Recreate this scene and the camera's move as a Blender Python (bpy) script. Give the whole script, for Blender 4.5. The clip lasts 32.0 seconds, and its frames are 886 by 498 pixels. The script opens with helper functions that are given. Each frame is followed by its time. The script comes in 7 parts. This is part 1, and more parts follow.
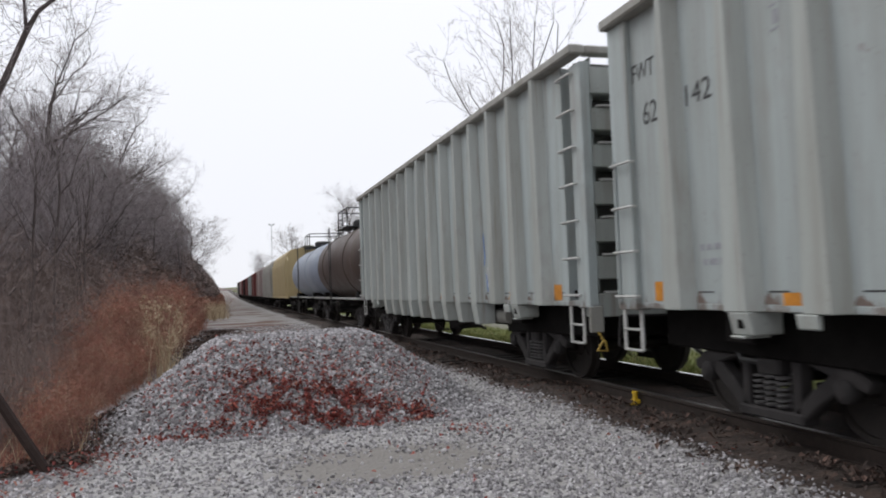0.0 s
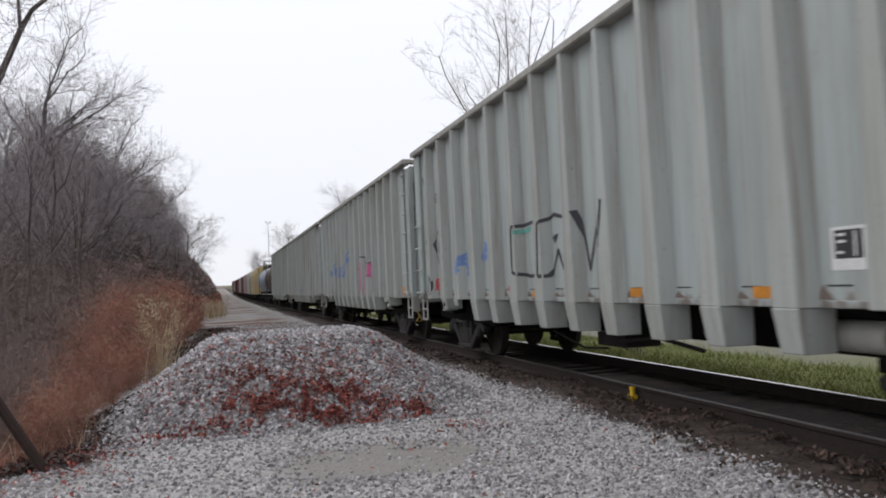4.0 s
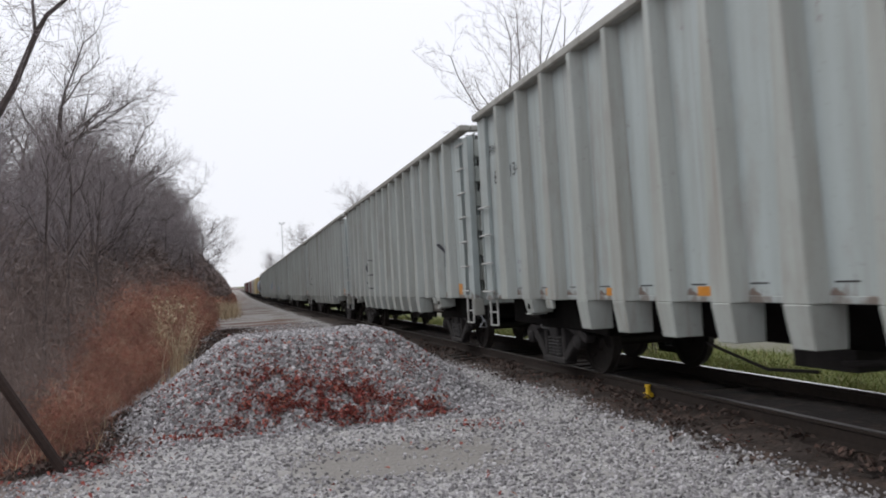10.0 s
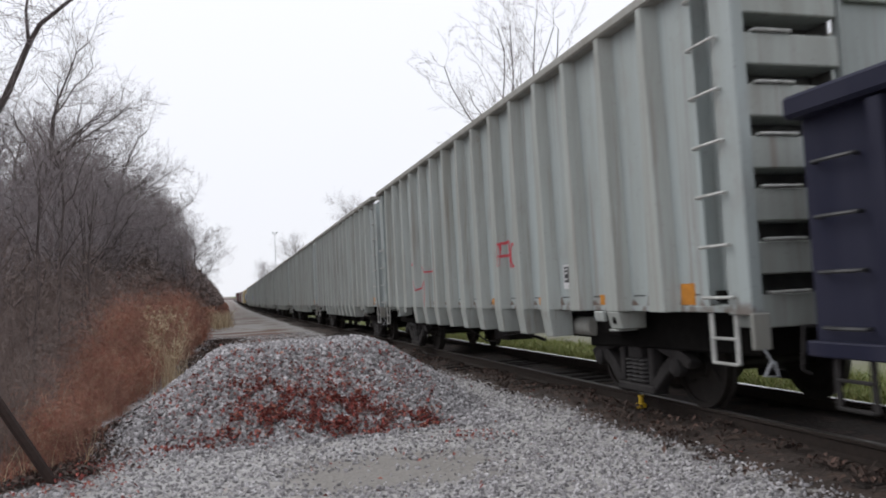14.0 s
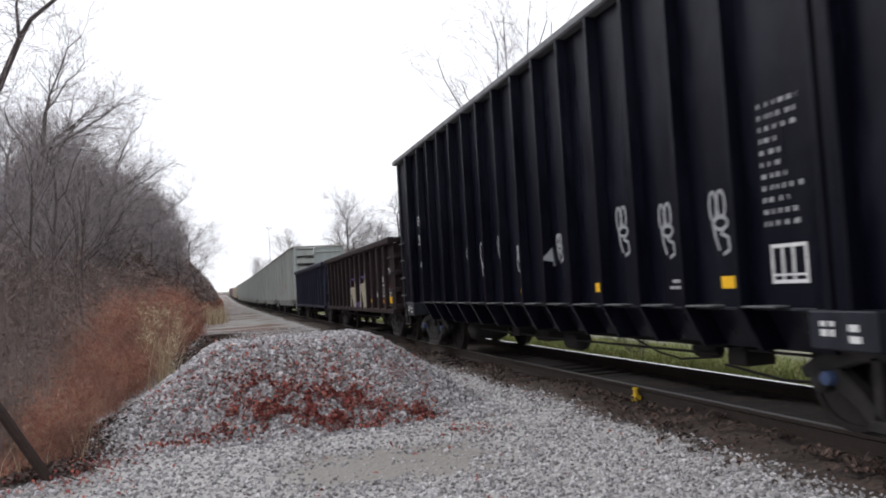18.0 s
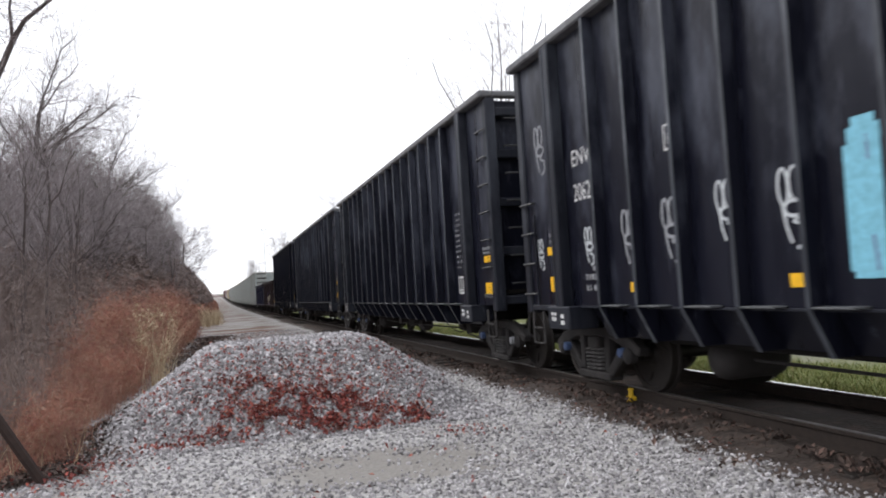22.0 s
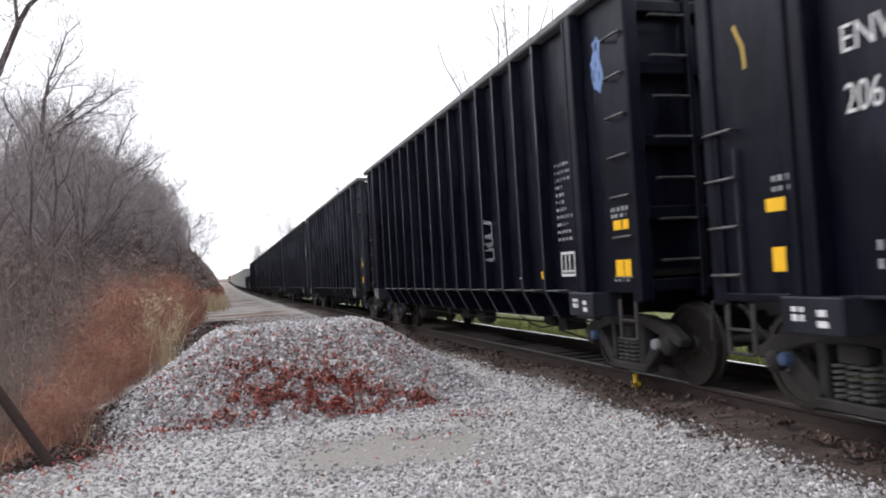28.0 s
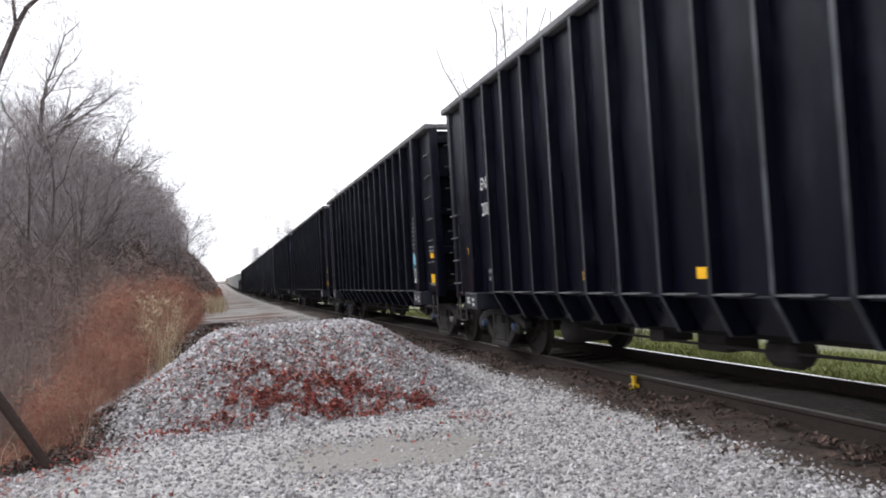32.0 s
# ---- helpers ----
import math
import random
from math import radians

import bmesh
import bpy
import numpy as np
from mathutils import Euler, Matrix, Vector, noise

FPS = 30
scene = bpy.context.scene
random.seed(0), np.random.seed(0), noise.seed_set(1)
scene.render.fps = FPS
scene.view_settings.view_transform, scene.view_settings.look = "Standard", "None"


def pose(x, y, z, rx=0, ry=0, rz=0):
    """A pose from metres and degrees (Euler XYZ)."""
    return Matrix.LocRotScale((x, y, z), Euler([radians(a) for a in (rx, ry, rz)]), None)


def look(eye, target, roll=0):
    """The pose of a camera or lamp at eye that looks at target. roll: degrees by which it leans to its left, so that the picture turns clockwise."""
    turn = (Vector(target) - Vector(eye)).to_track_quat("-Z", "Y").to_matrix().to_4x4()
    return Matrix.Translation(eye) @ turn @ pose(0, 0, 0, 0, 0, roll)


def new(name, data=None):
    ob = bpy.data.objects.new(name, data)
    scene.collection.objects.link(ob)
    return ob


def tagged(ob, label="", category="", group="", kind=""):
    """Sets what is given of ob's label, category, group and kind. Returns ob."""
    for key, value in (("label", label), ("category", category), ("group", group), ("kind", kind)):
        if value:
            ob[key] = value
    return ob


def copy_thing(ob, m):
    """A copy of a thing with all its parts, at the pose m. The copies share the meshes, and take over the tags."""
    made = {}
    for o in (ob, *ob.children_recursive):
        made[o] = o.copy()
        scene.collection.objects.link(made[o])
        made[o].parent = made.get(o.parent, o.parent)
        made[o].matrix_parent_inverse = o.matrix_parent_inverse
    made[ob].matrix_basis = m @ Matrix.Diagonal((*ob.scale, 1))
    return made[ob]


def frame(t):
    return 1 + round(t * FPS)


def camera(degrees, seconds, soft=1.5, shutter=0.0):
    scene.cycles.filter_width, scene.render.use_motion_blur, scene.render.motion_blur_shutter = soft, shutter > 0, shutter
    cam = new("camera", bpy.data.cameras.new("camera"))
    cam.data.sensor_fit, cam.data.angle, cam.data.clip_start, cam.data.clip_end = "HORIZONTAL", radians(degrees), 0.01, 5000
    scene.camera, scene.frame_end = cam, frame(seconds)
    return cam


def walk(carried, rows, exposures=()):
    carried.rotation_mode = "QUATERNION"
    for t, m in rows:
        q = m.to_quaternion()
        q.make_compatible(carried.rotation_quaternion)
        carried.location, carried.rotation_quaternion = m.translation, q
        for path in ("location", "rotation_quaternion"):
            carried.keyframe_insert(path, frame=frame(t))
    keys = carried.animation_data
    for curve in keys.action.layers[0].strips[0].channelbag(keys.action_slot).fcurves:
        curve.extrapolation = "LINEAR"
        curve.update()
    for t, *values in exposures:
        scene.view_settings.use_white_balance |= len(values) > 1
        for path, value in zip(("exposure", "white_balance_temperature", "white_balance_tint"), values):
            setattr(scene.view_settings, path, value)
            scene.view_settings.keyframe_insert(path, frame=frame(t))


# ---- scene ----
# ---- camera and its walk ----
EYE = (0.0, 0.0, 1.405)
CX = 5.8475          # track centre, near rail at 5.095
cam = camera(60.28, 32.0, soft=1.9, shutter=0.16)
TURNS = [(0,16.208,2.851,2.059),(0.5,16.087,2.917,2.021),(1,16.152,2.801,2.342),(1.5,16.339,2.704,2.425),(2,16.584,2.594,2.544),
 (2.5,16.546,2.679,2.574),(3,16.620,2.715,2.523),(3.5,16.597,2.664,2.486),(5.5,15.690,2.398,2.380),(6,15.620,2.334,2.477),
 (6.5,15.520,2.422,2.668),(7,15.479,2.485,2.571),(7.5,15.522,2.507,2.630),(8,15.569,2.417,2.563),(8.5,15.639,2.418,2.653),
 (9,15.571,2.786,2.828),(9.5,15.447,2.871,2.790),(10,15.429,2.588,2.922),(10.5,15.517,2.571,2.931),(11,15.578,2.500,2.905),
 (11.5,15.561,2.817,3.028),(12,15.536,3.015,3.056),(12.5,15.598,2.974,3.143),(13,15.817,2.988,3.191),(13.5,15.974,2.970,3.078),
 (14,15.973,3.315,2.865),(14.5,16.133,3.038,3.132),(16.5,16.143,2.958,3.370),(17,16.231,3.124,3.396),(17.5,16.272,3.014,3.430),
 (18,16.364,2.848,3.215),(18.5,16.403,2.787,3.325),(19,16.557,2.800,3.520),(19.5,16.778,2.958,3.484),(20,16.765,2.891,3.296),
 (20.5,16.805,2.950,3.484),(21,16.779,3.008,3.446),(21.5,16.746,3.034,3.437),(22,16.739,2.927,3.364),(22.5,16.763,2.612,3.224),
 (23,16.728,2.496,3.346),(23.5,16.581,2.431,3.332),(24,16.457,2.340,3.210),(24.5,16.299,2.266,3.174),(25,16.196,2.105,2.942),
 (25.5,16.089,2.096,3.040),(27.5,16.350,1.850,3.195),(28,16.280,1.862,3.234),(28.5,16.342,1.926,3.080),(29,16.314,1.922,3.010),
 (29.5,16.440,1.614,3.093),(30,16.487,1.482,3.265),(30.5,16.438,1.553,3.127),(31,16.540,1.862,3.080),(31.5,16.539,1.997,3.301),
 (32,16.411,2.004,3.253)]


def aim(yaw, pitch, roll):
    a, b = radians(yaw), radians(pitch)
    return look(EYE, (EYE[0] + math.sin(a) * math.cos(b), EYE[1] + math.cos(a) * math.cos(b), EYE[2] + math.sin(b)), -roll)


EXPOSURES = [(0, 0.0), (14.0, 0.0), (16.5, 0.0), (17, 0.06), (18, 0.28), (19, 0.46), (20, 0.5), (25, 0.63), (32, 0.7)]
walk(cam, [(t, aim(a, b, c)) for t, a, b, c in TURNS], EXPOSURES)

# ---- world and sun: a bright overcast sky ----
world = bpy.data.worlds.new("overcast_sky")
scene.world = world
world.use_nodes = True
wt = world.node_tree
wt.nodes.clear()
w_out = wt.nodes.new("ShaderNodeOutputWorld")
w_bg = wt.nodes.new("ShaderNodeBackground")
w_sky = wt.nodes.new("ShaderNodeTexSky")
w_sky.sky_type, w_sky.sun_disc = "NISHITA", False
w_sky.sun_elevation, w_sky.sun_rotation = radians(42), radians(-45)
w_mix = wt.nodes.new("ShaderNodeMix")
w_mix.data_type = "RGBA"
w_mix.inputs[0].default_value = 0.955
w_mix.inputs[7].default_value = (10.35, 10.5, 11.2, 1)
wt.links.new(w_sky.outputs[0], w_mix.inputs[6])
wt.links.new(w_mix.outputs[2], w_bg.inputs[0])
w_dir = wt.nodes.new("ShaderNodeTexCoord")
w_sep = wt.nodes.new("ShaderNodeSeparateXYZ")
wt.links.new(w_dir.outputs["Generated"], w_sep.inputs[0])
w_up = wt.nodes.new("ShaderNodeMapRange")
wt.links.new(w_sep.outputs[2], w_up.inputs[0])
for k, v in ((1, 0.0), (2, 0.7), (3, 0.088), (4, 0.107)):
    w_up.inputs[k].default_value = v
wt.links.new(w_up.outputs[0], w_bg.inputs[1])
wt.links.new(w_bg.outputs[0], w_out.inputs[0])
sun_data = bpy.data.lights.new("sun", "SUN")
sun_data.energy, sun_data.angle, sun_data.color = 1.1, radians(30), (1.0, 0.98, 0.95)
sun = new("sun", sun_data)
sun.matrix_world = look((0, 0, 0), (0.55, -0.55, -0.72))


# ---- materials ----
def nodes_of(name, rough=0.8, metal=0.0):
    m = bpy.data.materials.new(name)
    m.use_nodes = True
    nt = m.node_tree
    b = nt.nodes["Principled BSDF"]
    b.inputs["Roughness"].default_value, b.inputs["Metallic"].default_value = rough, metal
    return m, nt, b


def noise_of(nt, scale, detail=4.0, vec=None, rough=0.6, stretch=None):
    n = nt.nodes.new("ShaderNodeTexNoise")
    n.inputs["Scale"].default_value, n.inputs["Detail"].default_value, n.inputs["Roughness"].default_value = scale, detail, rough
    if vec is None:
        vec = nt.nodes.new("ShaderNodeTexCoord").outputs["Object"]
    if stretch:
        mp = nt.nodes.new("ShaderNodeMapping")
        mp.inputs["Scale"].default_value = stretch
        nt.links.new(vec, mp.inputs[0])
        vec = mp.outputs[0]
    nt.links.new(vec, n.inputs["Vector"])
    return n.outputs["Fac"]


def ramp(nt, fac, *stops):
    r = nt.nodes.new("ShaderNodeValToRGB")
    e = r.color_ramp.elements
    while len(e) < len(stops):
        e.new(0.5)
    for k, (p, c) in zip(e, stops):
        k.position = p
        k.color = (*c, 1) if len(c) == 3 else c
    nt.links.new(fac, r.inputs[0])
    return r.outputs[0]


def mix(nt, fac, a, b, mode="MIX"):
    n = nt.nodes.new("ShaderNodeMix")
    n.data_type, n.blend_type = "RGBA", mode
    for v, i in ((fac, 0), (a, 6), (b, 7)):
        if isinstance(v, (int, float)):
            n.inputs[i].default_value = v
        elif isinstance(v, tuple):
            n.inputs[i].default_value = (*v, 1)
        else:
            nt.links.new(v, n.inputs[i])
    return n.outputs[2]


def bump(nt, b, fac, strength=0.3, dist=0.02):
    n = nt.nodes.new("ShaderNodeBump")
    n.inputs["Strength"].default_value, n.inputs["Distance"].default_value = strength, dist
    nt.links.new(fac, n.inputs["Height"])
    nt.links.new(n.outputs[0], b.inputs["Normal"])


G = lambda v: (v, v, v)


def car_paint(name, base, streak, amount, dirt=(0.11, 0.085, 0.065), rough=0.55, rust=0.35, spec=0.4, runs=0.0, foot=0.0, dust_sheen=None):
    """Weathered paint: vertical rain streaks, broad fading, grime, rust runs and a rusty lower seam; optional dust with
    painted sky sheen.
    """
    m, nt, b = nodes_of(name, rough)
    b.inputs["Specular IOR Level"].default_value = spec
    rnd = nt.nodes.new("ShaderNodeObjectInfo").outputs["Random"]
    here = nt.nodes.new("ShaderNodeTexCoord").outputs["Object"]
    shift = nt.nodes.new("ShaderNodeVectorMath")
    shift.operation = "MULTIPLY_ADD"
    nt.links.new(rnd, shift.inputs[0])
    shift.inputs[1].default_value = (31.0, 57.0, 0.0)
    nt.links.new(here, shift.inputs[2])
    vec = shift.outputs[0]
    st = noise_of(nt, 1.0, 5, vec, stretch=(5.0, 5.0, 0.35))
    big = noise_of(nt, 0.55, 3, vec)
    fine = noise_of(nt, 22, 4, vec)
    c = mix(nt, ramp(nt, st, (0.42, G(0)), (0.72, G(amount))), base, streak)
    c = mix(nt, ramp(nt, big, (0.45, G(0)), (0.8, G(0.35))), c, streak)
    c = mix(nt, ramp(nt, fine, (0.62, G(0)), (0.8, G(0.5))), c, dirt)
    spots = noise_of(nt, 3.2, 6, vec, rough=0.75)
    c = mix(nt, ramp(nt, spots, (0.66, G(0)), (0.74, G(rust))), c, (0.12, 0.05, 0.025))
    if runs:
        run = noise_of(nt, 1.0, 6, vec, 0.7, (9.0, 9.0, 0.16))
        c = mix(nt, ramp(nt, run, (0.56, G(0)), (0.70, G(runs))), c, (0.20, 0.155, 0.12))
        smear = noise_of(nt, 1.0, 5, vec, 0.65, (2.2, 2.2, 0.9))
        c = mix(nt, ramp(nt, smear, (0.55, G(0)), (0.68, G(runs * 0.6))), c, (0.25, 0.235, 0.21))
    # pale blotches growing upwards: dust, plus the sky's reflection painted into the colour
    if dust_sheen:
        haze = noise_of(nt, 1.0, 6, vec, 0.65, (1.9, 1.9, 0.75))
        scrape = noise_of(nt, 1.0, 6, vec, 0.75, (7.0, 7.0, 1.1))
        high = nt.nodes.new("ShaderNodeSeparateXYZ")
        nt.links.new(here, high.inputs[0])
        up_side = nt.nodes.new("ShaderNodeMapRange")
        nt.links.new(high.outputs[2], up_side.inputs[0])
        up_side.inputs[1].default_value, up_side.inputs[2].default_value, up_side.inputs[3].default_value, up_side.inputs[4].default_value = 1.2, 3.6, -0.09, 0.10
        lift = nt.nodes.new("ShaderNodeMath")
        nt.links.new(haze, lift.inputs[0])
        nt.links.new(up_side.outputs[0], lift.inputs[1])
        c = mix(nt, ramp(nt, lift.outputs[0], (0.49, G(0)), (0.70, G(0.85))), c, dust_sheen)
        c = mix(nt, ramp(nt, scrape, (0.62, G(0)), (0.74, G(0.7))), c, tuple(v * 1.7 for v in dust_sheen))
    if foot:
        sep = nt.nodes.new("ShaderNodeSeparateXYZ")
        nt.links.new(here, sep.inputs[0])
        low = nt.nodes.new("ShaderNodeMapRange")
        nt.links.new(sep.outputs[2], low.inputs[0])
        low.inputs[1].default_value, low.inputs[2].default_value, low.inputs[3].default_value, low.inputs[4].default_value = 1.09, 1.42, 0.62, 0.28
        nz = noise_of(nt, 1.0, 6, vec, 0.7, (6.0, 6.0, 2.5))
        cut = nt.nodes.new("ShaderNodeMath")
        cut.operation = "SUBTRACT"
        nt.links.new(low.outputs[0], cut.inputs[0])
        nt.links.new(nz, cut.inputs[1])
        c = mix(nt, ramp(nt, cut.outputs[0], (0.02, G(0)), (0.14, G(foot))), c, (0.10, 0.055, 0.035))
    c = mix(nt, ramp(nt, rnd, (0, G(0)), (1, G(0.14))), c, dirt)
    nt.links.new(c, b.inputs["Base Color"])
    nt.links.new(ramp(nt, st, (0.3, G(rough - 0.12)), (0.8, G(rough + 0.2))), b.inputs["Roughness"])
    bump(nt, b, fine, 0.12, 0.004)
    dent = nt.nodes.new("ShaderNodeBump")
    dent.inputs["Strength"].default_value, dent.inputs["Distance"].default_value = 0.35, 0.03
    nt.links.new(noise_of(nt, 1.6, 2, vec), dent.inputs["Height"])
    nt.links.new(dent.outputs[0], b.inputs["Normal"].links[0].from_node.inputs["Normal"])
    return m


def plain(name, col, rough=0.7, metal=0.0, var=0.35, scale=9.0, other=None, bumps=0.2):
    m, nt, b = nodes_of(name, rough, metal)
    f = noise_of(nt, scale, 5)
    f2 = noise_of(nt, scale * 0.17, 3)
    dark = other or tuple(v * (1 - var) for v in col)
    c = mix(nt, ramp(nt, f, (0.35, G(0)), (0.7, G(1))), col, dark)
    c = mix(nt, ramp(nt, f2, (0.4, G(0)), (0.75, G(0.5))), c, dark)
    nt.links.new(c, b.inputs["Base Color"])
    bump(nt, b, f, bumps, 0.01)
    return m


def island(name, stops, rough=0.9, scale=30.0, patchy=None):
    """Loose pieces in one mesh, each with a tone of its own."""
    m, nt, b = nodes_of(name, rough)
    rnd = nt.nodes.new("ShaderNodeNewGeometry").outputs["Random Per Island"]
    c = ramp(nt, rnd, *stops)
    f = noise_of(nt, scale, 3)
    c = mix(nt, ramp(nt, f, (0.3, G(0.0)), (0.8, G(0.35))), c, (0.06, 0.05, 0.045))
    if patchy:
        c = mix(nt, ramp(nt, noise_of(nt, 0.55, 4), (0.44, G(0)), (0.60, G(0.8))), c, patchy)
    nt.links.new(c, b.inputs["Base Color"])
    return m


PAINT_GREY = car_paint("pale_grey_car_paint", (0.362, 0.408, 0.408), (0.265, 0.285, 0.268), 0.75, rust=0.6, runs=0.65, foot=0.7)
PAINT_RIB = car_paint("warm_grey_rib_paint", (0.372, 0.400, 0.382), (0.275, 0.282, 0.255), 0.8, rust=0.55, runs=0.65)
PAINT_CHORD = car_paint("weathered_grey_chord", (0.31, 0.31, 0.285), (0.20, 0.185, 0.16), 0.7)
PAINT_BLACK = car_paint("worn_black_car_paint", (0.006, 0.0066, 0.0125), (0.013, 0.0143, 0.025), 0.4, (0.006, 0.0065, 0.011), 0.34, 0.02, 0.18, dust_sheen=(0.066, 0.072, 0.094))
PAINT_BLACK_CLEAN = car_paint("newer_black_car_paint", (0.0028, 0.0032, 0.0078), (0.006, 0.007, 0.0135), 0.4, (0.004, 0.0045, 0.009), 0.34, 0.02, 0.13, dust_sheen=(0.014, 0.0155, 0.025))
PAINT_POST_CLEAN = car_paint("scuffed_newer_post_edge", (0.013, 0.0148, 0.020), (0.045, 0.050, 0.061), 0.7, (0.03, 0.032, 0.038), 0.5, 0.03, 0.25, dust_sheen=(0.10, 0.11, 0.125))
PAINT_BLACK_POST = car_paint("scuffed_post_edge", (0.028, 0.031, 0.039), (0.085, 0.093, 0.11), 0.7, (0.03, 0.032, 0.038), 0.5, 0.03, 0.25, dust_sheen=(0.13, 0.14, 0.16))
PAINT_FRAME = car_paint("black_frame_paint", (0.012, 0.0132, 0.019), (0.042, 0.046, 0.058), 0.5, (0.012, 0.013, 0.017), 0.45, 0.02, 0.17, dust_sheen=(0.05, 0.055, 0.068))
LEDGE = plain("rubbed_steel_ledge", (0.12, 0.125, 0.13), 0.55, 0.1, 0.6, 14, (0.03, 0.032, 0.036))
PAINT_LID = car_paint("dull_grey_top_rail", (0.13, 0.135, 0.145), (0.06, 0.06, 0.065), 0.7)
PAINT_NAVY = car_paint("faded_navy_paint", (0.014, 0.015, 0.032), (0.045, 0.045, 0.065), 0.35, (0.025, 0.023, 0.028), 0.5, 0.1, 0.12)
PAINT_BROWN = car_paint("dark_brown_freight_paint", (0.021, 0.014, 0.015), (0.042, 0.029, 0.029), 0.4, (0.025, 0.016, 0.014), 0.55, 0.15, 0.12)
PAINT_YELLOW = car_paint("faded_yellow_paint", (0.42, 0.33, 0.17), (0.33, 0.27, 0.16), 0.5)
PAINT_SILVER = car_paint("pale_blue_tank_paint", (0.33, 0.38, 0.46), (0.22, 0.24, 0.28), 0.5)
PAINT_TANK = car_paint("brown_black_tank_paint", (0.055, 0.040, 0.036), (0.11, 0.075, 0.055), 0.5)
PAINT_MAROON = car_paint("maroon_boxcar_paint", (0.16, 0.035, 0.035), (0.20, 0.07, 0.06), 0.4)
PAINT_PALE = car_paint("pale_pink_grey_paint", (0.42, 0.34, 0.33), (0.30, 0.24, 0.22), 0.5)
RUSTY = plain("dark_sill_rust", (0.115, 0.075, 0.06), 0.9, 0.0, 0.5, 30, (0.20, 0.17, 0.15))
GRIME = plain("oily_truck_grime", (0.026, 0.022, 0.022), 0.85, 0.0, 0.6, 5, (0.009, 0.0075, 0.0075))
STEEL = plain("worn_wheel_steel", (0.024, 0.019, 0.016), 0.6, 0.2, 0.5, 12, (0.010, 0.008, 0.007))
SPRING = plain("greasy_spring_steel", (0.085, 0.08, 0.08), 0.6, 0.1, 0.5)
GALV = plain("scuffed_grab_iron", (0.50, 0.50, 0.48), 0.5, 0.1, 0.4)
DARKIRON = plain("black_grab_iron", (0.045, 0.045, 0.047), 0.5, 0.3, 0.5)
# the recess's shade is put into this darker grey
SHADOWED = plain("shaded_inner_plate", (0.17, 0.168, 0.16), 0.8, 0, 0.5, 4)
# near-black colour shared by floors, sills and underframes
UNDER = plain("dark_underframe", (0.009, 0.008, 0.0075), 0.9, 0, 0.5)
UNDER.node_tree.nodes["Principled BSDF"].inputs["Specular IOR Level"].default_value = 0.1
RUBBER = plain("black_rubber_hose", (0.015, 0.015, 0.015), 0.6)
RAILHEAD = plain("polished_rail_head", (0.75, 0.74, 0.72), 0.16, 1.0, 0.12, 40)
RAILHEAD_DULL = plain("dull_rail_head", (0.26, 0.24, 0.22), 0.42, 0.9, 0.4, 18)
RAILWEB = plain("rusty_rail_web", (0.032, 0.021, 0.016), 0.85, 0.1, 0.5, 15)
TIE = plain("weathered_tie_timber", (0.030, 0.022, 0.018), 0.9, 0, 0.5, 12)
ORANGE = plain("orange_reflector", (0.60, 0.24, 0.03), 0.4, 0, 0.35, 14)
YELLOW = plain("yellow_reflector", (0.85, 0.48, 0.02), 0.35, 0, 0.15, 14)
YELLOW_PAINT = plain("bright_yellow_paint", (0.75, 0.48, 0.02), 0.5, 0, 0.3, 40)
WHITE = plain("white_stencil_paint", (0.66, 0.66, 0.66), 0.6, 0, 0.25, 30)
STENCIL = plain("worn_white_stencil", (0.40, 0.41, 0.43), 0.6, 0, 0.6, 40)
INK = plain("black_stencil_paint", (0.03, 0.03, 0.032), 0.6, 0, 0.4, 30)
DECAL_BLACK = plain("black_decal", (0.025, 0.025, 0.03), 0.5, 0, 0.2)
SPRAY = {k: plain(k + "_spray_paint", c, 0.6, 0, 0.3, 16) for k, c in dict(
    black=(0.035, 0.035, 0.045), blue=(0.16, 0.26, 0.52), cyan=(0.20, 0.52, 0.66), red=(0.55, 0.06, 0.08), pink=(0.62, 0.15, 0.33),
    pale_pink=(0.55, 0.36, 0.42), green=(0.12, 0.36, 0.30), purple=(0.12, 0.08, 0.22), white=(0.55, 0.58, 0.60), cream=(0.42, 0.38, 0.29),
    gold=(0.45, 0.30, 0.05), grey=(0.30, 0.31, 0.33), bearing=(0.055, 0.09, 0.19)).items()}
BARK = plain("grey_brown_bark", (0.105, 0.084, 0.080), 0.95, 0, 0.5, 6)
TWIG = plain("fine_grey_twigs", (0.29, 0.255, 0.26), 0.95, 0, 0.35, 3)
LAMP_STEEL = plain("galvanised_mast", (0.46, 0.47, 0.50), 0.6, 0.4)
POST_RUST = plain("dark_rusty_post", (0.040, 0.022, 0.017), 0.8, 0.2, 0.5, 20)
STONE = island("crushed_limestone", ((0.0, (0.13, 0.124, 0.128)), (0.3, (0.265, 0.254, 0.260)), (0.7, (0.385, 0.370, 0.378)), (1.0, (0.63, 0.612, 0.62))))
LEAF = island("dead_oak_leaves", ((0.0, (0.12, 0.026, 0.022)), (0.5, (0.26, 0.048, 0.040)), (0.85, (0.36, 0.10, 0.07)), (1.0, (0.46, 0.23, 0.16))))
BRUSH = island("red_brown_dead_brush", ((0.0, (0.14, 0.050, 0.038)), (0.4, (0.37, 0.125, 0.080)), (0.72, (0.45, 0.200, 0.135)), (0.9, (0.44, 0.33, 0.23)), (1.0, (0.52, 0.43, 0.31))), patchy=(0.17, 0.090, 0.068))
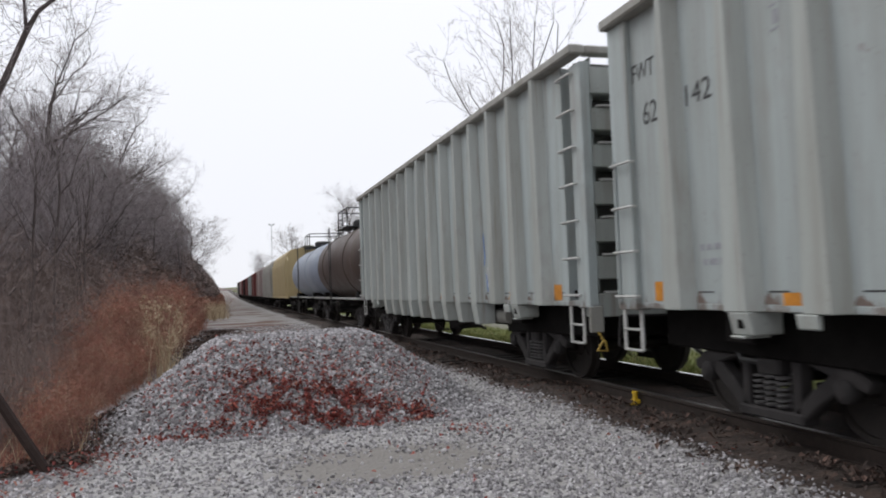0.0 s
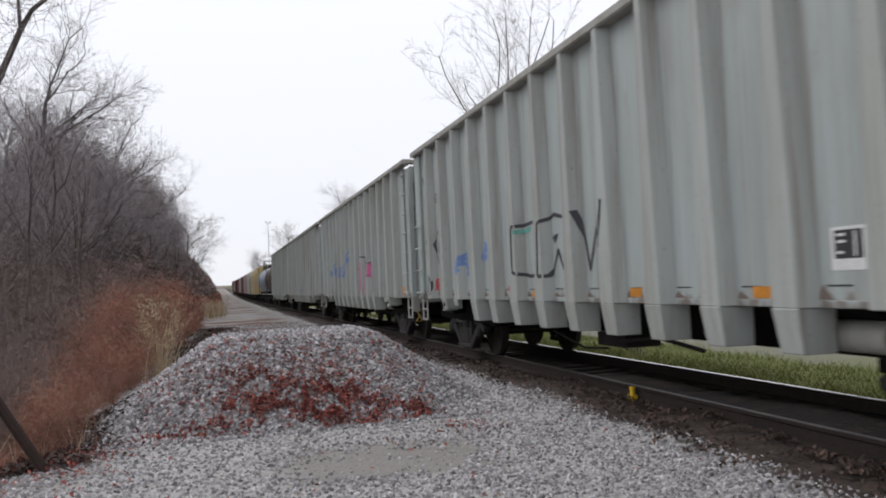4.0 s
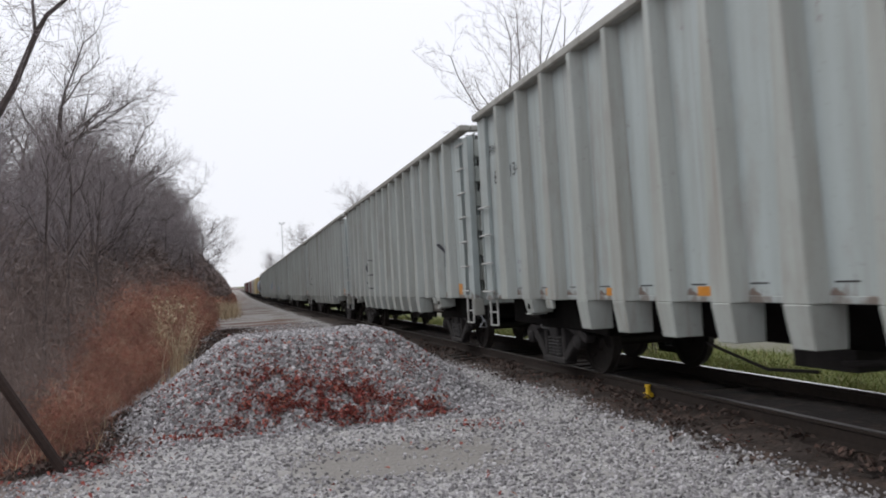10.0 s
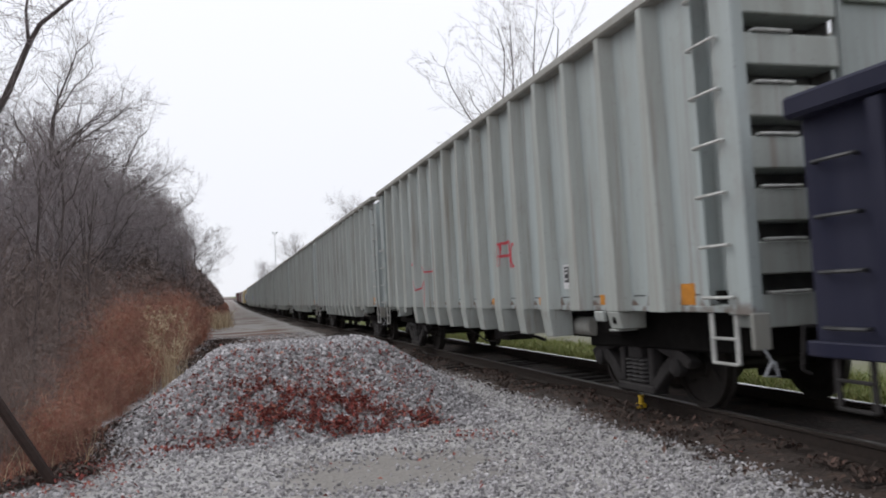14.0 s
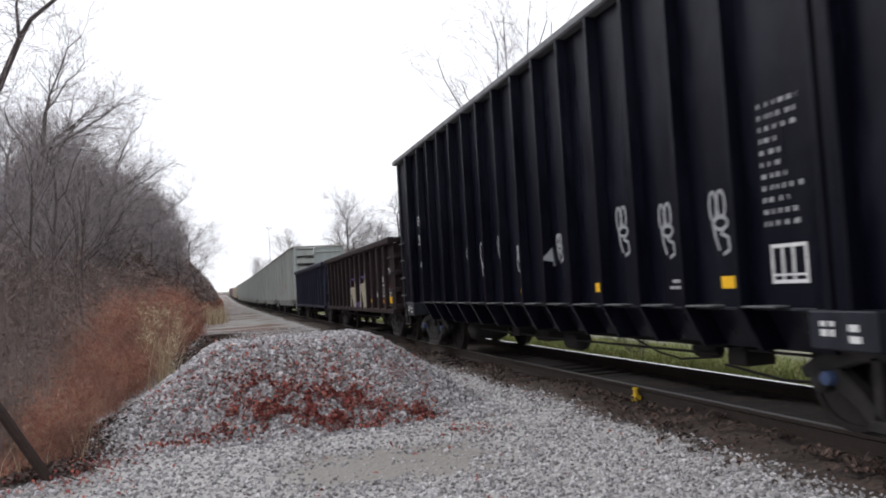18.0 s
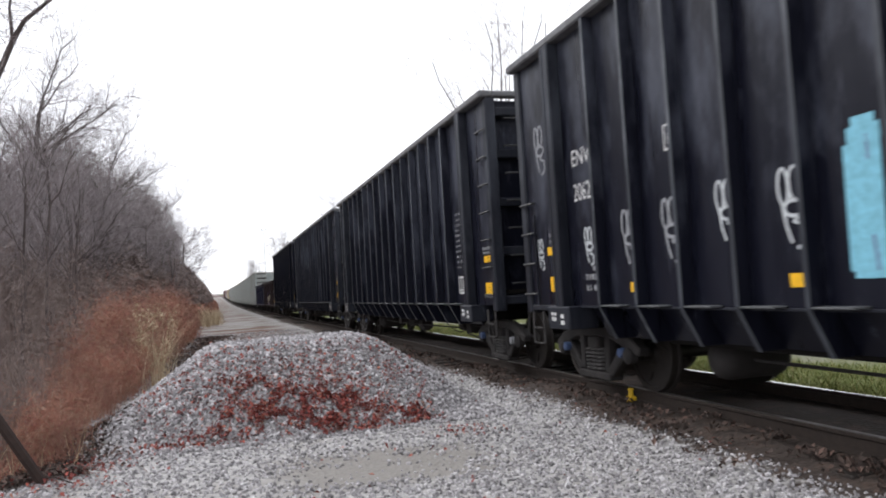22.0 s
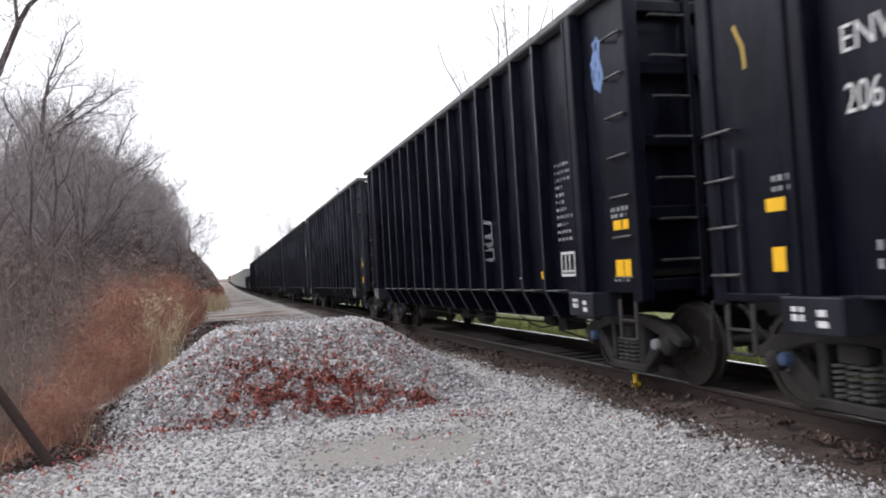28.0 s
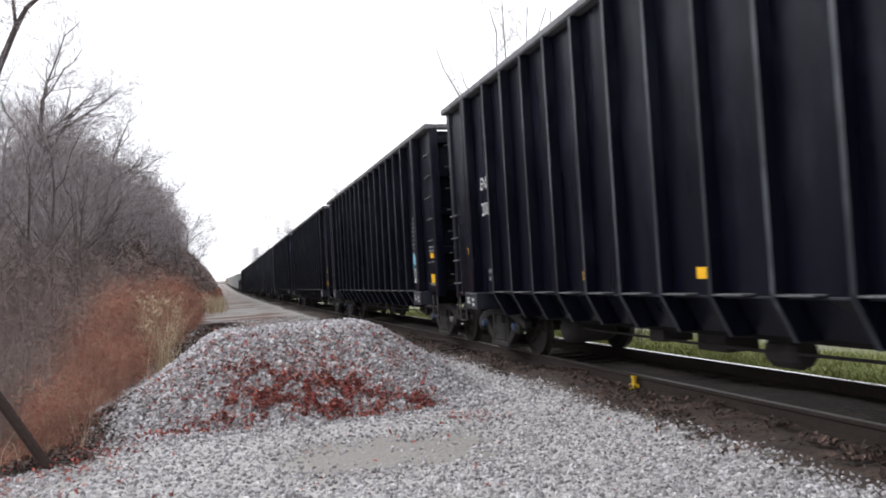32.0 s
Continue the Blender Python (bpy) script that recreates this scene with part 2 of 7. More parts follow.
THICKET = island("grey_brown_saplings", ((0.0, (0.125, 0.096, 0.088)), (0.5, (0.205, 0.158, 0.145)), (0.9, (0.27, 0.217, 0.20)), (1.0, (0.24, 0.145, 0.110))), patchy=(0.155, 0.118, 0.103))
LITTER = island("dark_leaf_litter", ((0.0, (0.03, 0.02, 0.017)), (0.7, (0.075, 0.047, 0.037)), (1.0, (0.13, 0.075, 0.058))))
WEED = island("grey_green_field_weeds", ((0.0, (0.10, 0.10, 0.06)), (0.6, (0.22, 0.21, 0.15)), (1.0, (0.34, 0.31, 0.25))))
REED = island("pale_dry_grass", ((0.0, (0.28, 0.19, 0.11)), (0.6, (0.47, 0.36, 0.23)), (1.0, (0.66, 0.56, 0.38))))
GRASS = island("green_field_grass", ((0.0, (0.080, 0.112, 0.018)), (0.55, (0.150, 0.172, 0.034)), (0.85, (0.21, 0.205, 0.06)), (1.0, (0.30, 0.25, 0.12))))
NEEDLE = island("dark_conifer_needles", ((0.0, (0.012, 0.028, 0.014)), (1.0, (0.035, 0.06, 0.03))))

# ---- mesh helpers ----
CACHE = {}


class MB:
    """Collects vertices and faces for one mesh."""

    def __init__(self):
        self.v, self.f = [], []

    def add(self, verts, faces):
        n = len(self.v)
        self.v += [tuple(p) for p in verts]
        self.f += [tuple(i + n for i in q) for q in faces]
        return self

    def box(self, x0, x1, y0, y1, z0, z1):
        return self.prism([(x0, z0), (x1, z0), (x1, z1), (x0, z1)], y0, y1)

    def prism(self, prof, y0, y1, prof1=None):
        """A profile in x and z, swept along y (prof1: the profile at y1)."""
        n = len(prof)
        vs = [(x, y0, z) for x, z in prof] + [(x, y1, z) for x, z in (prof1 or prof)]
        fs = [tuple(range(n)), tuple(range(2 * n - 1, n - 1, -1))] + [((i + 1) % n, i, n + i, n + (i + 1) % n) for i in range(n)]
        return self.add(vs, fs)

    def tube(self, pts, r, n=6, r1=None, cap=True):
        pts = [Vector(p) for p in pts]
        rows, up = [], None
        for i, p in enumerate(pts):
            d = (pts[min(i + 1, len(pts) - 1)] - pts[max(i - 1, 0)]).normalized()
            if up is None:
                up = d.orthogonal().normalized()
            up = (up - d * up.dot(d)).normalized()
            w = d.cross(up)
            q = r if r1 is None else r + (r1 - r) * i / (len(pts) - 1)
            rows.append([p + (up * math.cos(a) + w * math.sin(a)) * q for a in [2 * math.pi * k / n for k in range(n)]])
        fs = [(i * n + k, i * n + (k + 1) % n, (i + 1) * n + (k + 1) % n, (i + 1) * n + k) for i in range(len(pts) - 1) for k in range(n)]
        if cap:
            fs += [tuple(range(n - 1, -1, -1)), tuple(range((len(pts) - 1) * n, len(pts) * n))]
        return self.add([p for row in rows for p in row], fs)

    def lathe(self, prof, n=20, axis="x", at=(0, 0, 0)):
        """A profile of (radius, along) turned round an axis."""
        vs = []
        for r, a in prof:
            for k in range(n):
                t = 2 * math.pi * k / n
                c, s = r * math.cos(t), r * math.sin(t)
                p = {"x": (a, c, s), "y": (s, a, c), "z": (c, s, a)}[axis]
                vs.append((p[0] + at[0], p[1] + at[1], p[2] + at[2]))
        m = len(prof)
        fs = [(i * n + k, i * n + (k + 1) % n, (i + 1) * n + (k + 1) % n, (i + 1) * n + k) for i in range(m - 1) for k in range(n)]
        fs += [tuple(range(n - 1, -1, -1)), tuple(range((m - 1) * n, m * n))]
        return self.add(vs, fs)

    def mesh(self, name, mat, bevel=0.0, smooth=False):
        me = bpy.data.meshes.new(name)
        me.from_pydata(self.v, [], self.f)
        bm = bmesh.new()
        bm.from_mesh(me)
        if bevel:
            bmesh.ops.bevel(bm, geom=[e for e in bm.edges if e.is_manifold and e.calc_face_angle(0) > 0.5], offset=bevel, segments=1, affect="EDGES", clamp_overlap=True)
        bmesh.ops.recalc_face_normals(bm, faces=bm.faces)
        if smooth:
            for f in bm.faces:
                f.smooth = True
            for e in bm.edges:
                e.smooth = e.calc_face_angle(0) < 0.7
        bm.to_mesh(me)
        bm.free()
        me.materials.append(mat)
        return me


def part(name, data, parent, label="", at=None):
    """Links a mesh as one object under a thing or under a part."""
    ob = new(name, data)
    ob.parent = parent
    if at is not None:
        ob.matrix_basis = at if isinstance(at, Matrix) else Matrix.Translation(at)
    return tagged(ob, label)


def thing(name, label, category, group="", kind="", data=None, at=None):
    ob = new(name, data)
    if at is not None:
        ob.matrix_basis = at if isinstance(at, Matrix) else Matrix.Translation(at)
    return tagged(ob, label, category, group, kind)


def fast_mesh(name, verts, faces, mat, smooth=False):
    """A large mesh from numpy arrays: faces all of one size."""
    me = bpy.data.meshes.new(name)
    verts, faces = np.asarray(verts, dtype=np.float32), np.asarray(faces, dtype=np.int32)
    k = faces.shape[1]
    me.vertices.add(len(verts))
    me.vertices.foreach_set("co", verts.ravel())
    me.loops.add(faces.size)
    me.loops.foreach_set("vertex_index", faces.ravel())
    me.polygons.add(len(faces))
    me.polygons.foreach_set("loop_start", np.arange(0, faces.size, k, dtype=np.int32))
    me.polygons.foreach_set("loop_total", np.full(len(faces), k, dtype=np.int32))
    me.polygons.foreach_set("use_smooth", np.full(len(faces), smooth))
    me.update(calc_edges=True)
    me.materials.append(mat)
    return me


# ---- lie of the land: the line climbs gently in the distance ----
def rise(y):
    y = np.asarray(y, dtype=float)
    q = np.clip(y - 70.0, 0, 300)
    return 2.2e-5 * q * q + np.clip(y - 370.0, 0, None) * 0.01


def pile(x, y):
    """Height of the gravel heap above the lot."""
    wob = 0.05 * np.sin(2.3 * x + 0.7) + 0.05 * np.sin(2.7 * y + x)
    dx = np.maximum(np.maximum(1 - (x + 1.62 + wob) / 1.85, 1 - (3.45 - x + wob) / 1.6), 0)
    dy = np.maximum(np.maximum(1 - (y - 9.12 + wob) / 1.85, 1 - (14.0 - y) / 2.2), 0)
    a = np.clip(1 - np.sqrt(dx * dx + dy * dy), 0, 1)
    q = np.maximum(a - 0.7, 0)
    return 1.22 * (a - 0.55 * q * q / 0.3)


def land(x, y):
    """Ground height: gravel lot, track bed, ditch and fields."""
    x, y = np.asarray(x, dtype=float), np.asarray(y, dtype=float)
    z = -0.24 + 0.0 * x
    z = z + 0.025 * np.sin(0.9 * x + 0.4 * y) + 0.02 * np.sin(1.7 * y - 0.6 * x)
    bed = np.clip((x - 3.6) / 1.1, 0, 1) * np.clip((8.0 - x) / 1.0, 0, 1)
    z = z + 0.05 * bed
    z = z - 0.55 * np.clip((x - 7.6) / 3.0, 0, 1) + 0.4 * np.clip((x - 13.0) / 12.0, 0, 1)
    z = z - 0.30 * np.clip((-1.6 - x) / 2.0, 0, 1) * np.clip((y - 4) / 3, 0, 1)
    near = np.clip(1 - np.abs(y - 11.6) / 4, 0, 1)
    return z + rise(y) + np.where(near > 0, pile(x, y), 0)


# ---- the ground, one sheet to the horizon ----
def axis_steps(*spans):
    out = []
    for a, b, s in spans:
        out += list(np.arange(a, b, s))
    return np.array(out + [spans[-1][1]])


def grid_mesh(name, xs, ys, mat, lift=0.0):
    X, Y = np.meshgrid(xs, ys)
    Z = land(X, Y) + lift
    V = np.stack([X.ravel(), Y.ravel(), Z.ravel()], 1)
    n, m = len(xs), len(ys)
    i = (np.arange(m - 1)[:, None] * n + np.arange(n - 1)[None, :]).ravel()
    return fast_mesh(name, V, np.stack([i, i + 1, i + n + 1, i + n], 1), mat, True)


def ground_material():
    m, nt, b = nodes_of("gravel_lot_track_bed_and_field", 0.95)
    pos = nt.nodes.new("ShaderNodeNewGeometry").outputs["Position"]
    sep = nt.nodes.new("ShaderNodeSeparateXYZ")
    wob = noise_of(nt, 0.9, 4, pos)
    nt.links.new(pos, sep.inputs[0])

    def edge(axis, lo, hi, wobble=1.2):
        a = nt.nodes.new("ShaderNodeMath")
        a.operation = "MULTIPLY_ADD"
        nt.links.new(wob, a.inputs[0])
        a.inputs[1].default_value = wobble
        nt.links.new(sep.outputs[axis], a.inputs[2])
        r = nt.nodes.new("ShaderNodeMapRange")
        nt.links.new(a.outputs[0], r.inputs[0])
        r.inputs[1].default_value, r.inputs[2].default_value = lo + wobble * 0.5, hi + wobble * 0.5
        return r.outputs[0]

    def times(p, q):
        n = nt.nodes.new("ShaderNodeMath")
        n.operation = "MULTIPLY"
        for v, i in ((p, 0), (q, 1)):
            nt.links.new(v, n.inputs[i])
        return n.outputs[0]

    def over(p):
        n = nt.nodes.new("ShaderNodeMath")
        n.operation = "SUBTRACT"
        n.inputs[0].default_value = 1
        nt.links.new(p, n.inputs[1])
        return n.outputs[0]

    f = noise_of(nt, 26, 5, pos)
    f2 = noise_of(nt, 1.3, 4, pos)
    vor = nt.nodes.new("ShaderNodeTexVoronoi")
    vor.inputs["Scale"].default_value = 19
    nt.links.new(pos, vor.inputs["Vector"])
    stone = mix(nt, f, ramp(nt, vor.outputs["Color"], (0.1, (0.17, 0.165, 0.16)), (0.9, (0.45, 0.44, 0.43))), (0.33, 0.32, 0.31))
    stone = mix(nt, ramp(nt, f2, (0.5, G(0)), (0.75, G(0.5))), stone, (0.22, 0.20, 0.175))
    bed = mix(nt, f, (0.020, 0.015, 0.013), (0.062, 0.043, 0.034))
    bed = mix(nt, ramp(nt, noise_of(nt, 3.5, 5, pos), (0.5, G(0)), (0.62, G(0.8))), bed, (0.088, 0.058, 0.044))
    rag = noise_of(nt, 4.5, 5, pos, 0.7)
    field = mix(nt, f2, (0.066, 0.090, 0.016), (0.125, 0.135, 0.032))
    wood = mix(nt, f, (0.05, 0.028, 0.02), (0.13, 0.075, 0.05))
    dirt = mix(nt, f, (0.17, 0.157, 0.14), (0.23, 0.215, 0.20))
    patch = times(times(edge(0, 0.35, 0.65), over(edge(0, 2.4, 2.9))), times(edge(1, 6.45, 6.7, 0.6), over(edge(1, 7.9, 8.2, 0.6))))
    c = mix(nt, times(patch, ramp(nt, f, (0.3, G(1)), (0.8, G(0.75)))), stone, dirt)
    road = times(edge(1, 15, 22), over(edge(0, 3.3, 4.2)))
    c = mix(nt, times(road, ramp(nt, f2, (0.35, G(0.3)), (0.7, G(0.85)))), c, (0.20, 0.185, 0.17))
    leafy = times(edge(1, 17, 20), ramp(nt, noise_of(nt, 0.5, 5, pos, stretch=(0.35, 1.1, 1)), (0.49, G(0)), (0.55, G(1))))
    c = mix(nt, times(leafy, over(edge(0, 2.6, 4.0))), c, (0.12, 0.068, 0.05))
    frayed = nt.nodes.new("ShaderNodeMath")
    frayed.operation = "ADD"
    nt.links.new(edge(0, 3.75, 4.75, 0.8), frayed.inputs[0])
    nt.links.new(rag, frayed.inputs[1])
    c = mix(nt, ramp(nt, frayed.outputs[0], (0.86, G(0)), (1.0, G(1))), c, bed)
    c = mix(nt, edge(0, 7.2, 7.7), c, field)
    lane = times(times(edge(0, 12.9, 13.5, 0.8), over(edge(0, 15.4, 16.2))), edge(1, 12, 16))
    c = mix(nt, times(lane, ramp(nt, f2, (0.3, G(0.5)), (0.6, G(1)))), c, (0.155, 0.148, 0.118))
    c = mix(nt, over(edge(0, -2.3, -1.3)), c, wood)
    nt.links.new(c, b.inputs["Base Color"])
    bump(nt, b, vor.outputs["Distance"], 0.5, 0.03)
    return m


GROUND = ground_material()
xs = axis_steps((-2500, -300, 300), (-300, -60, 30), (-60, -8, 4), (-8, -2, 0.5), (-2, 9, 0.14), (9, 16, 0.7), (16, 60, 4), (60, 300, 30), (300, 2500, 300))
ys = axis_steps((-2000, -200, 300), (-200, -20, 20), (-20, 4, 2), (4, 15, 0.14), (15, 30, 0.5), (30, 80, 2), (80, 500, 10), (500, 1000, 50), (1000, 3500, 250))
ground = thing("ground", "grey gravel lot beside a dark track bed and green field", "ground", kind="structure", data=grid_mesh("ground", xs, ys, GROUND))


# ---- rails and ties ----
def rail_run(name, x, mat_head, mat_web):
    ys = [-60.0] + [-40 + 10.0 * i for i in range(104)]
    prof_web = [(-0.07, -0.185), (0.07, -0.185), (0.07, -0.172), (0.012, -0.15), (0.012, -0.05), (0.034, -0.038), (0.034, -0.008), (-0.034, -0.008), (-0.034, -0.038), (-0.012, -0.05), (-0.012, -0.15), (-0.07, -0.172)]
    prof_head = [(-0.034, -0.008), (0.034, -0.008), (0.034, -0.004), (0.026, 0.0), (-0.026, 0.0), (-0.034, -0.004)]
    base = None
    for nm, prof, mat in ((name, prof_web, mat_web), ("running_surface", prof_head, mat_head)):
        mb = MB()
        n = len(prof)
        vs = [(x + px, y, pz + float(rise(y))) for y in ys for px, pz in prof]
        fs = [(i * n + k, i * n + (k + 1) % n, (i + 1) * n + (k + 1) % n, (i + 1) * n + k) for i in range(len(ys) - 1) for k in range(n)]
        me = mb.add(vs, fs).mesh(nm, mat)
        if base is None:
            base = thing(nm, "rusty steel rail with a polished running surface", "rail", "rails of the track", "structure", me)
        else:
            part(nm, me, base, "bright polished steel")
    return base


rail_near = rail_run("rail", CX - 0.7525, RAILHEAD_DULL, RAILWEB)
rail_far = rail_run("rail", CX + 0.7525, RAILHEAD, RAILWEB)
tie_bed = thing("railway_ties", "dark weathered timber ties bedded in brown ballast", "ties", kind="structure")
tie_meshes = []
for k in range(4):
    mb = MB()
    a, c = random.uniform(-0.04, 0.04), random.uniform(-0.05, 0.05)
    mb.box(-1.30 + a, 1.30 + c, -0.11, 0.11, -0.16, 0.0)
    tie_meshes.append(mb.mesh("tie", TIE, 0.012))
for k in range(112):
    y = -2 + 0.53 * k
    part("tie", tie_meshes[k % 4], tie_bed, at=pose(CX + random.uniform(-0.05, 0.05), y, -0.192 + random.uniform(-0.012, 0.006), 0, 0, random.uniform(-1.5, 1.5)))
mb = MB()
for k in range(380):
    y = 57.5 + 0.53 * k
    mb.box(CX - 1.3, CX + 1.3, y - 0.11, y + 0.11, float(rise(y)) - 0.35, float(rise(y)) - 0.19)
tagged(part("distant_ties", mb.mesh("distant_ties", TIE), tie_bed), kind="stuff")
plate_me = MB().box(-0.17, 0.17, -0.09, 0.09, -0.012, 0.0).mesh("tie_plate", RAILWEB, 0.004)
for k in range(40):
    for sx in (-0.7525, 0.7525):
        part("tie_plate", plate_me, tie_bed, at=(CX + sx, -2 + 0.53 * k, -0.176))

# ---- parts of the freight cars ----
def wheel_profile(s):
    return [(0.05, s * 0.66), (0.13, s * 0.67), (0.15, s * 0.70), (0.30, s * 0.72), (0.40, s * 0.695), (0.405, s * 0.69), (0.49, s * 0.69), (0.487, s * 0.715), (0.462, s * 0.725), (0.455, s * 0.81), (0.40, s * 0.81), (0.395, s * 0.785), (0.30, s * 0.775), (0.14, s * 0.78), (0.12, s * 0.83), (0.05, s * 0.83)]


def wheelset_mesh():
    if "wheelset" not in CACHE:
        mb = MB()
        for s in (-1, 1):
            mb.lathe(wheel_profile(s), 28)
        mb.lathe([(0.07, -0.95), (0.08, -0.66), (0.085, 0.66), (0.07, 0.95)], 12)
        for s in (-1, 1):        # raised casting marks so that the turning shows
            for k in range(3):
                t = k * 2.1
                mb.tube([(s * 0.795, 0.22 * math.cos(t), 0.22 * math.sin(t)), (s * 0.795, 0.34 * math.cos(t + 0.25), 0.34 * math.sin(t + 0.25))], 0.014, 5)
        CACHE["wheelset"] = mb.mesh("wheelset", STEEL, 0, True)
    return CACHE["wheelset"]


def sideframe_mesh():
    if "sideframe" not in CACHE:
        mb = MB()

        def bar(pts, w, d0=-0.075, d1=0.075):
            """A bar in the y-z plane along pts, of width w."""
            P = [Vector((0, a, b)) for a, b in pts]
            L, Rr = [], []
            for i, p in enumerate(P):
                d = (P[min(i + 1, len(P) - 1)] - P[max(i - 1, 0)]).normalized()
                n = Vector((0, -d.z, d.y)) * (w[i] if isinstance(w, tuple) else w) / 2
                L.append(p + n)
                Rr.append(p - n)
            loop = L + Rr[::-1]
            n = len(loop)
            vs = [(d0, p.y, p.z) for p in loop] + [(d1, p.y, p.z) for p in loop]
            m = len(P)
            fs = [(i + 1, i, n + i, n + i + 1) for i in range(n - 1)] + [(0, n - 1, 2 * n - 1, n)]
            for i in range(m - 1):
                fs += [(i, i + 1, n - 2 - i, n - 1 - i), (n + i + 1, n + i, 2 * n - 1 - i, 2 * n - 2 - i)]
            mb.add(vs, fs)

        bar([(-1.12, 0.50), (-0.89, 0.60), (-0.45, 0.71), (0.0, 0.73), (0.45, 0.71), (0.89, 0.60), (1.12, 0.50)], (0.10, 0.17, 0.14, 0.13, 0.14, 0.17, 0.10))
        for s in (-1, 1):
            bar([(s * 0.82, 0.55), (s * 0.55, 0.36), (s * 0.34, 0.17)], (0.16, 0.15, 0.13))
            bar([(s * 0.33, 0.70), (s * 0.33, 0.15)], 0.11)
        bar([(-0.42, 0.155), (0.42, 0.155)], 0.10, -0.10, 0.10)
        CACHE["sideframe"] = mb.mesh("truck_sideframe", GRIME, 0.018)
        sp = MB()
        sp.tube([(-0.03 + 0.066 * math.cos(0.785 * k), 0.066 * math.sin(0.785 * k), 0.215 + 0.0062 * k) for k in range(49)], 0.017, 5)
        CACHE["springs"] = sp.mesh("coil_spring", SPRING, 0, True)
        CACHE["cap"] = MB().lathe([(0.075, -0.10), (0.10, -0.09), (0.10, 0.0), (0.06, 0.035), (0.025, 0.04)], 14).mesh("bearing_cap", GRIME, 0, True)
        CACHE["cap_blue"] = CACHE["cap"].copy()
        CACHE["cap_blue"].materials[0] = SPRAY["bearing"]
        bo = MB().box(-0.85, 0.85, -0.16, 0.16, 0.44, 0.68).box(-1.12, -0.85, -0.15, 0.15, 0.50, 0.66).box(0.85, 1.12, -0.15, 0.15, 0.50, 0.66)
        CACHE["bolster"] = bo.mesh("truck_bolster", GRIME, 0.02)
        br = MB()
        for s in (-1, 1):
            br.box(-0.9, 0.9, s * 0.36 - 0.04, s * 0.36 + 0.04, 0.36, 0.46)
            br.tube([(-0.2, s * 0.36, 0.42), (-0.1, 0, 0.33), (0.2, -s * 0.36, 0.42)], 0.025)
        CACHE["brake"] = br.mesh("brake_beam", GRIME, 0.01)
    return CACHE["sideframe"]


def trucks(car, centres, blue=False):
    sf = sideframe_mesh()
    for yc in centres:
        part("truck_bolster", CACHE["bolster"], car, at=(0, yc, 0))
        part("brake_rigging", CACHE["brake"], car, at=(0, yc, 0))
        for s in (-1, 1):
            fr = part("truck_sideframe", sf, car, "grimy cast steel sideframe", (s * 1.03, yc, 0))
            for a in (-0.15, 0.0, 0.15):
                part("coil_spring", CACHE["springs"], fr, "pale greasy coil spring", (0, a, 0))
            for a in (-0.89, 0.89):
                part("bearing_cap", CACHE["cap_blue" if blue and a > 0 else "cap"], fr, at=Matrix.Translation((s * 0.1, a, 0.457)) @ (pose(0, 0, 0) if s > 0 else pose(0, 0, 0, 0, 180, 0)))
        for a in (-0.89, 0.89):
            part("wheelset", wheelset_mesh(), car, "worn steel wheels on one axle", (0, yc + a, 0.457))


def coupler(car, y, s):
    """Knuckle coupler and hose at an end; s is +1 at the leading end."""
    if "coupler" not in CACHE:
        mb = MB().box(-0.09, 0.09, -0.35, 0.18, -0.09, 0.09)
        mb.prism([(-0.16, -0.15), (0.10, -0.15), (0.14, 0.15), (-0.16, 0.15)], 0.14, 0.36).box(0.05, 0.17, 0.30, 0.46, -0.13, 0.13)
        CACHE["coupler"] = mb.mesh("coupler", GRIME, 0.02)
        CACHE["hose"] = MB().tube([(0.30, -0.10, 0.02), (0.32, 0.10, -0.06), (0.30, 0.28, -0.28), (0.22, 0.42, -0.42), (0.12, 0.55, -0.44)], 0.028, 7).mesh("air_hose", RUBBER, 0, True)
        CACHE["lever"] = MB().tube([(-1.45, 0.12, 0.12), (-0.5, 0.14, 0.10), (-0.15, 0.22, 0.22), (0.05, 0.24, 0.24)], 0.015, 6).tube([(-1.45, 0.12, 0.12), (-1.47, 0.14, -0.22), (-1.40, 0.14, -0.26)], 0.015, 6).mesh("uncoupling_lever", GRIME, 0, True)
    m = pose(0, y, 0.88, 0, 0, 0 if s > 0 else 180)
    part("coupler", CACHE["coupler"], car, at=m)
    part("air_hose", CACHE["hose"], car, at=m)
    part("uncoupling_lever", CACHE["lever"], car, at=m)


def rung_mesh(key, width, mat, r=0.016, out=0.07):
    """A bent grab iron in the y-z plane of a side, standing out towards -x."""
    if key not in CACHE:
        h = width / 2
        mb = MB().tube([(0.0, -h, 0.0), (-out * 0.8, -h, 0.0), (-out, -h + 0.02, 0.0), (-out, h - 0.02, 0.0), (-out * 0.8, h, 0.0), (0.0, h, 0.0)], r, 6)
        CACHE[key] = mb.mesh("grab_iron", mat, 0, True)
    return CACHE[key]


def stirrup_mesh(mat, key, w=0.36, drop=0.46):
    if key not in CACHE:
        mb = MB()
        for s in (-1, 1):
            mb.box(-0.012, 0.012, s * w / 2 - 0.03, s * w / 2 + 0.03, -drop, 0.02)
        for z in (-drop, -drop * 0.5):
            mb.box(-0.03, 0.02, -w / 2, w / 2, z - 0.012, z + 0.012)
        CACHE[key] = mb.mesh("sill_step", mat, 0.005)
    return CACHE[key]


LETTERS = {}


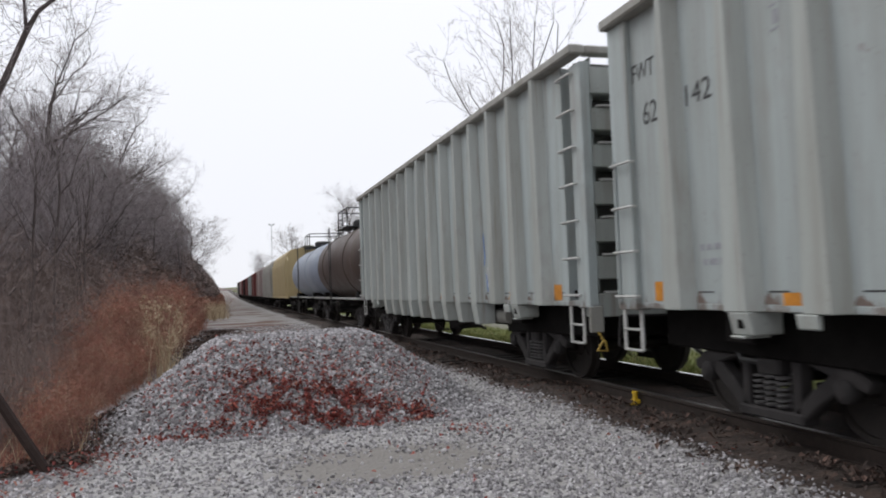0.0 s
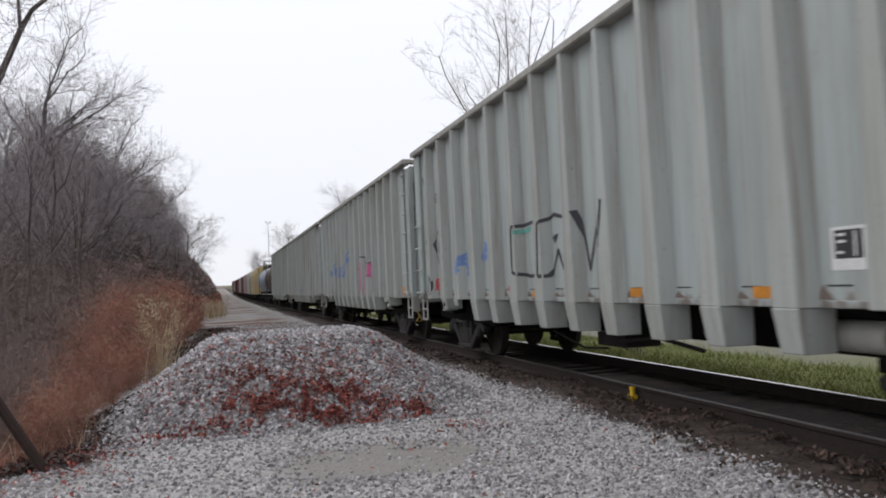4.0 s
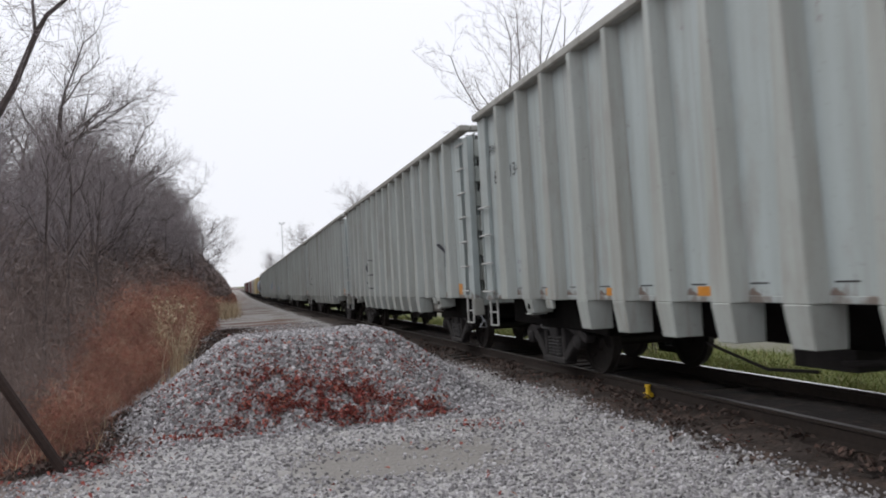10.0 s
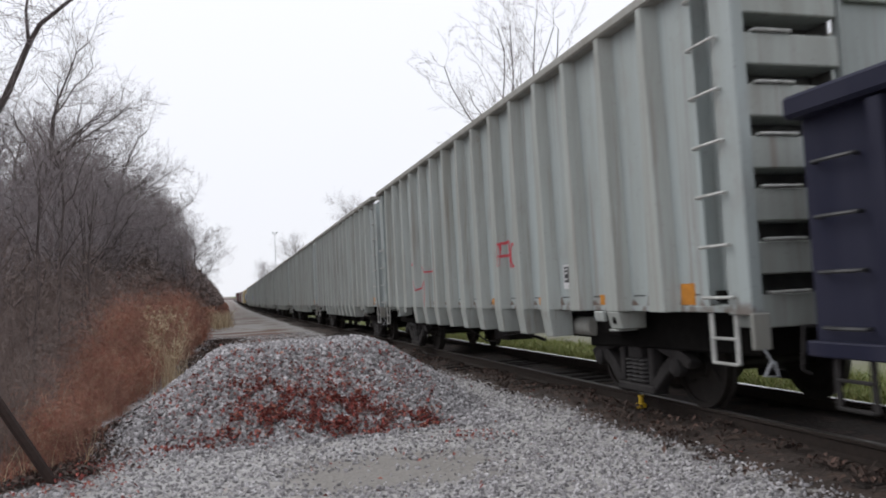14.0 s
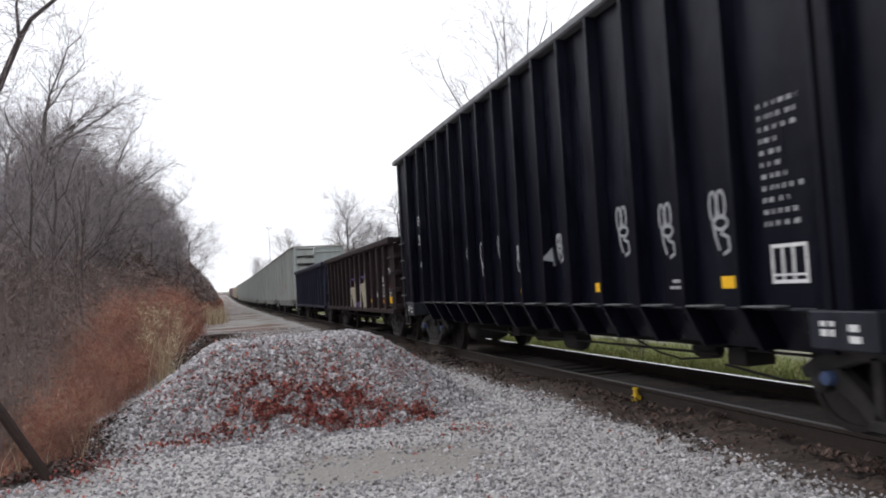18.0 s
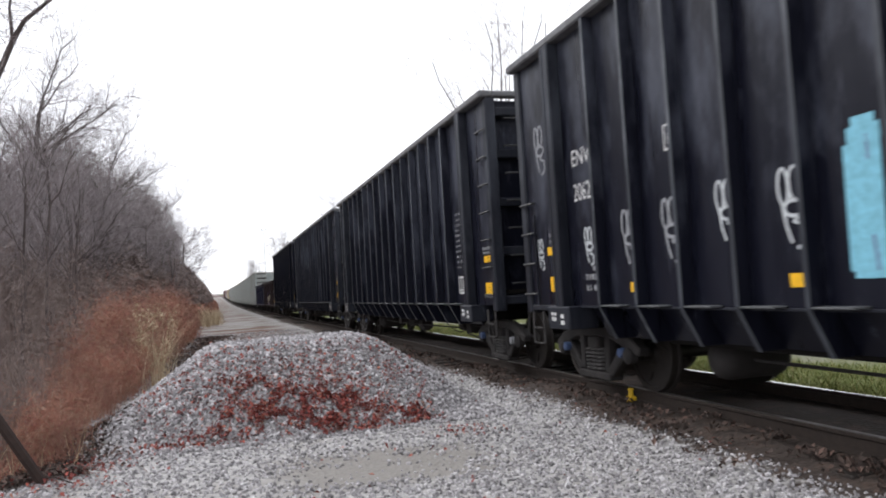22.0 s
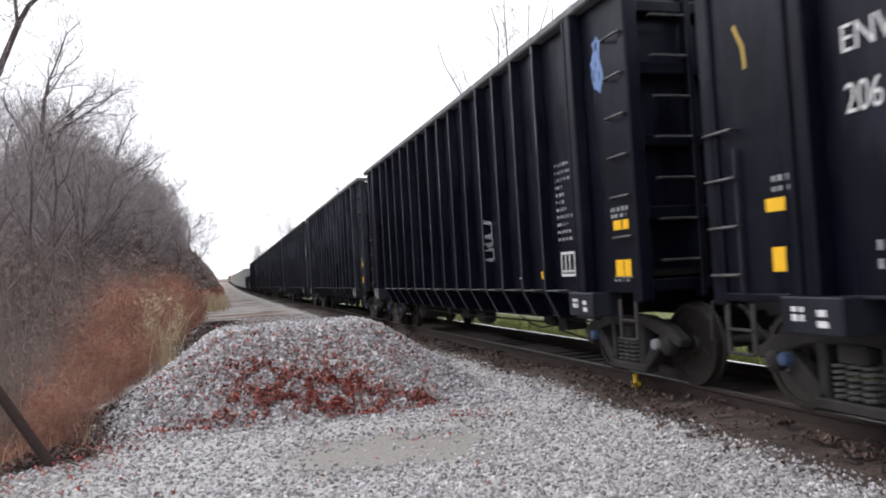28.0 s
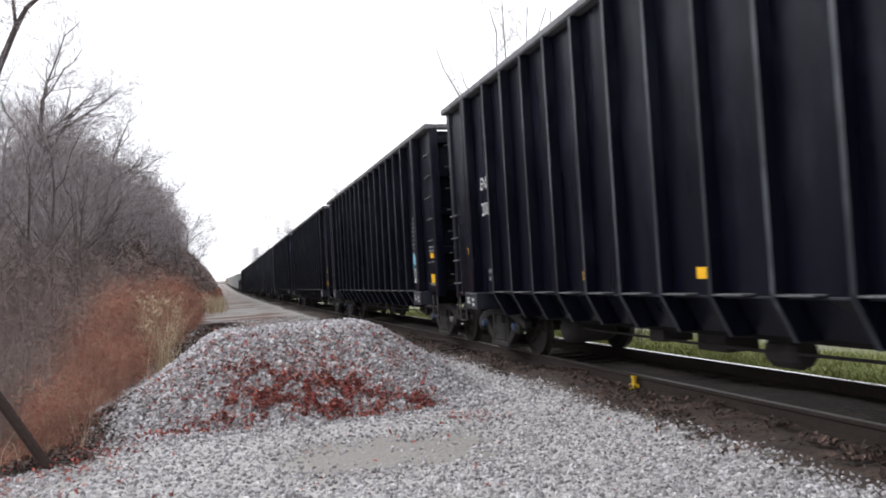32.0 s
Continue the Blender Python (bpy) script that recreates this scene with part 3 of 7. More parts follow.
def letters(text, height, width, mat):
    """Lettering of the built-in font as a flat mesh, scaled to a box; runs towards -y, faces -x."""
    key = (text, height, width, mat.name)
    if key not in LETTERS:
        cu = bpy.data.curves.new("lettering", "FONT")
        cu.body = text
        ob = bpy.data.objects.new("lettering", cu)
        scene.collection.objects.link(ob)
        src = bpy.data.meshes.new_from_object(ob.evaluated_get(bpy.context.evaluated_depsgraph_get()))
        co = np.array([v.co for v in src.vertices])
        lo, hi = co.min(0), co.max(0)
        u, v = (co[:, 0] - lo[0]) / (hi[0] - lo[0]) * width, (co[:, 1] - lo[1]) / (hi[1] - lo[1]) * height
        for p, a, b in zip(src.vertices, u, v):
            p.co = (0, -a, b)
        src.materials.clear()
        src.materials.append(mat)
        bpy.data.objects.remove(ob)
        bpy.data.curves.remove(cu)
        LETTERS[key] = src
    return LETTERS[key]


def plate(w, h, mat, key):
    """A thin rectangular marking, its corner at the origin; runs towards -y."""
    k = ("plate", w, h, key)
    if k not in CACHE:
        CACHE[k] = MB().add([(0, 0, 0), (0, -w, 0), (0, -w, h), (0, 0, h), (0.002, 0, 0), (0.002, -w, 0), (0.002, -w, h), (0.002, 0, h)],
                            [(0, 1, 2, 3), (4, 7, 6, 5), (0, 4, 5, 1), (1, 5, 6, 2), (2, 6, 7, 3), (3, 7, 4, 0)]).mesh("marking", mat)
    return CACHE[k]


def bars(rows, mat, seed, lo=0.05, hi=0.12, gap=0.02):
    """Unreadable stencilling as short bars: rows of (y, z, width, height)."""
    rnd = random.Random(seed)
    mb = MB()
    for y, z, w, h in rows:
        a = y
        while a < y + w - 0.01:
            d = min(rnd.uniform(lo, hi), y + w - a)
            mb.add([(0, -a, z), (0, -a - d, z), (0, -a - d, z + h), (0, -a, z + h)], [(0, 1, 2, 3)])
            a += d + rnd.uniform(gap, gap * 2.5)
    return mb.mesh("stencil_bars", mat)


def ribbon(strokes, width, surf):
    """Sprayed strokes lying on a side: each a list of (distance from the leading end, height)."""
    mb = MB()
    for st in strokes:
        P = []
        for (a, b), (c, d) in zip(st, st[1:]):
            n = max(1, int(math.hypot(c - a, d - b) / 0.03))
            P += [(a + (c - a) * k / n, b + (d - b) * k / n) for k in range(n)]
        P.append(st[-1])
        vs = []
        for i, (a, b) in enumerate(P):
            q, r = P[min(i + 1, len(P) - 1)], P[max(i - 1, 0)]
            dx, dz = q[0] - r[0], q[1] - r[1]
            ln = math.hypot(dx, dz) or 1
            nx, nz = -dz / ln * width / 2, dx / ln * width / 2
            for s in (-1, 1):
                aa, bb = a + s * nx, b + s * nz
                vs.append((surf(aa, bb) - 0.005, -aa, bb))
        mb.add(vs, [(2 * i, 2 * i + 1, 2 * i + 3, 2 * i + 2) for i in range(len(P) - 1)])
    return mb


def curl(cx, cz, rx, rz, a0=0, a1=360, n=14):
    return [(cx + rx * math.cos(radians(a0 + (a1 - a0) * k / n)), cz + rz * math.sin(radians(a0 + (a1 - a0) * k / n))) for k in range(n + 1)]


def scribble(seed, cx, cz, w, h, n=17):
    rnd = random.Random(seed)
    pts = [(cx + rnd.uniform(-w, w) / 2, cz + rnd.uniform(-h, h) / 2) for _ in range(n)]
    out = []
    for a, b, c in zip(pts, pts[1:], pts[2:]):
        p, q = ((a[0] + b[0]) / 2, (a[1] + b[1]) / 2), ((b[0] + c[0]) / 2, (b[1] + c[1]) / 2)
        out += [tuple((1 - t) ** 2 * p[i] + 2 * t * (1 - t) * b[i] + t * t * q[i] for i in (0, 1)) for t in (0, 0.25, 0.5, 0.75)]
    return out


# ---- pale grey waste hopper cars ----
F_LEN, F_PANEL, F_OUT = 15.84, -1.48, -1.63
F_RIBS = [1.21 + 0.951 * k for k in range(15)]


def f_half(z):
    """Half width of a rib's outer face at a height."""
    return 0.045 + 0.10 * (4.26 - z) / 3.16


def f_surf(a, z):
    for r in F_RIBS:
        d = abs(a - r) - f_half(z)
        if d < 0.08:
            return F_OUT if d <= 0 else F_OUT + (F_PANEL - F_OUT) * d / 0.08
    return F_PANEL


def rib_mesh(tooth):
    mb = MB()
    rows = []
    for z in (4.27, 3.2, 2.1, 1.10):
        w = f_half(z)
        rows.append([(F_PANEL + 0.01, w + 0.08, z), (F_OUT, w, z), (F_OUT, -w, z), (F_PANEL + 0.01, -w - 0.08, z)])
    vs = [p for r in rows for p in r]
    fs = [(i * 4 + k, i * 4 + k + 1, i * 4 + k + 5, i * 4 + k + 4) for i in range(3) for k in range(3)] + [(12, 13, 14, 15), (3, 2, 1, 0)]
    fs += [(i * 4 + 3, i * 4, i * 4 + 4, i * 4 + 7) for i in range(3)]
    mb.add(vs, fs)
    if tooth:
        w0, w1 = 0.145, 0.128
        a = [(F_OUT - 0.004, w0, 1.10), (F_OUT - 0.004, -w0, 1.10), (F_OUT + 0.05, -w1, 0.74), (F_OUT + 0.05, w1, 0.74)]
        c = [(F_OUT + 0.32, w0 + 0.05, 1.10), (F_OUT + 0.32, -w0 - 0.05, 1.10), (F_OUT + 0.34, -w1 - 0.03, 0.74), (F_OUT + 0.34, w1 + 0.03, 0.74)]
        mb.add(a + c, [(0, 1, 2, 3), (7, 6, 5, 4), (0, 4, 5, 1), (1, 5, 6, 2), (2, 6, 7, 3), (3, 7, 4, 0)])
    return mb.mesh("side_rib", PAINT_RIB, 0.008)


def grey_hopper():
    car = thing("waste_hopper_car", "pale grey ribbed steel hopper car rolling on the track", "freight car", "pale grey hopper cars of the train")
    half = pose(0, -F_LEN, 0, 0, 0, 180)          # the other side and end, turned about the car's middle
    ribs = {False: rib_mesh(False), True: rib_mesh(True)}
    sheet = MB().box(F_PANEL, F_PANEL + 0.02, -F_LEN + 0.62, -0.20, 1.10, 4.30).mesh("side_sheet", PAINT_GREY)
    sill = MB().prism([(F_PANEL - 0.005, 1.10), (F_PANEL + 0.25, 1.10), (F_PANEL + 0.25, 1.19), (F_PANEL - 0.005, 1.16)], -F_LEN + 0.1, -0.1).mesh("side_sill", PAINT_GREY, 0.006)
    chord = MB().box(F_OUT - 0.006, F_PANEL + 0.06, -F_LEN, 0, 4.265, 4.385).mesh("top_chord", PAINT_CHORD, 0.02)
    echord = MB().box(F_PANEL + 0.065, -F_PANEL - 0.065, -0.17, 0.0, 4.27, 4.38).mesh("end_chord", PAINT_CHORD, 0.02)
    post = MB().prism([(F_PANEL - 0.07, 1.08), (F_PANEL + 0.12, 1.08), (F_PANEL + 0.12, 4.27), (F_PANEL - 0.07, 4.27)], -0.42, -0.04).mesh("corner_post", PAINT_GREY, 0.012)
    cplate = MB().box(F_PANEL - 0.03, F_PANEL + 0.10, -F_LEN - 0.008, -F_LEN + 0.31, 1.08, 4.17).mesh("corner_plate", PAINT_GREY, 0.012)
    cslot = MB().box(F_PANEL + 0.16, F_PANEL + 0.18, -F_LEN + 0.1, -F_LEN + 0.7, 1.1, 4.25).box(F_PANEL + 0.03, F_PANEL + 0.16, -F_LEN + 0.63, -F_LEN + 0.66, 1.1, 4.25).mesh("corner_slot", PAINT_GREY)
    estile = MB().box(-0.30, -0.26, -0.095, -0.03, 1.10, 4.20).mesh("end_stile", PAINT_GREY, 0.008)
    # back of the ladder bay, coloured dark for the shade in there
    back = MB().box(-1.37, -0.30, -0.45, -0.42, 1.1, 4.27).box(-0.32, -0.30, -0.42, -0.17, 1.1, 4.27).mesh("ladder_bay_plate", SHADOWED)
    panel = MB().box(-0.29, 1.36, -0.16, -0.10, 1.08, 4.26).mesh("end_sheet", PAINT_GREY, 0.01)
    beam = MB().box(-0.27, 1.36, -0.098, -0.035, -0.05, 0.05).mesh("end_beam", PAINT_RIB, 0.012)
    beams = MB().box(-1.36, -0.31, -0.415, -0.05, -0.145, 0.145).mesh("ladder_bay_beam", PAINT_RIB, 0.012)
    hood = MB().box(-1.36, -0.31, -0.415, -0.05, 3.78, 4.12).mesh("end_hood", PAINT_RIB, 0.012)
    grab = rung_mesh("f_grab", 0.42, GALV)
    egrab = rung_mesh("f_end_grab", 0.40, GALV)
    step = stirrup_mesh(GALV, "f_step")
    rail = MB().box(-0.02, 0.0, -0.02, 0.02, 1.15, 2.75).mesh("ladder_rail", PAINT_GREY, 0.004)
    slot = MB().box(F_PANEL - 0.003, F_PANEL + 0.004, -0.24, 0.0, 1.262, 1.276).mesh("seam_slot", INK)
    dice, patches = random.Random(77), []
    for _ in range(5):
        h, w = dice.uniform(0.06, 0.13), dice.uniform(0.10, 0.17)
        pts = [(-0.02, 1.165), (w, 1.165), (w * 0.75, 1.165 + h * 0.35), (w * 0.45, 1.165 + h * 0.6), (w * 0.35, 1.165 + h), (0.01, 1.165 + h * 0.8), (-0.015, 1.165 + h * 0.4)]
        patches.append(MB().add([(F_PANEL - 0.004, -p, q) for p, q in pts], [tuple(range(7))]).mesh("rust_patch", RUSTY))
    for turn in (pose(0, 0, 0), half):
        part("side_sheet", sheet, car, at=turn)
        part("side_sill", sill, car, at=turn)
        part("top_chord", chord, car, "dirty grey top chord", turn)
        part("end_chord", echord, car, "dirty grey top chord", turn)
        for a in F_RIBS:
            part("side_rib", ribs[3.6 < a < 12.0], car, at=turn @ pose(0, -a, 0))
        flip = turn @ Matrix.Scale(-1, 4, (1, 0, 0))
        part("corner_post", post, car, at=turn)
        part("corner_plate", cplate, car, at=turn)
        part("corner_slot", cslot, car, "recessed slot behind the ladder", turn)
        part("end_stile", estile, car, at=flip)
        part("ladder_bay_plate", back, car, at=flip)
        part("end_sheet", panel, car, at=flip)
        for z in (1.20, 2.05, 3.05, 4.0):
            part("end_beam", beam, car, at=flip @ pose(0, 0, z))
        part("end_hood", hood, car, at=flip)
        for k in range(6):
            part("ladder_bay_beam", beams, car, at=flip @ pose(0, 0, 1.105 + 0.47 * k))
            part("end_grab_iron", egrab, car, "thin steel grab iron", flip @ pose(-1.05, -0.10, 1.27 + 0.47 * k, 0, 0, -90))
        for k in range(4):                        # short ladder at the leading corner
            part("grab_iron", grab, car, "thin steel grab iron", turn @ pose(F_PANEL - 0.07, -0.30, 1.23 + 0.485 * k))
        part("ladder_rail", rail, car, at=turn @ pose(F_PANEL - 0.075, -0.10, 0))
        for k, a in enumerate(F_RIBS):
            part("seam_slot", slot, car, "thin dark slot low on the sheet", turn @ pose(0, -a - 0.24 - 0.03 * (k % 3), 0))
            part("rust_patch", patches[(3 * k + k // 4) % 5], car, "dark rust stain beside a rib", turn @ pose(0, -a - 0.235, 0))
        for k in range(7):                        # full ladder at the trailing corner
            part("grab_iron", grab, car, "thin steel grab iron", turn @ pose(F_PANEL - 0.01, -F_LEN + 0.42, 1.24 + 0.47 * k))
        for y in (-0.17, -F_LEN + 0.47):
            part("sill_step", step, car, "two-rung steel step", turn @ pose(F_PANEL + 0.03, y, 1.09))
        for a, w, z, h, m in ((0.70, 0.2, 1.18, 0.2, ORANGE), (2.60, 0.2, 1.15, 0.11, ORANGE), (4.47, 0.25, 1.15, 0.10, ORANGE), (6.36, 0.28, 1.15, 0.10, ORANGE), (9.10, 0.25, 1.17, 0.10, ORANGE), (11.14, 0.27, 1.17, 0.10, ORANGE), (13.04, 0.30, 1.17, 0.12, ORANGE), (F_LEN - 1.08, 0.24, 1.17, 0.21, ORANGE)):
            part("reflector", plate(w, h, m, m.name), car, "faded orange reflector", turn @ pose(F_PANEL - 0.004, -a, z))
        # jacking pads with a painted dark hole, and small plates beside them, below the sill
        pad = CACHE.setdefault("f_pad", MB().prism([(F_OUT + 0.05, 0.90), (F_OUT + 0.36, 0.90), (F_OUT + 0.36, 1.10), (F_OUT, 1.10)], -0.135, 0.135, None).box(F_OUT + 0.02, F_OUT + 0.3, -0.05, 0.14, 0.872, 0.897).mesh("jacking_pad", PAINT_RIB, 0.012))
        # no opening: a near-black plate stands in for the shade inside
        hole = CACHE.setdefault("f_hole", MB().box(F_OUT + 0.012, F_OUT + 0.06, -0.045, 0.025, 0.96, 1.045).mesh("pad_hole", UNDER, 0.01))
        lip = CACHE.setdefault("f_lip", MB().prism([(F_OUT + 0.02, 0.98), (F_OUT + 0.06, 0.98), (F_OUT + 0.06, 1.10), (F_OUT - 0.002, 1.10)], -0.115, 0.115).mesh("sill_tab", PAINT_RIB, 0.012))
        for a, b in ((2.20, 3.0), (13.58, 13.24)):
            p = part("jacking_pad", pad, car, at=turn @ pose(0, -a, 0))
            part("pad_hole", hole, p, "dark square plate painted as a hole's shade")
            part("sill_tab", lip, car, at=turn @ pose(0, -b, 0))
        coupler(car, 0.0 if turn is not half else -F_LEN, 1 if turn is not half else -1)
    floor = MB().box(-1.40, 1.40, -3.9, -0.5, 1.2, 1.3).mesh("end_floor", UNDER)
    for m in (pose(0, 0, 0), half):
        part("end_floor", floor, car, "near-black floor plate", m)
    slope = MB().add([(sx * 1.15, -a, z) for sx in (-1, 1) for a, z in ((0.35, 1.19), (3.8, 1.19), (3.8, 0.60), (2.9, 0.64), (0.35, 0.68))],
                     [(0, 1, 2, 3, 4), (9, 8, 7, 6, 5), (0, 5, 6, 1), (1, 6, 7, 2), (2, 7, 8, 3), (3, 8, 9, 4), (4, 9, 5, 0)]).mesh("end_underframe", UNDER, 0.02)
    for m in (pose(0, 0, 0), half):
        part("end_underframe", slope, car, "near-black end underframe", m)
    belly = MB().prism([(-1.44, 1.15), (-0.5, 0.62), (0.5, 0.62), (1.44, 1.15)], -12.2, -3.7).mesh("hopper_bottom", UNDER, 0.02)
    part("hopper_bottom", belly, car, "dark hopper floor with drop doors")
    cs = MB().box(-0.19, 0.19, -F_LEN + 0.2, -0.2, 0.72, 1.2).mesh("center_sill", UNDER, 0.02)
    part("center_sill", cs, car, "near-black steel sill")
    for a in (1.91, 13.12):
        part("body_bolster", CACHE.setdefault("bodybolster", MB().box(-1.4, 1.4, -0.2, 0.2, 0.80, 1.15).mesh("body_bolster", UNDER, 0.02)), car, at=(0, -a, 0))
    res = CACHE.setdefault("reservoir", MB().lathe([(0.10, -0.62), (0.19, -0.55), (0.21, -0.45), (0.21, 0.45), (0.19, 0.55), (0.10, 0.62)], 16, "y").mesh("air_reservoir", GRIME, 0, True))
    part("air_reservoir", res, car, "grimy cylindrical air tank", (-0.75, -F_LEN + 3.3, 0.92))
    pipe = MB().tube([(-1.0, -1.2, 0.98), (-1.15, -1.6, 0.62), (-0.9, -2.2, 0.58), (-0.8, -3.3, 0.9)], 0.03, 6).tube([(-0.6, -0.7, 1.0), (-0.7, -1.2, 0.55), (-0.5, -1.9, 0.7)], 0.03, 6).mesh("brake_pipe", RUBBER, 0, True)
    part("brake_pipe", pipe, car, "looped black brake pipes")
    cyl = MB().lathe([(0.05, -0.36), (0.12, -0.34), (0.13, -0.30), (0.13, 0.30), (0.12, 0.34), (0.05, 0.36)], 16, "y").mesh("brake_cylinder", PAINT_CHORD, 0, True)
    part("brake_cylinder", cyl, car, "pale grey brake cylinder", (-1.15, -11.9, 0.87))
    hang = MB().box(-1.52, -1.33, -F_LEN - 0.02, -F_LEN + 0.02, 0.78, 1.10).mesh("end_bracket", PAINT_CHORD, 0.012)
    part("end_bracket", hang, car, "pale hanging steel bracket")
    loop = MB().tube([(-1.42, -F_LEN, 0.80), (-1.36, -F_LEN - 0.03, 0.68), (-1.45, -F_LEN - 0.04, 0.56), (-1.32, -F_LEN - 0.05, 0.55), (-1.34, -F_LEN - 0.03, 0.68)], 0.014, 6).mesh("release_loop", SPRAY["grey"], 0, True)
    part("release_loop", loop, car, "bent steel release handle")
    rig = MB().box(-0.55, 0.0, -7.3, -6.5, 0.42, 0.62).tube([(-0.7, -5.3, 0.58), (-0.62, -6.2, 0.36), (-0.6, -6.9, 0.40)], 0.02, 6).tube([(-0.6, -7.2, 0.5), (-0.6, -8.2, 0.62), (-0.5, -9.0, 0.5)], 0.03, 6)
    part("brake_rigging", rig.mesh("brake_rigging", GRIME, 0.008), car, "dark rods and levers of the brake")
    trucks(car, (-1.91, -13.12))
    return car


# ---- tall black waste gondolas ----
E_LEN, E_PANEL, E_OUT = 15.174, -1.50, -1.64
E_POSTS = [2.383 + 0.8067 * k for k in range(14)]


def e_surf(a, z):
    for r in E_POSTS:
        if abs(a - r) < 0.03:
            return E_OUT
    return E_PANEL


def black_gondola():
    car = thing("waste_gondola_car", "tall black ribbed steel gondola car rolling on the track", "freight car", "black gondola cars of the train")
    half = pose(0, -E_LEN, 0, 0, 0, 180)
    sheet = MB().box(E_PANEL, E_PANEL + 0.02, -E_LEN + 0.02, -0.02, 1.08, 4.50).mesh("side_sheet", PAINT_BLACK)
    # posts flare a little into the sheet, then run in under the ledge
    pv, ev = [], []
    for z in (4.47, 1.10):
        pv += [(E_PANEL, 0.045, z), (E_OUT, 0.022, z), (E_OUT, -0.022, z), (E_PANEL, -0.03, z)]
    pm = MB().add(pv, [(0, 1, 5, 4), (1, 2, 6, 5), (2, 3, 7, 6), (3, 0, 4, 7), (0, 3, 2, 1), (4, 5, 6, 7)])
    pm.prism([(E_OUT - 0.005, 1.09), (E_OUT + 0.32, 1.09), (E_OUT + 0.475, 0.71), (E_OUT + 0.195, 0.71)], -0.024, 0.024)
    post = pm.mesh("side_post", PAINT_BLACK, 0.008)
    face = MB().box(E_OUT - 0.006, E_OUT - 0.001, -0.026, 0.024, 1.10, 4.46).prism([(E_OUT - 0.012, 1.095), (E_OUT - 0.006, 1.095), (E_OUT + 0.194, 0.705), (E_OUT + 0.188, 0.705)], -0.028, 0.026).mesh("post_edge", PAINT_BLACK_POST)
    heavy = MB().prism([(E_PANEL, 0.82), (E_OUT - 0.02, 0.82), (E_OUT - 0.02, 4.47), (E_PANEL, 4.47)], -0.07, 0.07).prism([(E_PANEL, 0.82), (E_OUT, 0.82), (E_OUT, 4.47), (E_PANEL, 4.47)], 0.13, 0.20).mesh("bolster_post", PAINT_FRAME, 0.015)
    chord = MB().box(E_OUT - 0.004, E_PANEL + 0.08, -E_LEN, 0, 4.465, 4.578).mesh("top_chord", PAINT_LID, 0.022)
    echord = MB().box(E_PANEL + 0.085, -E_PANEL - 0.085, -0.16, 0.0, 4.47, 4.573).mesh("end_chord", PAINT_LID, 0.022)
    ledge = MB().box(E_OUT - 0.012, E_PANEL, -0.44, -0.04, 1.088, 1.106).mesh("sill_ledge", LEDGE, 0.004)
    curb = MB().box(E_PANEL - 0.03, E_PANEL, -E_LEN + 1.55, -1.55, 1.06, 1.085).mesh("sill_edge", PAINT_FRAME, 0.004)
    lower = MB().prism([(E_PANEL + 0.10, 1.085), (E_PANEL + 0.31, 0.695), (E_PANEL + 0.35, 0.695), (E_PANEL + 0.14, 1.085)], -E_LEN + 1.75, -1.75).mesh("tub_side", PAINT_BLACK)
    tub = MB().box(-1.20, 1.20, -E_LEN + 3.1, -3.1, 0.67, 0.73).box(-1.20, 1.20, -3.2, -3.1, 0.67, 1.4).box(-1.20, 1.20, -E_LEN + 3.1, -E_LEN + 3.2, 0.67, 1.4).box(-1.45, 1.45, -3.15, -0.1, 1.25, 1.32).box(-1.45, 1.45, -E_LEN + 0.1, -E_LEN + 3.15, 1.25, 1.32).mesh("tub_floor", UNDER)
    corner = MB().box(E_PANEL - 0.04, E_PANEL + 0.14, -0.20, -0.02, 0.98, 4.47).mesh("corner_post", PAINT_FRAME, 0.02)
    esheet = MB().box(-1.36, 1.36, -0.30, -0.27, 1.08, 4.47).mesh("end_sheet", PAINT_BLACK)
    ebeam = MB().box(-1.36, 1.36, -0.27, -0.10, -0.07, 0.07).mesh("end_beam", PAINT_FRAME, 0.015)
    estile = MB().box(-0.74, -0.66, -0.20, -0.06, 1.0, 4.46).mesh("end_stile", PAINT_FRAME, 0.012)
    pad = MB().box(E_OUT - 0.06, E_PANEL + 0.2, -0.32, 0.30, 0.80, 1.082).mesh("bolster_end", PAINT_FRAME, 0.012)
    marks = bars([(-0.18, 0.90, 0.13, 0.05), (-0.18, 0.97, 0.13, 0.04), (0.08, 0.86, 0.12, 0.05), (0.08, 0.94, 0.12, 0.05)], WHITE, 4)
    sill = MB().box(E_PANEL - 0.03, E_PANEL + 0.2, -1.0, -0.05, 1.02, 1.09).mesh("end_sill", PAINT_FRAME, 0.01)
    grab = rung_mesh("e_grab", 0.38, DARKIRON)
    egrab = rung_mesh("e_end_grab", 0.44, DARKIRON)
    lrail = MB().box(-0.03, 0.0, -0.015, 0.015, 1.1, 2.35).mesh("ladder_rail", PAINT_FRAME)
    for turn in (pose(0, 0, 0), half):
        lead = turn is not half
        part("side_sheet", sheet, car, at=turn)
        part("top_chord", chord, car, "scuffed grey top rail", turn)
        part("end_chord", echord, car, "scuffed grey top rail", turn)
        part("sill_edge", curb, car, at=turn)
        part("tub_side", lower, car, at=turn)
        for a in E_POSTS:
            part("side_post", post, car, at=turn @ pose(0, -a, 0))
            part("post_edge", face, car, "rubbed pale edge", turn @ pose(0, -a, 0))
            part("sill_ledge", ledge, car, "thin scuffed ledge", turn @ pose(0, -a, 0))
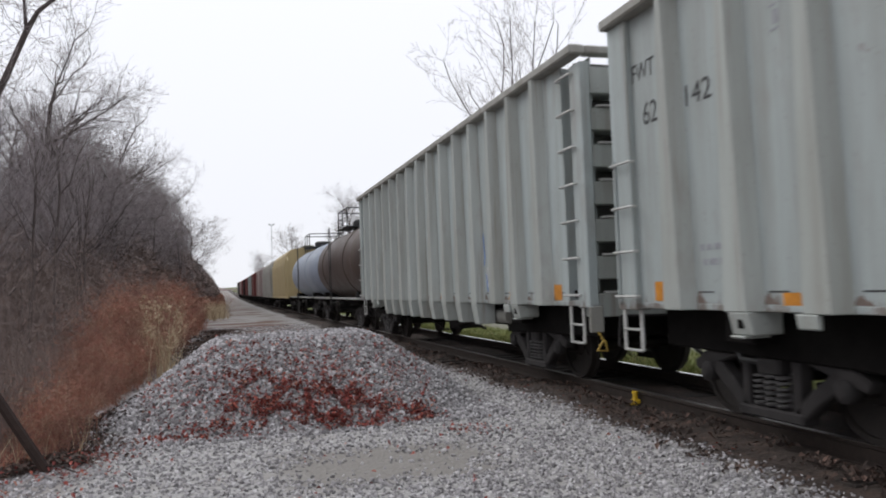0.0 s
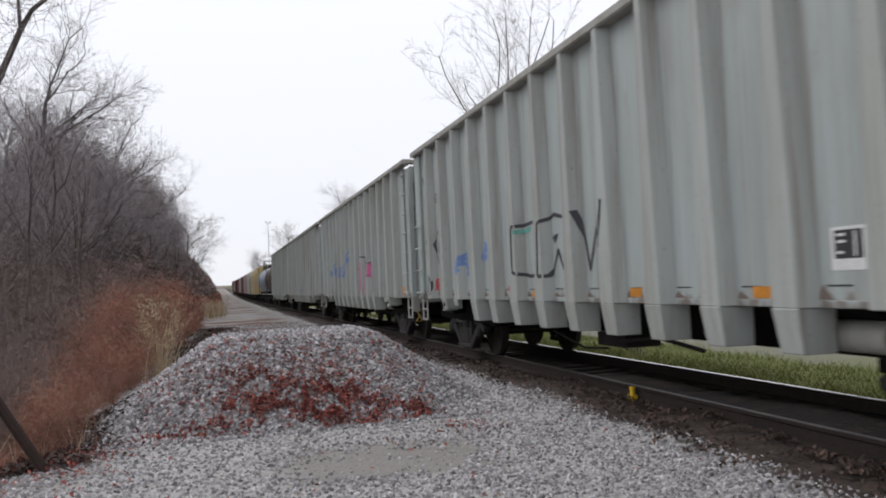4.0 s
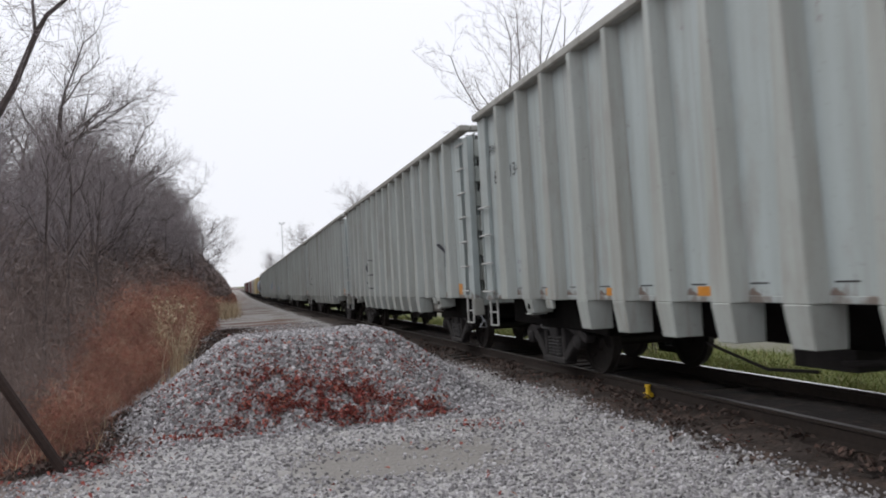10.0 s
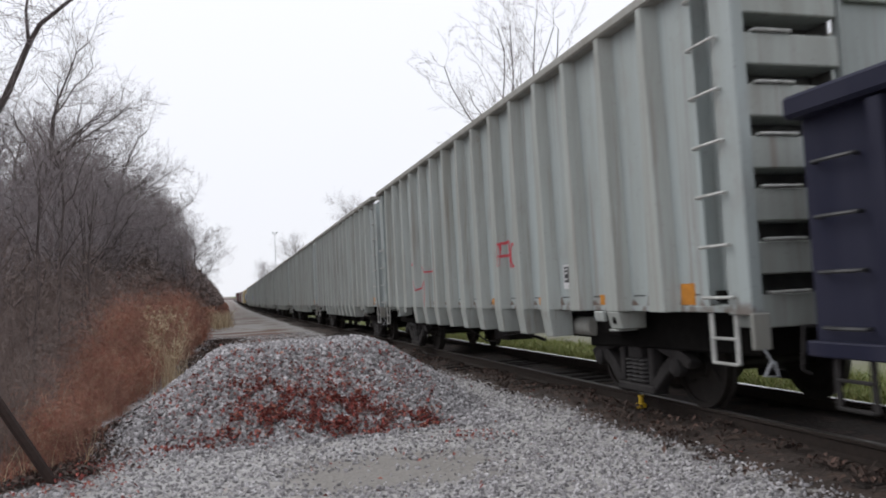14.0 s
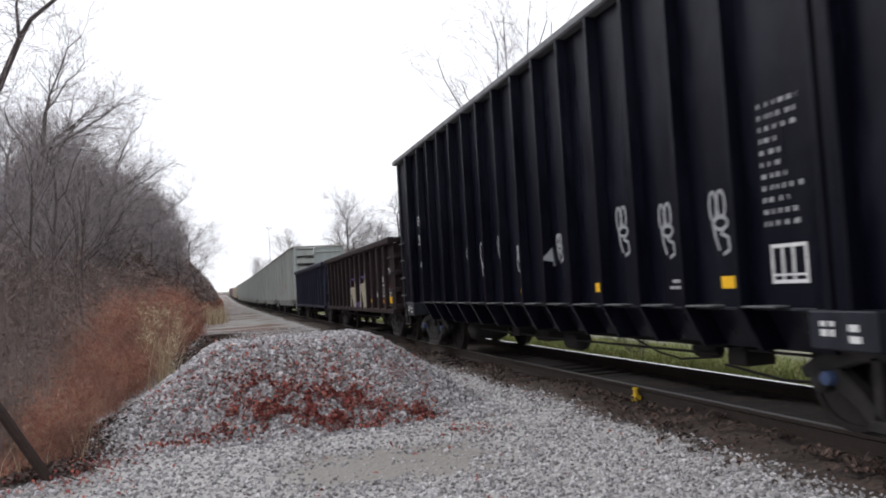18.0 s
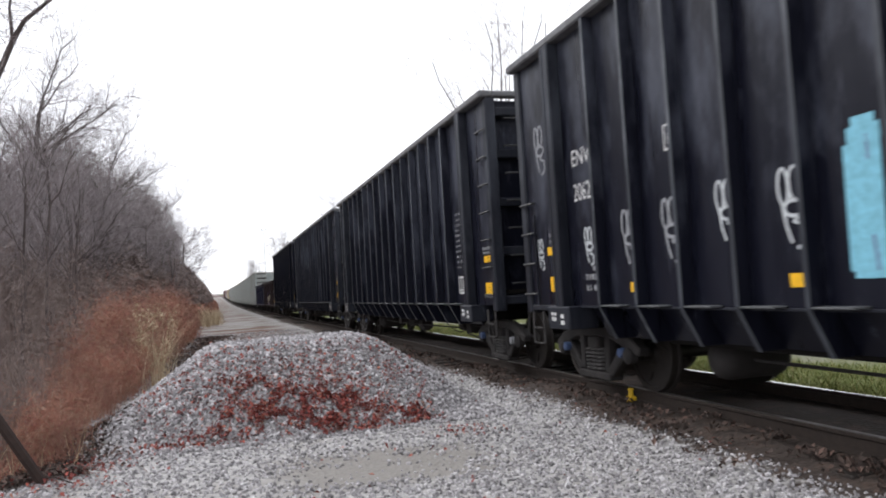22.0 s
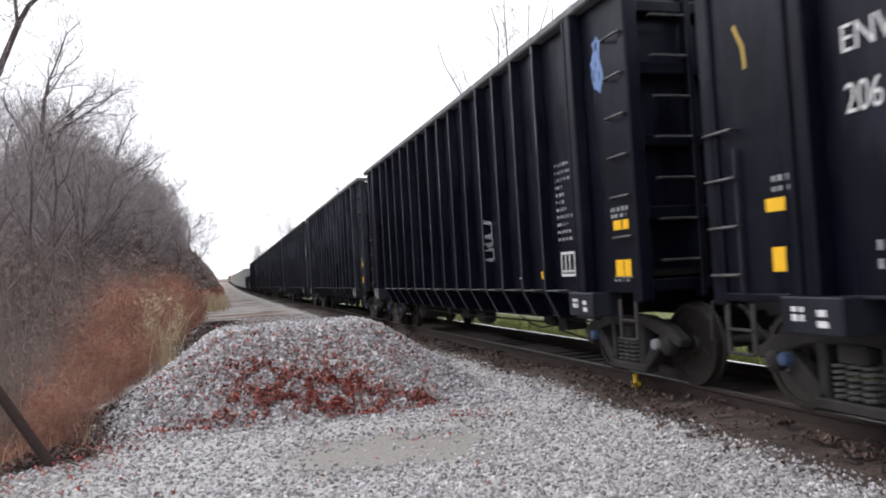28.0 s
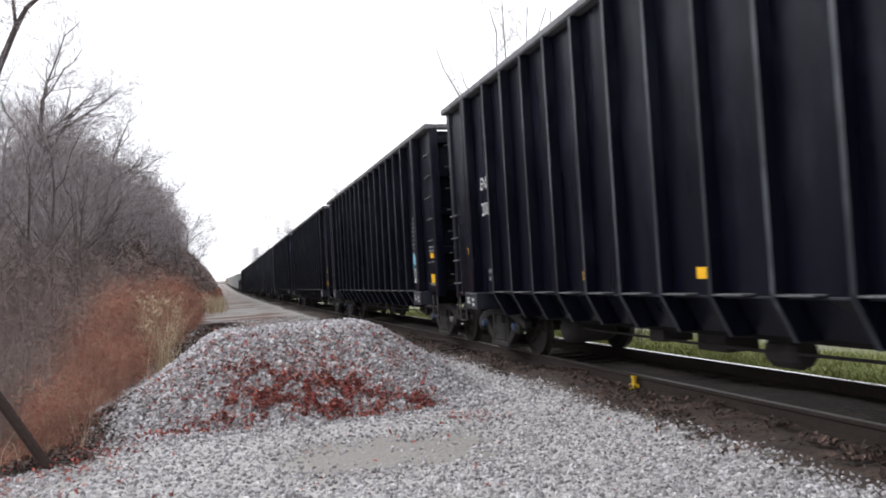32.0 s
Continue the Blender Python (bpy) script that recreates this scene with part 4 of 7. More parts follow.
        for a in (1.38, E_LEN - 1.16):
            part("bolster_post", heavy, car, at=turn @ pose(0, -a, 0))
            p = part("bolster_end", pad, car, "grey block with stencilled marks", turn @ pose(0, -a, 0))
            tagged(part("stencil_bars", marks, p, "small white stencilled bars", pose(E_OUT - 0.064, 0, 0)), kind="stuff")
        flip = turn @ Matrix.Scale(-1, 4, (1, 0, 0))
        part("corner_post", corner, car, at=turn)
        part("corner_post", corner, car, at=flip)
        part("end_sheet", esheet, car, at=turn)
        part("end_stile", estile, car, at=flip)
        part("end_sill", sill, car, at=turn)
        for z in (1.15, 1.95, 2.75, 3.55, 4.25):
            part("end_beam", ebeam, car, at=turn @ pose(0, 0, z))
        for k in range(7):
            part("end_grab_iron", egrab, car, "thin steel grab iron", flip @ pose(-1.0, -0.08, 1.42 + 0.45 * k, 0, 0, -90))
        for k in range(4):
            part("grab_iron", grab, car, "thin steel grab iron", turn @ pose(E_PANEL - 0.01, -0.26, 1.25 + 0.42 * k))
        part("ladder_rail", lrail, car, at=turn @ pose(E_PANEL - 0.02, -0.45, 0))
        for k in range(7):
            part("grab_iron", grab, car, "thin steel grab iron", turn @ pose(E_PANEL - 0.01, -E_LEN + 0.30, 1.25 + 0.45 * k))
        for y in (-0.35, -E_LEN + 0.35):
            part("sill_step", stirrup_mesh(GRIME, "e_step", 0.34, 0.42), car, "two-rung steel step", turn @ pose(E_PANEL - 0.01, y, 0.98))
        # markings
        for a, w, z, h, nm in ((0.80, 0.15, 1.27, 0.2, "y"), (0.76, 0.22, 1.76, 0.11, "y"), (2.87, 0.22, 1.24, 0.11, "y"), (5.29, 0.2, 1.25, 0.11, "y"), (7.65, 0.27, 1.24, 0.11, "y"), (10.05, 0.26, 1.24, 0.11, "y"), (E_LEN - 0.58, 0.17, 1.25, 0.2, "y"), (E_LEN - 0.39, 0.17, 1.25, 0.2, "y"), (E_LEN - 0.58, 0.18, 1.79, 0.11, "y"), (E_LEN - 0.37, 0.13, 1.79, 0.11, "y"), (12.47, 0.2, 1.25, 0.11, "y")):
            part("reflector", plate(w, h, YELLOW, "y"), car, "bright yellow reflector", turn @ pose(E_PANEL - 0.004, -a, z))
        tabs = CACHE.get("e_tabs")
        if not tabs:
            rows = []
            for k in range(11):
                w = (0.46, 0.46, 0.46, 0.26, 0.26, 0.26, 0.3, 0.46, 0.3, 0.4, 0.40)[k]
                rows.append((13.10, 2.73 - 0.098 * k, w, 0.042))
            rows += [(E_LEN - 0.62, 2.0, 0.42, 0.05), (E_LEN - 0.62, 1.93, 0.34, 0.04), (0.85, 2.0, 0.3, 0.05), (0.85, 1.92, 0.26, 0.04), (1.85, 1.40, 0.36, 0.07), (1.85, 1.27, 0.28, 0.07), (2.03, 1.51, 0.09, 0.05), (E_LEN - 0.62, 1.205, 0.42, 0.03)]
            tabs = CACHE["e_tabs"] = bars(rows, STENCIL, 8, 0.02, 0.06, 0.03)
            for key, boxes in (("e_frames", ((13.14, 1.28, 0.03, 0.32), (13.52, 1.28, 0.03, 0.32), (13.17, 1.28, 0.35, 0.03), (13.17, 1.57, 0.35, 0.03), (13.26, 1.31, 0.03, 0.26), (13.38, 1.31, 0.03, 0.26), (13.17, 1.34, 0.35, 0.02))),
                               ("e_fplate", ((3.69, 2.64, 0.02, 0.26), (3.88, 2.64, 0.02, 0.26), (3.71, 2.64, 0.17, 0.02), (3.71, 2.88, 0.17, 0.02)))):
                fr = MB()
                for y, z, w, h in boxes:
                    fr.add([(0, -y, z), (0, -y - w, z), (0, -y - w, z + h), (0, -y, z + h)], [(0, 1, 2, 3)])
                CACHE[key] = fr.mesh("stencil_frame", WHITE)
        tagged(part("stencil_bars", tabs, car, "rows of white stencilled bars", turn @ pose(E_PANEL - 0.005, 0, 0)), kind="stuff")
        part("stencil_frame", CACHE["e_frames"], car, "white outlined box", turn @ pose(E_PANEL - 0.005, 0, 0))
        part("stencil_frame", CACHE["e_fplate"], car, "white outlined box", turn @ pose(E_PANEL - 0.005, 0, 0))
        part("lettering", letters("F", 0.11, 0.08, WHITE), car, "white letter", turn @ pose(E_PANEL - 0.005, -3.75, 2.70))
        coupler(car, 0.0 if lead else -E_LEN, 1 if lead else -1)
    part("tub_floor", tub, car, "near-black underframe")
    part("center_sill", MB().box(-0.19, 0.19, -E_LEN + 0.2, -0.2, 0.72, 1.2).mesh("center_sill", UNDER, 0.02), car, "near-black steel sill")
    for a in (1.14, E_LEN - 1.14):
        part("body_bolster", CACHE["bodybolster"], car, at=(0, -a, 0))
    big = MB().lathe([(0.08, -0.42), (0.18, -0.37), (0.215, -0.29), (0.215, 0.29), (0.18, 0.37), (0.08, 0.42)], 18, "x").mesh("air_reservoir", GRIME, 0, True)
    part("air_reservoir", big, car, "grimy cylindrical air tank", (-0.62, -3.60, 0.52))
    gear = MB()
    gear.box(-0.9, -0.5, -7.2, -6.7, 0.45, 0.66).lathe([(0.12, -0.22), (0.16, -0.15), (0.16, 0.15), (0.12, 0.22)], 12, "y", (-0.8, -8.0, 0.52))
    gear.box(-1.0, -0.6, -6.2, -5.9, 0.5, 0.66).tube([(-0.95, -4.1, 0.55), (-0.95, -6.9, 0.52), (-0.9, -11.5, 0.55)], 0.018, 6).tube([(-0.7, -3.7, 0.5), (-0.75, -7.9, 0.48)], 0.018, 6)
    gear.box(-0.95, -0.6, -12.0, -11.72, 0.46, 0.66).lathe([(0.06, -0.2), (0.10, -0.16), (0.10, 0.16), (0.06, 0.2)], 10, "y", (-0.8, -11.2, 0.58))
    gear.tube([(-0.9, -11.6, 0.45), (-0.85, -12.4, 0.36), (-0.8, -13.2, 0.40)], 0.016, 6).tube([(-0.9, -11.7, 0.62), (-0.9, -12.9, 0.62)], 0.016, 6).tube([(-0.7, -9.4, 0.62), (-0.72, -10.1, 0.46), (-0.75, -10.6, 0.42), (-0.8, -11.4, 0.50)], 0.014, 6)
    part("brake_gear", gear.mesh("brake_gear", GRIME, 0.012), car, "rods and valves of the air brake")
    trucks(car, (-1.14, -E_LEN + 1.14))
    dab = MB().lathe([(0.02, -0.03), (0.055, -0.025), (0.062, 0.0), (0.062, 0.06)], 14, "x").mesh("painted_cap", SPRAY["bearing"], 0, True)
    for a in (1.92, E_LEN - 1.92, 0.42):
        part("painted_cap", dab, car, "blue-painted round cap", (-1.15, -a, 0.49))
    pale = MB().lathe([(0.02, -0.03), (0.06, -0.025), (0.065, 0.03)], 12, "x").mesh("painted_cap", SPRAY["grey"], 0, True)
    part("painted_cap", pale, car, "pale worn bearing cap", (-1.16, -E_LEN + 0.42, 0.47))
    return car


# ---- low mill gondolas ----
G_LEN = 12.9


def low_gondola(name, label, paint, mats):
    car = thing(name, label, "freight car", "low gondola cars of the train")
    half = pose(0, -G_LEN, 0, 0, 0, 180)
    sheet = MB().box(-1.47, -1.45, -G_LEN + 0.05, -0.05, 0.80, 2.72).mesh("side_sheet", paint)
    post = MB().prism([(-1.46, 0.86), (-1.585, 0.86), (-1.595, 2.6), (-1.46, 2.6)], -0.07, 0.07).mesh("side_post", paint, 0.015)
    chord = MB().box(-1.62, -1.43, -G_LEN, 0, 2.62, 2.80).mesh("top_chord", paint, 0.03)
    echord = MB().box(-1.42, 1.42, -0.20, 0, 2.63, 2.79).mesh("end_chord", paint, 0.03)
    sill = MB().prism([(-1.56, 0.78), (-1.35, 0.78), (-1.35, 0.90), (-1.56, 0.90)], -G_LEN + 0.02, -0.02).mesh("side_sill", paint, 0.012)
    esheet = MB().box(-1.44, 1.44, -0.16, -0.12, 0.8, 2.63).mesh("end_sheet", paint)
    ebeam = MB().box(-1.44, 1.44, -0.12, 0.0, -0.07, 0.07).mesh("end_beam", paint, 0.02)
    grab = rung_mesh("g_grab", 0.40, DARKIRON)
    for turn in (pose(0, 0, 0), half):
        part("side_sheet", sheet, car, at=turn)
        part("top_chord", chord, car, at=turn)
        part("end_chord", echord, car, at=turn)
        part("side_sill", sill, car, at=turn)
        part("end_sheet", esheet, car, at=turn)
        for k in range(13):
            part("side_post", post, car, at=turn @ pose(0, -0.85 - 0.933 * k, 0))
        for z in (0.95, 1.4, 1.85, 2.3):
            part("end_beam", ebeam, car, at=turn @ pose(0, 0, z))
        for y in (-0.38, -G_LEN + 0.38):
            for k in range(4):
                part("grab_iron", grab, car, "thin steel grab iron", turn @ pose(-1.47, y, 1.0 + 0.42 * k))
            part("sill_step", stirrup_mesh(DARKIRON, "e_step", 0.34, 0.42), car, "two-rung steel step", turn @ pose(-1.46, y, 0.82))
        coupler(car, 0.0 if turn is not half else -G_LEN, 1 if turn is not half else -1)
    part("floor_plate", MB().box(-1.44, 1.44, -G_LEN + 0.15, -0.15, 0.92, 1.0).mesh("floor_plate", UNDER), car, "dark steel floor")
    part("center_sill", MB().prism([(-0.25, 0.95), (-0.2, 0.55), (0.2, 0.55), (0.25, 0.95)], -G_LEN + 3.0, -3.0).box(-0.19, 0.19, -G_LEN + 0.2, -0.2, 0.74, 0.95).mesh("center_sill", UNDER, 0.02), car, "near-black steel sill")
    gear = MB().lathe([(0.10, -0.5), (0.18, -0.42), (0.18, 0.42), (0.10, 0.5)], 14, "y", (-0.7, -8.2, 0.66)).box(-1.1, -0.7, -9.5, -9.1, 0.55, 0.8).tube([(-1.2, -3.2, 0.62), (-1.2, -9.6, 0.6)], 0.02, 6)
    part("brake_gear", gear.mesh("brake_gear", GRIME, 0.01), car, "rods and tank of the air brake")
    trucks(car, (-1.75, -G_LEN + 1.75))
    return car


# ---- cars further up the train ----
def tank_car(label, paint, length=12.9):
    car = thing("tank_car", label, "freight car", "tank cars of the train")
    prof = [(0.02, -0.55), (0.7, -0.62), (1.2, -0.85), (1.42, -1.25), (1.46, -1.6), (1.46, -length + 1.6), (1.42, -length + 1.25), (1.2, -length + 0.85), (0.7, -length + 0.62), (0.02, -length + 0.55)]
    part("tank", MB().lathe(prof, 40, "y", (0, 0, 2.52)).mesh("tank", paint, 0, True), car)
    part("tank_bands", MB().lathe([(1.465, -3.4), (1.49, -3.4), (1.49, -3.52), (1.465, -3.52)], 40, "y", (0, 0, 2.52)).lathe([(1.465, -length + 3.52), (1.49, -length + 3.52), (1.49, -length + 3.4), (1.465, -length + 3.4)], 40, "y", (0, 0, 2.52)).mesh("tank_band", paint), car)
    mid = -length / 2
    part("dome", MB().lathe([(0.5, 3.9), (0.5, 4.3), (0.42, 4.36), (0.05, 4.38)], 20, "z", (0, mid, 0)).mesh("dome", DARKIRON, 0, True), car, "dark dome housing")
    rail = MB()
    for s in (-1, 1):
        rail.tube([(s * 0.95, mid - 1.2, 4.75), (s * 0.95, mid + 1.2, 4.75)], 0.025, 6).tube([(s * 0.95, mid - 1.2, 4.4), (s * 0.95, mid + 1.2, 4.4)], 0.02, 6)
        rail.tube([(-0.95, mid + s * 1.2, 4.75), (0.95, mid + s * 1.2, 4.75)], 0.025, 6)
        for t in (-1.2, 0, 1.2):
            rail.tube([(s * 0.95, mid + t, 3.75), (s * 0.95, mid + t, 4.75)], 0.025, 6)
    rail.box(-1.0, -0.45, mid - 1.25, mid + 1.25, 3.98, 4.02).box(0.45, 1.0, mid - 1.25, mid + 1.25, 3.98, 4.02)
    part("walkway", rail.mesh("walkway", DARKIRON), car, "black steel walkway and railing")
    part("ladder", MB().box(-1.55, -1.52, mid - 0.25, mid - 0.21, 1.0, 4.0).box(-1.55, -1.52, mid + 0.21, mid + 0.25, 1.0, 4.0).box(-1.55, -1.52, mid - 0.21, mid + 0.21, 1.5, 1.53).box(-1.55, -1.52, mid - 0.21, mid + 0.21, 2.0, 2.03).box(-1.55, -1.52, mid - 0.21, mid + 0.21, 2.5, 2.53).box(-1.55, -1.52, mid - 0.21, mid + 0.21, 3.0, 3.03).mesh("ladder", DARKIRON), car, "black steel ladder")
    for s in (-1, 1):
        part("running_board", MB().box(s * 1.3 - 0.2, s * 1.3 + 0.2, -length + 0.1, -0.1, 1.08, 1.13).mesh("running_board", GALV), car, "pale side running board")
    part("center_sill", MB().box(-0.25, 0.25, -length + 0.1, -0.1, 0.75, 1.1).box(-1.2, 1.2, -2.2, -1.6, 0.9, 1.35).box(-1.2, 1.2, -length + 1.6, -length + 2.2, 0.9, 1.35).mesh("center_sill", UNDER, 0.02), car, "near-black steel sill")
    for y, s in ((0.0, 1), (-length, -1)):
        coupler(car, y, s)
    trucks(car, (-1.9, -length + 1.9))
    return car


def covered_hopper(label, paint, length=16.4):
    car = thing("covered_hopper_car", label, "freight car", "covered hopper cars of the train")
    prof = [(-1.55, 1.1), (-1.6, 1.3), (-1.62, 3.4), (-1.5, 4.05), (-1.2, 4.4), (0, 4.55), (1.2, 4.4), (1.5, 4.05), (1.62, 3.4), (1.6, 1.3), (1.55, 1.1)]
    part("body", MB().prism(prof, -length + 1.3, -1.3).mesh("body", paint, 0.03), car)
    hop = MB()
    for k in range(3):
        yc = -length / 2 + (k - 1) * 4.0
        hop.add([(-1.5, yc + 1.8, 1.12), (1.5, yc + 1.8, 1.12), (1.5, yc - 1.8, 1.12), (-1.5, yc - 1.8, 1.12), (-0.5, yc + 0.5, 0.45), (0.5, yc + 0.5, 0.45), (0.5, yc - 0.5, 0.45), (-0.5, yc - 0.5, 0.45)],
                [(0, 1, 2, 3), (7, 6, 5, 4), (0, 4, 5, 1), (1, 5, 6, 2), (2, 6, 7, 3), (3, 7, 4, 0)])
    part("discharge_hoppers", hop.mesh("discharge_hoppers", UNDER, 0.02), car, "dark funnel-shaped discharge hoppers")
    for s in (-1, 1):
        part("side_sill", MB().box(s * 1.52 - 0.06, s * 1.52 + 0.06, -length + 0.1, -0.1, 1.0, 1.14).mesh("side_sill", paint, 0.01), car)
        post = MB().box(s * 1.5 - 0.05, s * 1.5 + 0.05, -0.18, -0.08, 1.1, 3.6).tube([(s * 1.5, -0.13, 3.5), (s * 1.45, -1.35, 3.9)], 0.05, 6).tube([(s * 1.5, -0.13, 1.2), (s * 1.45, -1.35, 2.6)], 0.05, 6).mesh("end_post", paint)
        part("end_post", post, car)
        part("end_post", post, car, at=pose(0, -length, 0, 0, 0, 180))
    part("roof_walk", MB().box(-0.35, 0.35, -length + 0.3, -0.3, 4.60, 4.64).mesh("roof_walk", GALV), car, "grey grating walkway")
    part("center_sill", MB().box(-0.22, 0.22, -length + 0.1, -0.1, 0.78, 1.1).mesh("center_sill", UNDER), car, "near-black steel sill")
    for y, s in ((0.0, 1), (-length, -1)):
        coupler(car, y, s)
    trucks(car, (-1.9, -length + 1.9))
    return car


def boxcar(label, paint, length=16.0, top=4.5):
    car = thing("boxcar", label, "freight car", "boxcars of the train")
    part("body", MB().prism([(-1.5, 1.05), (1.5, 1.05), (1.5, top - 0.25), (0.9, top), (-0.9, top), (-1.5, top - 0.25)], -length + 0.2, -0.2).mesh("body", paint, 0.02), car)
    rib = MB().box(-1.56, -1.5, -0.05, 0.05, 1.1, top - 0.3).mesh("side_rib", paint)
    for turn in (pose(0, 0, 0), pose(0, -length, 0, 0, 0, 180)):
        for k in range(12):
            a = 0.8 + 1.3 * k
            if abs(a - length / 2) > 1.6 and a < length - 0.5:
                part("side_rib", rib, car, at=turn @ pose(0, -a, 0))
        part("door", MB().box(-1.6, -1.5, -length / 2 - 1.5, -length / 2 + 1.5, 1.15, top - 0.4).mesh("door", paint, 0.02), car, at=turn)
        coupler(car, 0.0 if turn[1][3] > -1 else -length, 1 if turn[1][3] > -1 else -1)
    part("side_sill", MB().box(-1.52, 1.52, -length + 0.2, -0.2, 0.9, 1.06).mesh("side_sill", UNDER), car, "dark sill")
    trucks(car, (-1.9, -length + 1.9))
    return car


# ---- the train, in order; every car with the place of its leading end at the start ----
SECONDS = (0, 1, 2, 3, 6, 7, 8, 9, 10, 11, 12, 13, 14, 17, 18, 19, 20, 21, 22, 23, 24, 25, 28, 29, 30, 31, 32)
SLACK = (0.09, 0.0, 0.116, 0.15, 0.0, -0.02, -0.05, -0.19, 0.155, 0.14, -0.05, -0.06, -0.05, 0.09, -0.03, 0.045, 0.02, 0.0, 0.04, -0.025, -0.015, 0.04, 0.0, -0.05, 0.04, -0.08, -0.057)


def on_the_way(t):
    """Metres run since the start: a steady pace with a little slack running in and out."""
    return 10.5424 * t - 0.00655 * t * t - float(np.interp(t, SECONDS, SLACK))


TRAIN = []
first_grey = grey_hopper()
first_black = black_gondola()
GREY = [first_grey] + [copy_thing(first_grey, pose(0, 0, 0)) for _ in range(9)]
BLACK = [first_black] + [copy_thing(first_black, pose(0, 0, 0)) for _ in range(10)]
for k, car in enumerate(GREY):
    TRAIN.append((car, 7.8784 - 16.5975 * (k - 1), F_LEN))
for k, car in enumerate(BLACK):
    TRAIN.append((car, -169.2748 - 16.3891 * k, E_LEN))
navy = low_gondola("mill_gondola_car", "dark navy steel gondola car with white stencilled panels", PAINT_NAVY, None)
brown = low_gondola("mill_gondola_car", "dark brown steel gondola car with cream graffiti", PAINT_BROWN, None)
TRAIN += [(navy, -141.4, G_LEN), (brown, -155.3, G_LEN)]
front = 25.4
FRONT = [("tank", "brown-black tank car with a railed dome", PAINT_TANK, 12.9), ("tank", "pale blue-grey tank car with a railed dome", PAINT_SILVER, 12.9),
         ("hop", "faded yellow covered hopper car", PAINT_YELLOW, 16.4), ("hop", "grey covered hopper car", PAINT_CHORD, 16.4),
         ("box", "pale pink-grey boxcar far up the train", PAINT_PALE, 16.0), ("box", "maroon steel boxcar far up the train", PAINT_MAROON, 16.0), ("box", "pale grey boxcar far up the train", PAINT_GREY, 16.0),
         ("box", "maroon steel boxcar far up the train", PAINT_MAROON, 16.0), ("box", "dark brown boxcar far up the train", PAINT_BROWN, 16.0), ("box", "maroon steel boxcar far up the train", PAINT_MAROON, 16.0),
         ("box", "pale pink-grey boxcar far up the train", PAINT_PALE, 16.0), ("box", "dark brown boxcar far up the train", PAINT_BROWN, 16.0), ("box", "weathered grey boxcar far up the train", PAINT_CHORD, 16.0)]
for kind, label, paint, length in FRONT:
    car = {"tank": tank_car, "hop": covered_hopper, "box": boxcar}[kind](label, paint, length)
    TRAIN.append((car, front + length, length))
    front += length + 0.95

# ---- lettering and graffiti ----
for k, num in enumerate(("", "142", "140", "027", "", "117", "050", "134", "099", "091")):
    car = GREY[k]
    part("lettering", letters("FWT", 0.19, 0.44, INK), car, "black stencilled letters", pose(F_PANEL - 0.004, -0.44, 3.55))
    part("lettering", letters("62", 0.24, 0.27, INK), car, "black stencilled number", pose(F_PANEL - 0.004, -0.63, 3.05))
    if num:
        part("lettering", letters(num, 0.21, 0.40, INK), car, "black stencilled number", pose(F_PANEL - 0.004, -1.41, 3.07))
    tagged(part("stencil_bars", CACHE.setdefault("f_bars", bars([(1.52, 1.66, 0.42, 0.06), (1.56, 1.52, 0.36, 0.06), (0.86, 1.60, 0.10, 0.05), (0.88, 1.48, 0.08, 0.05), (2.62, 3.60, 0.15, 0.02), (2.62, 3.40, 0.15, 0.02), (2.66, 3.45, 0.07, 0.12)], SPRAY["grey"], 3)), car, "faded grey stencilled bars", pose(F_PANEL - 0.004, 0, 0)), kind="stuff")
    lab = part("data_label", plate(0.33, 0.32, WHITE, "lab"), car, "black label with a white border", pose(F_PANEL - 0.004, -12.03, 1.38))
    part("label_face", plate(0.26, 0.21, DECAL_BLACK, "face"), lab, "black label field", pose(-0.002, -0.035, 0.085))
    tagged(part("label_lines", CACHE.setdefault("lablines", bars([(0.06, 0.25, 0.08, 0.02), (0.06, 0.20, 0.08, 0.02), (0.06, 0.12, 0.06, 0.02), (0.22, 0.10, 0.02, 0.18)], WHITE, 5)), lab, "white lines", pose(-0.005, 0, 0)), kind="stuff")
for k, num in enumerate(("20614", "20625", "2062", "2062", "206", "2061", "206", "206", "2062", "2061", "206")):
    part("lettering", letters("ENVX", 0.20, 0.64, WHITE), BLACK[k], "white stencilled letters", pose(E_PANEL - 0.004, -1.66, 2.82))
    part("lettering", letters(num, 0.22, 0.108 * len(num), WHITE), BLACK[k], "white stencilled number", pose(E_PANEL - 0.004, -1.66, 2.38))


def tag(car, colour, width, surf, *strokes):
    for st in strokes:
        part("graffiti", ribbon([st], width, surf).mesh("graffiti", SPRAY[colour]), car, f"{colour.replace('_', ' ')} sprayed graffiti")


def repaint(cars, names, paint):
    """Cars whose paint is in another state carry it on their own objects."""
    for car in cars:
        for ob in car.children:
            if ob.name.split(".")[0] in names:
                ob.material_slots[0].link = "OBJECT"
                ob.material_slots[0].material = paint


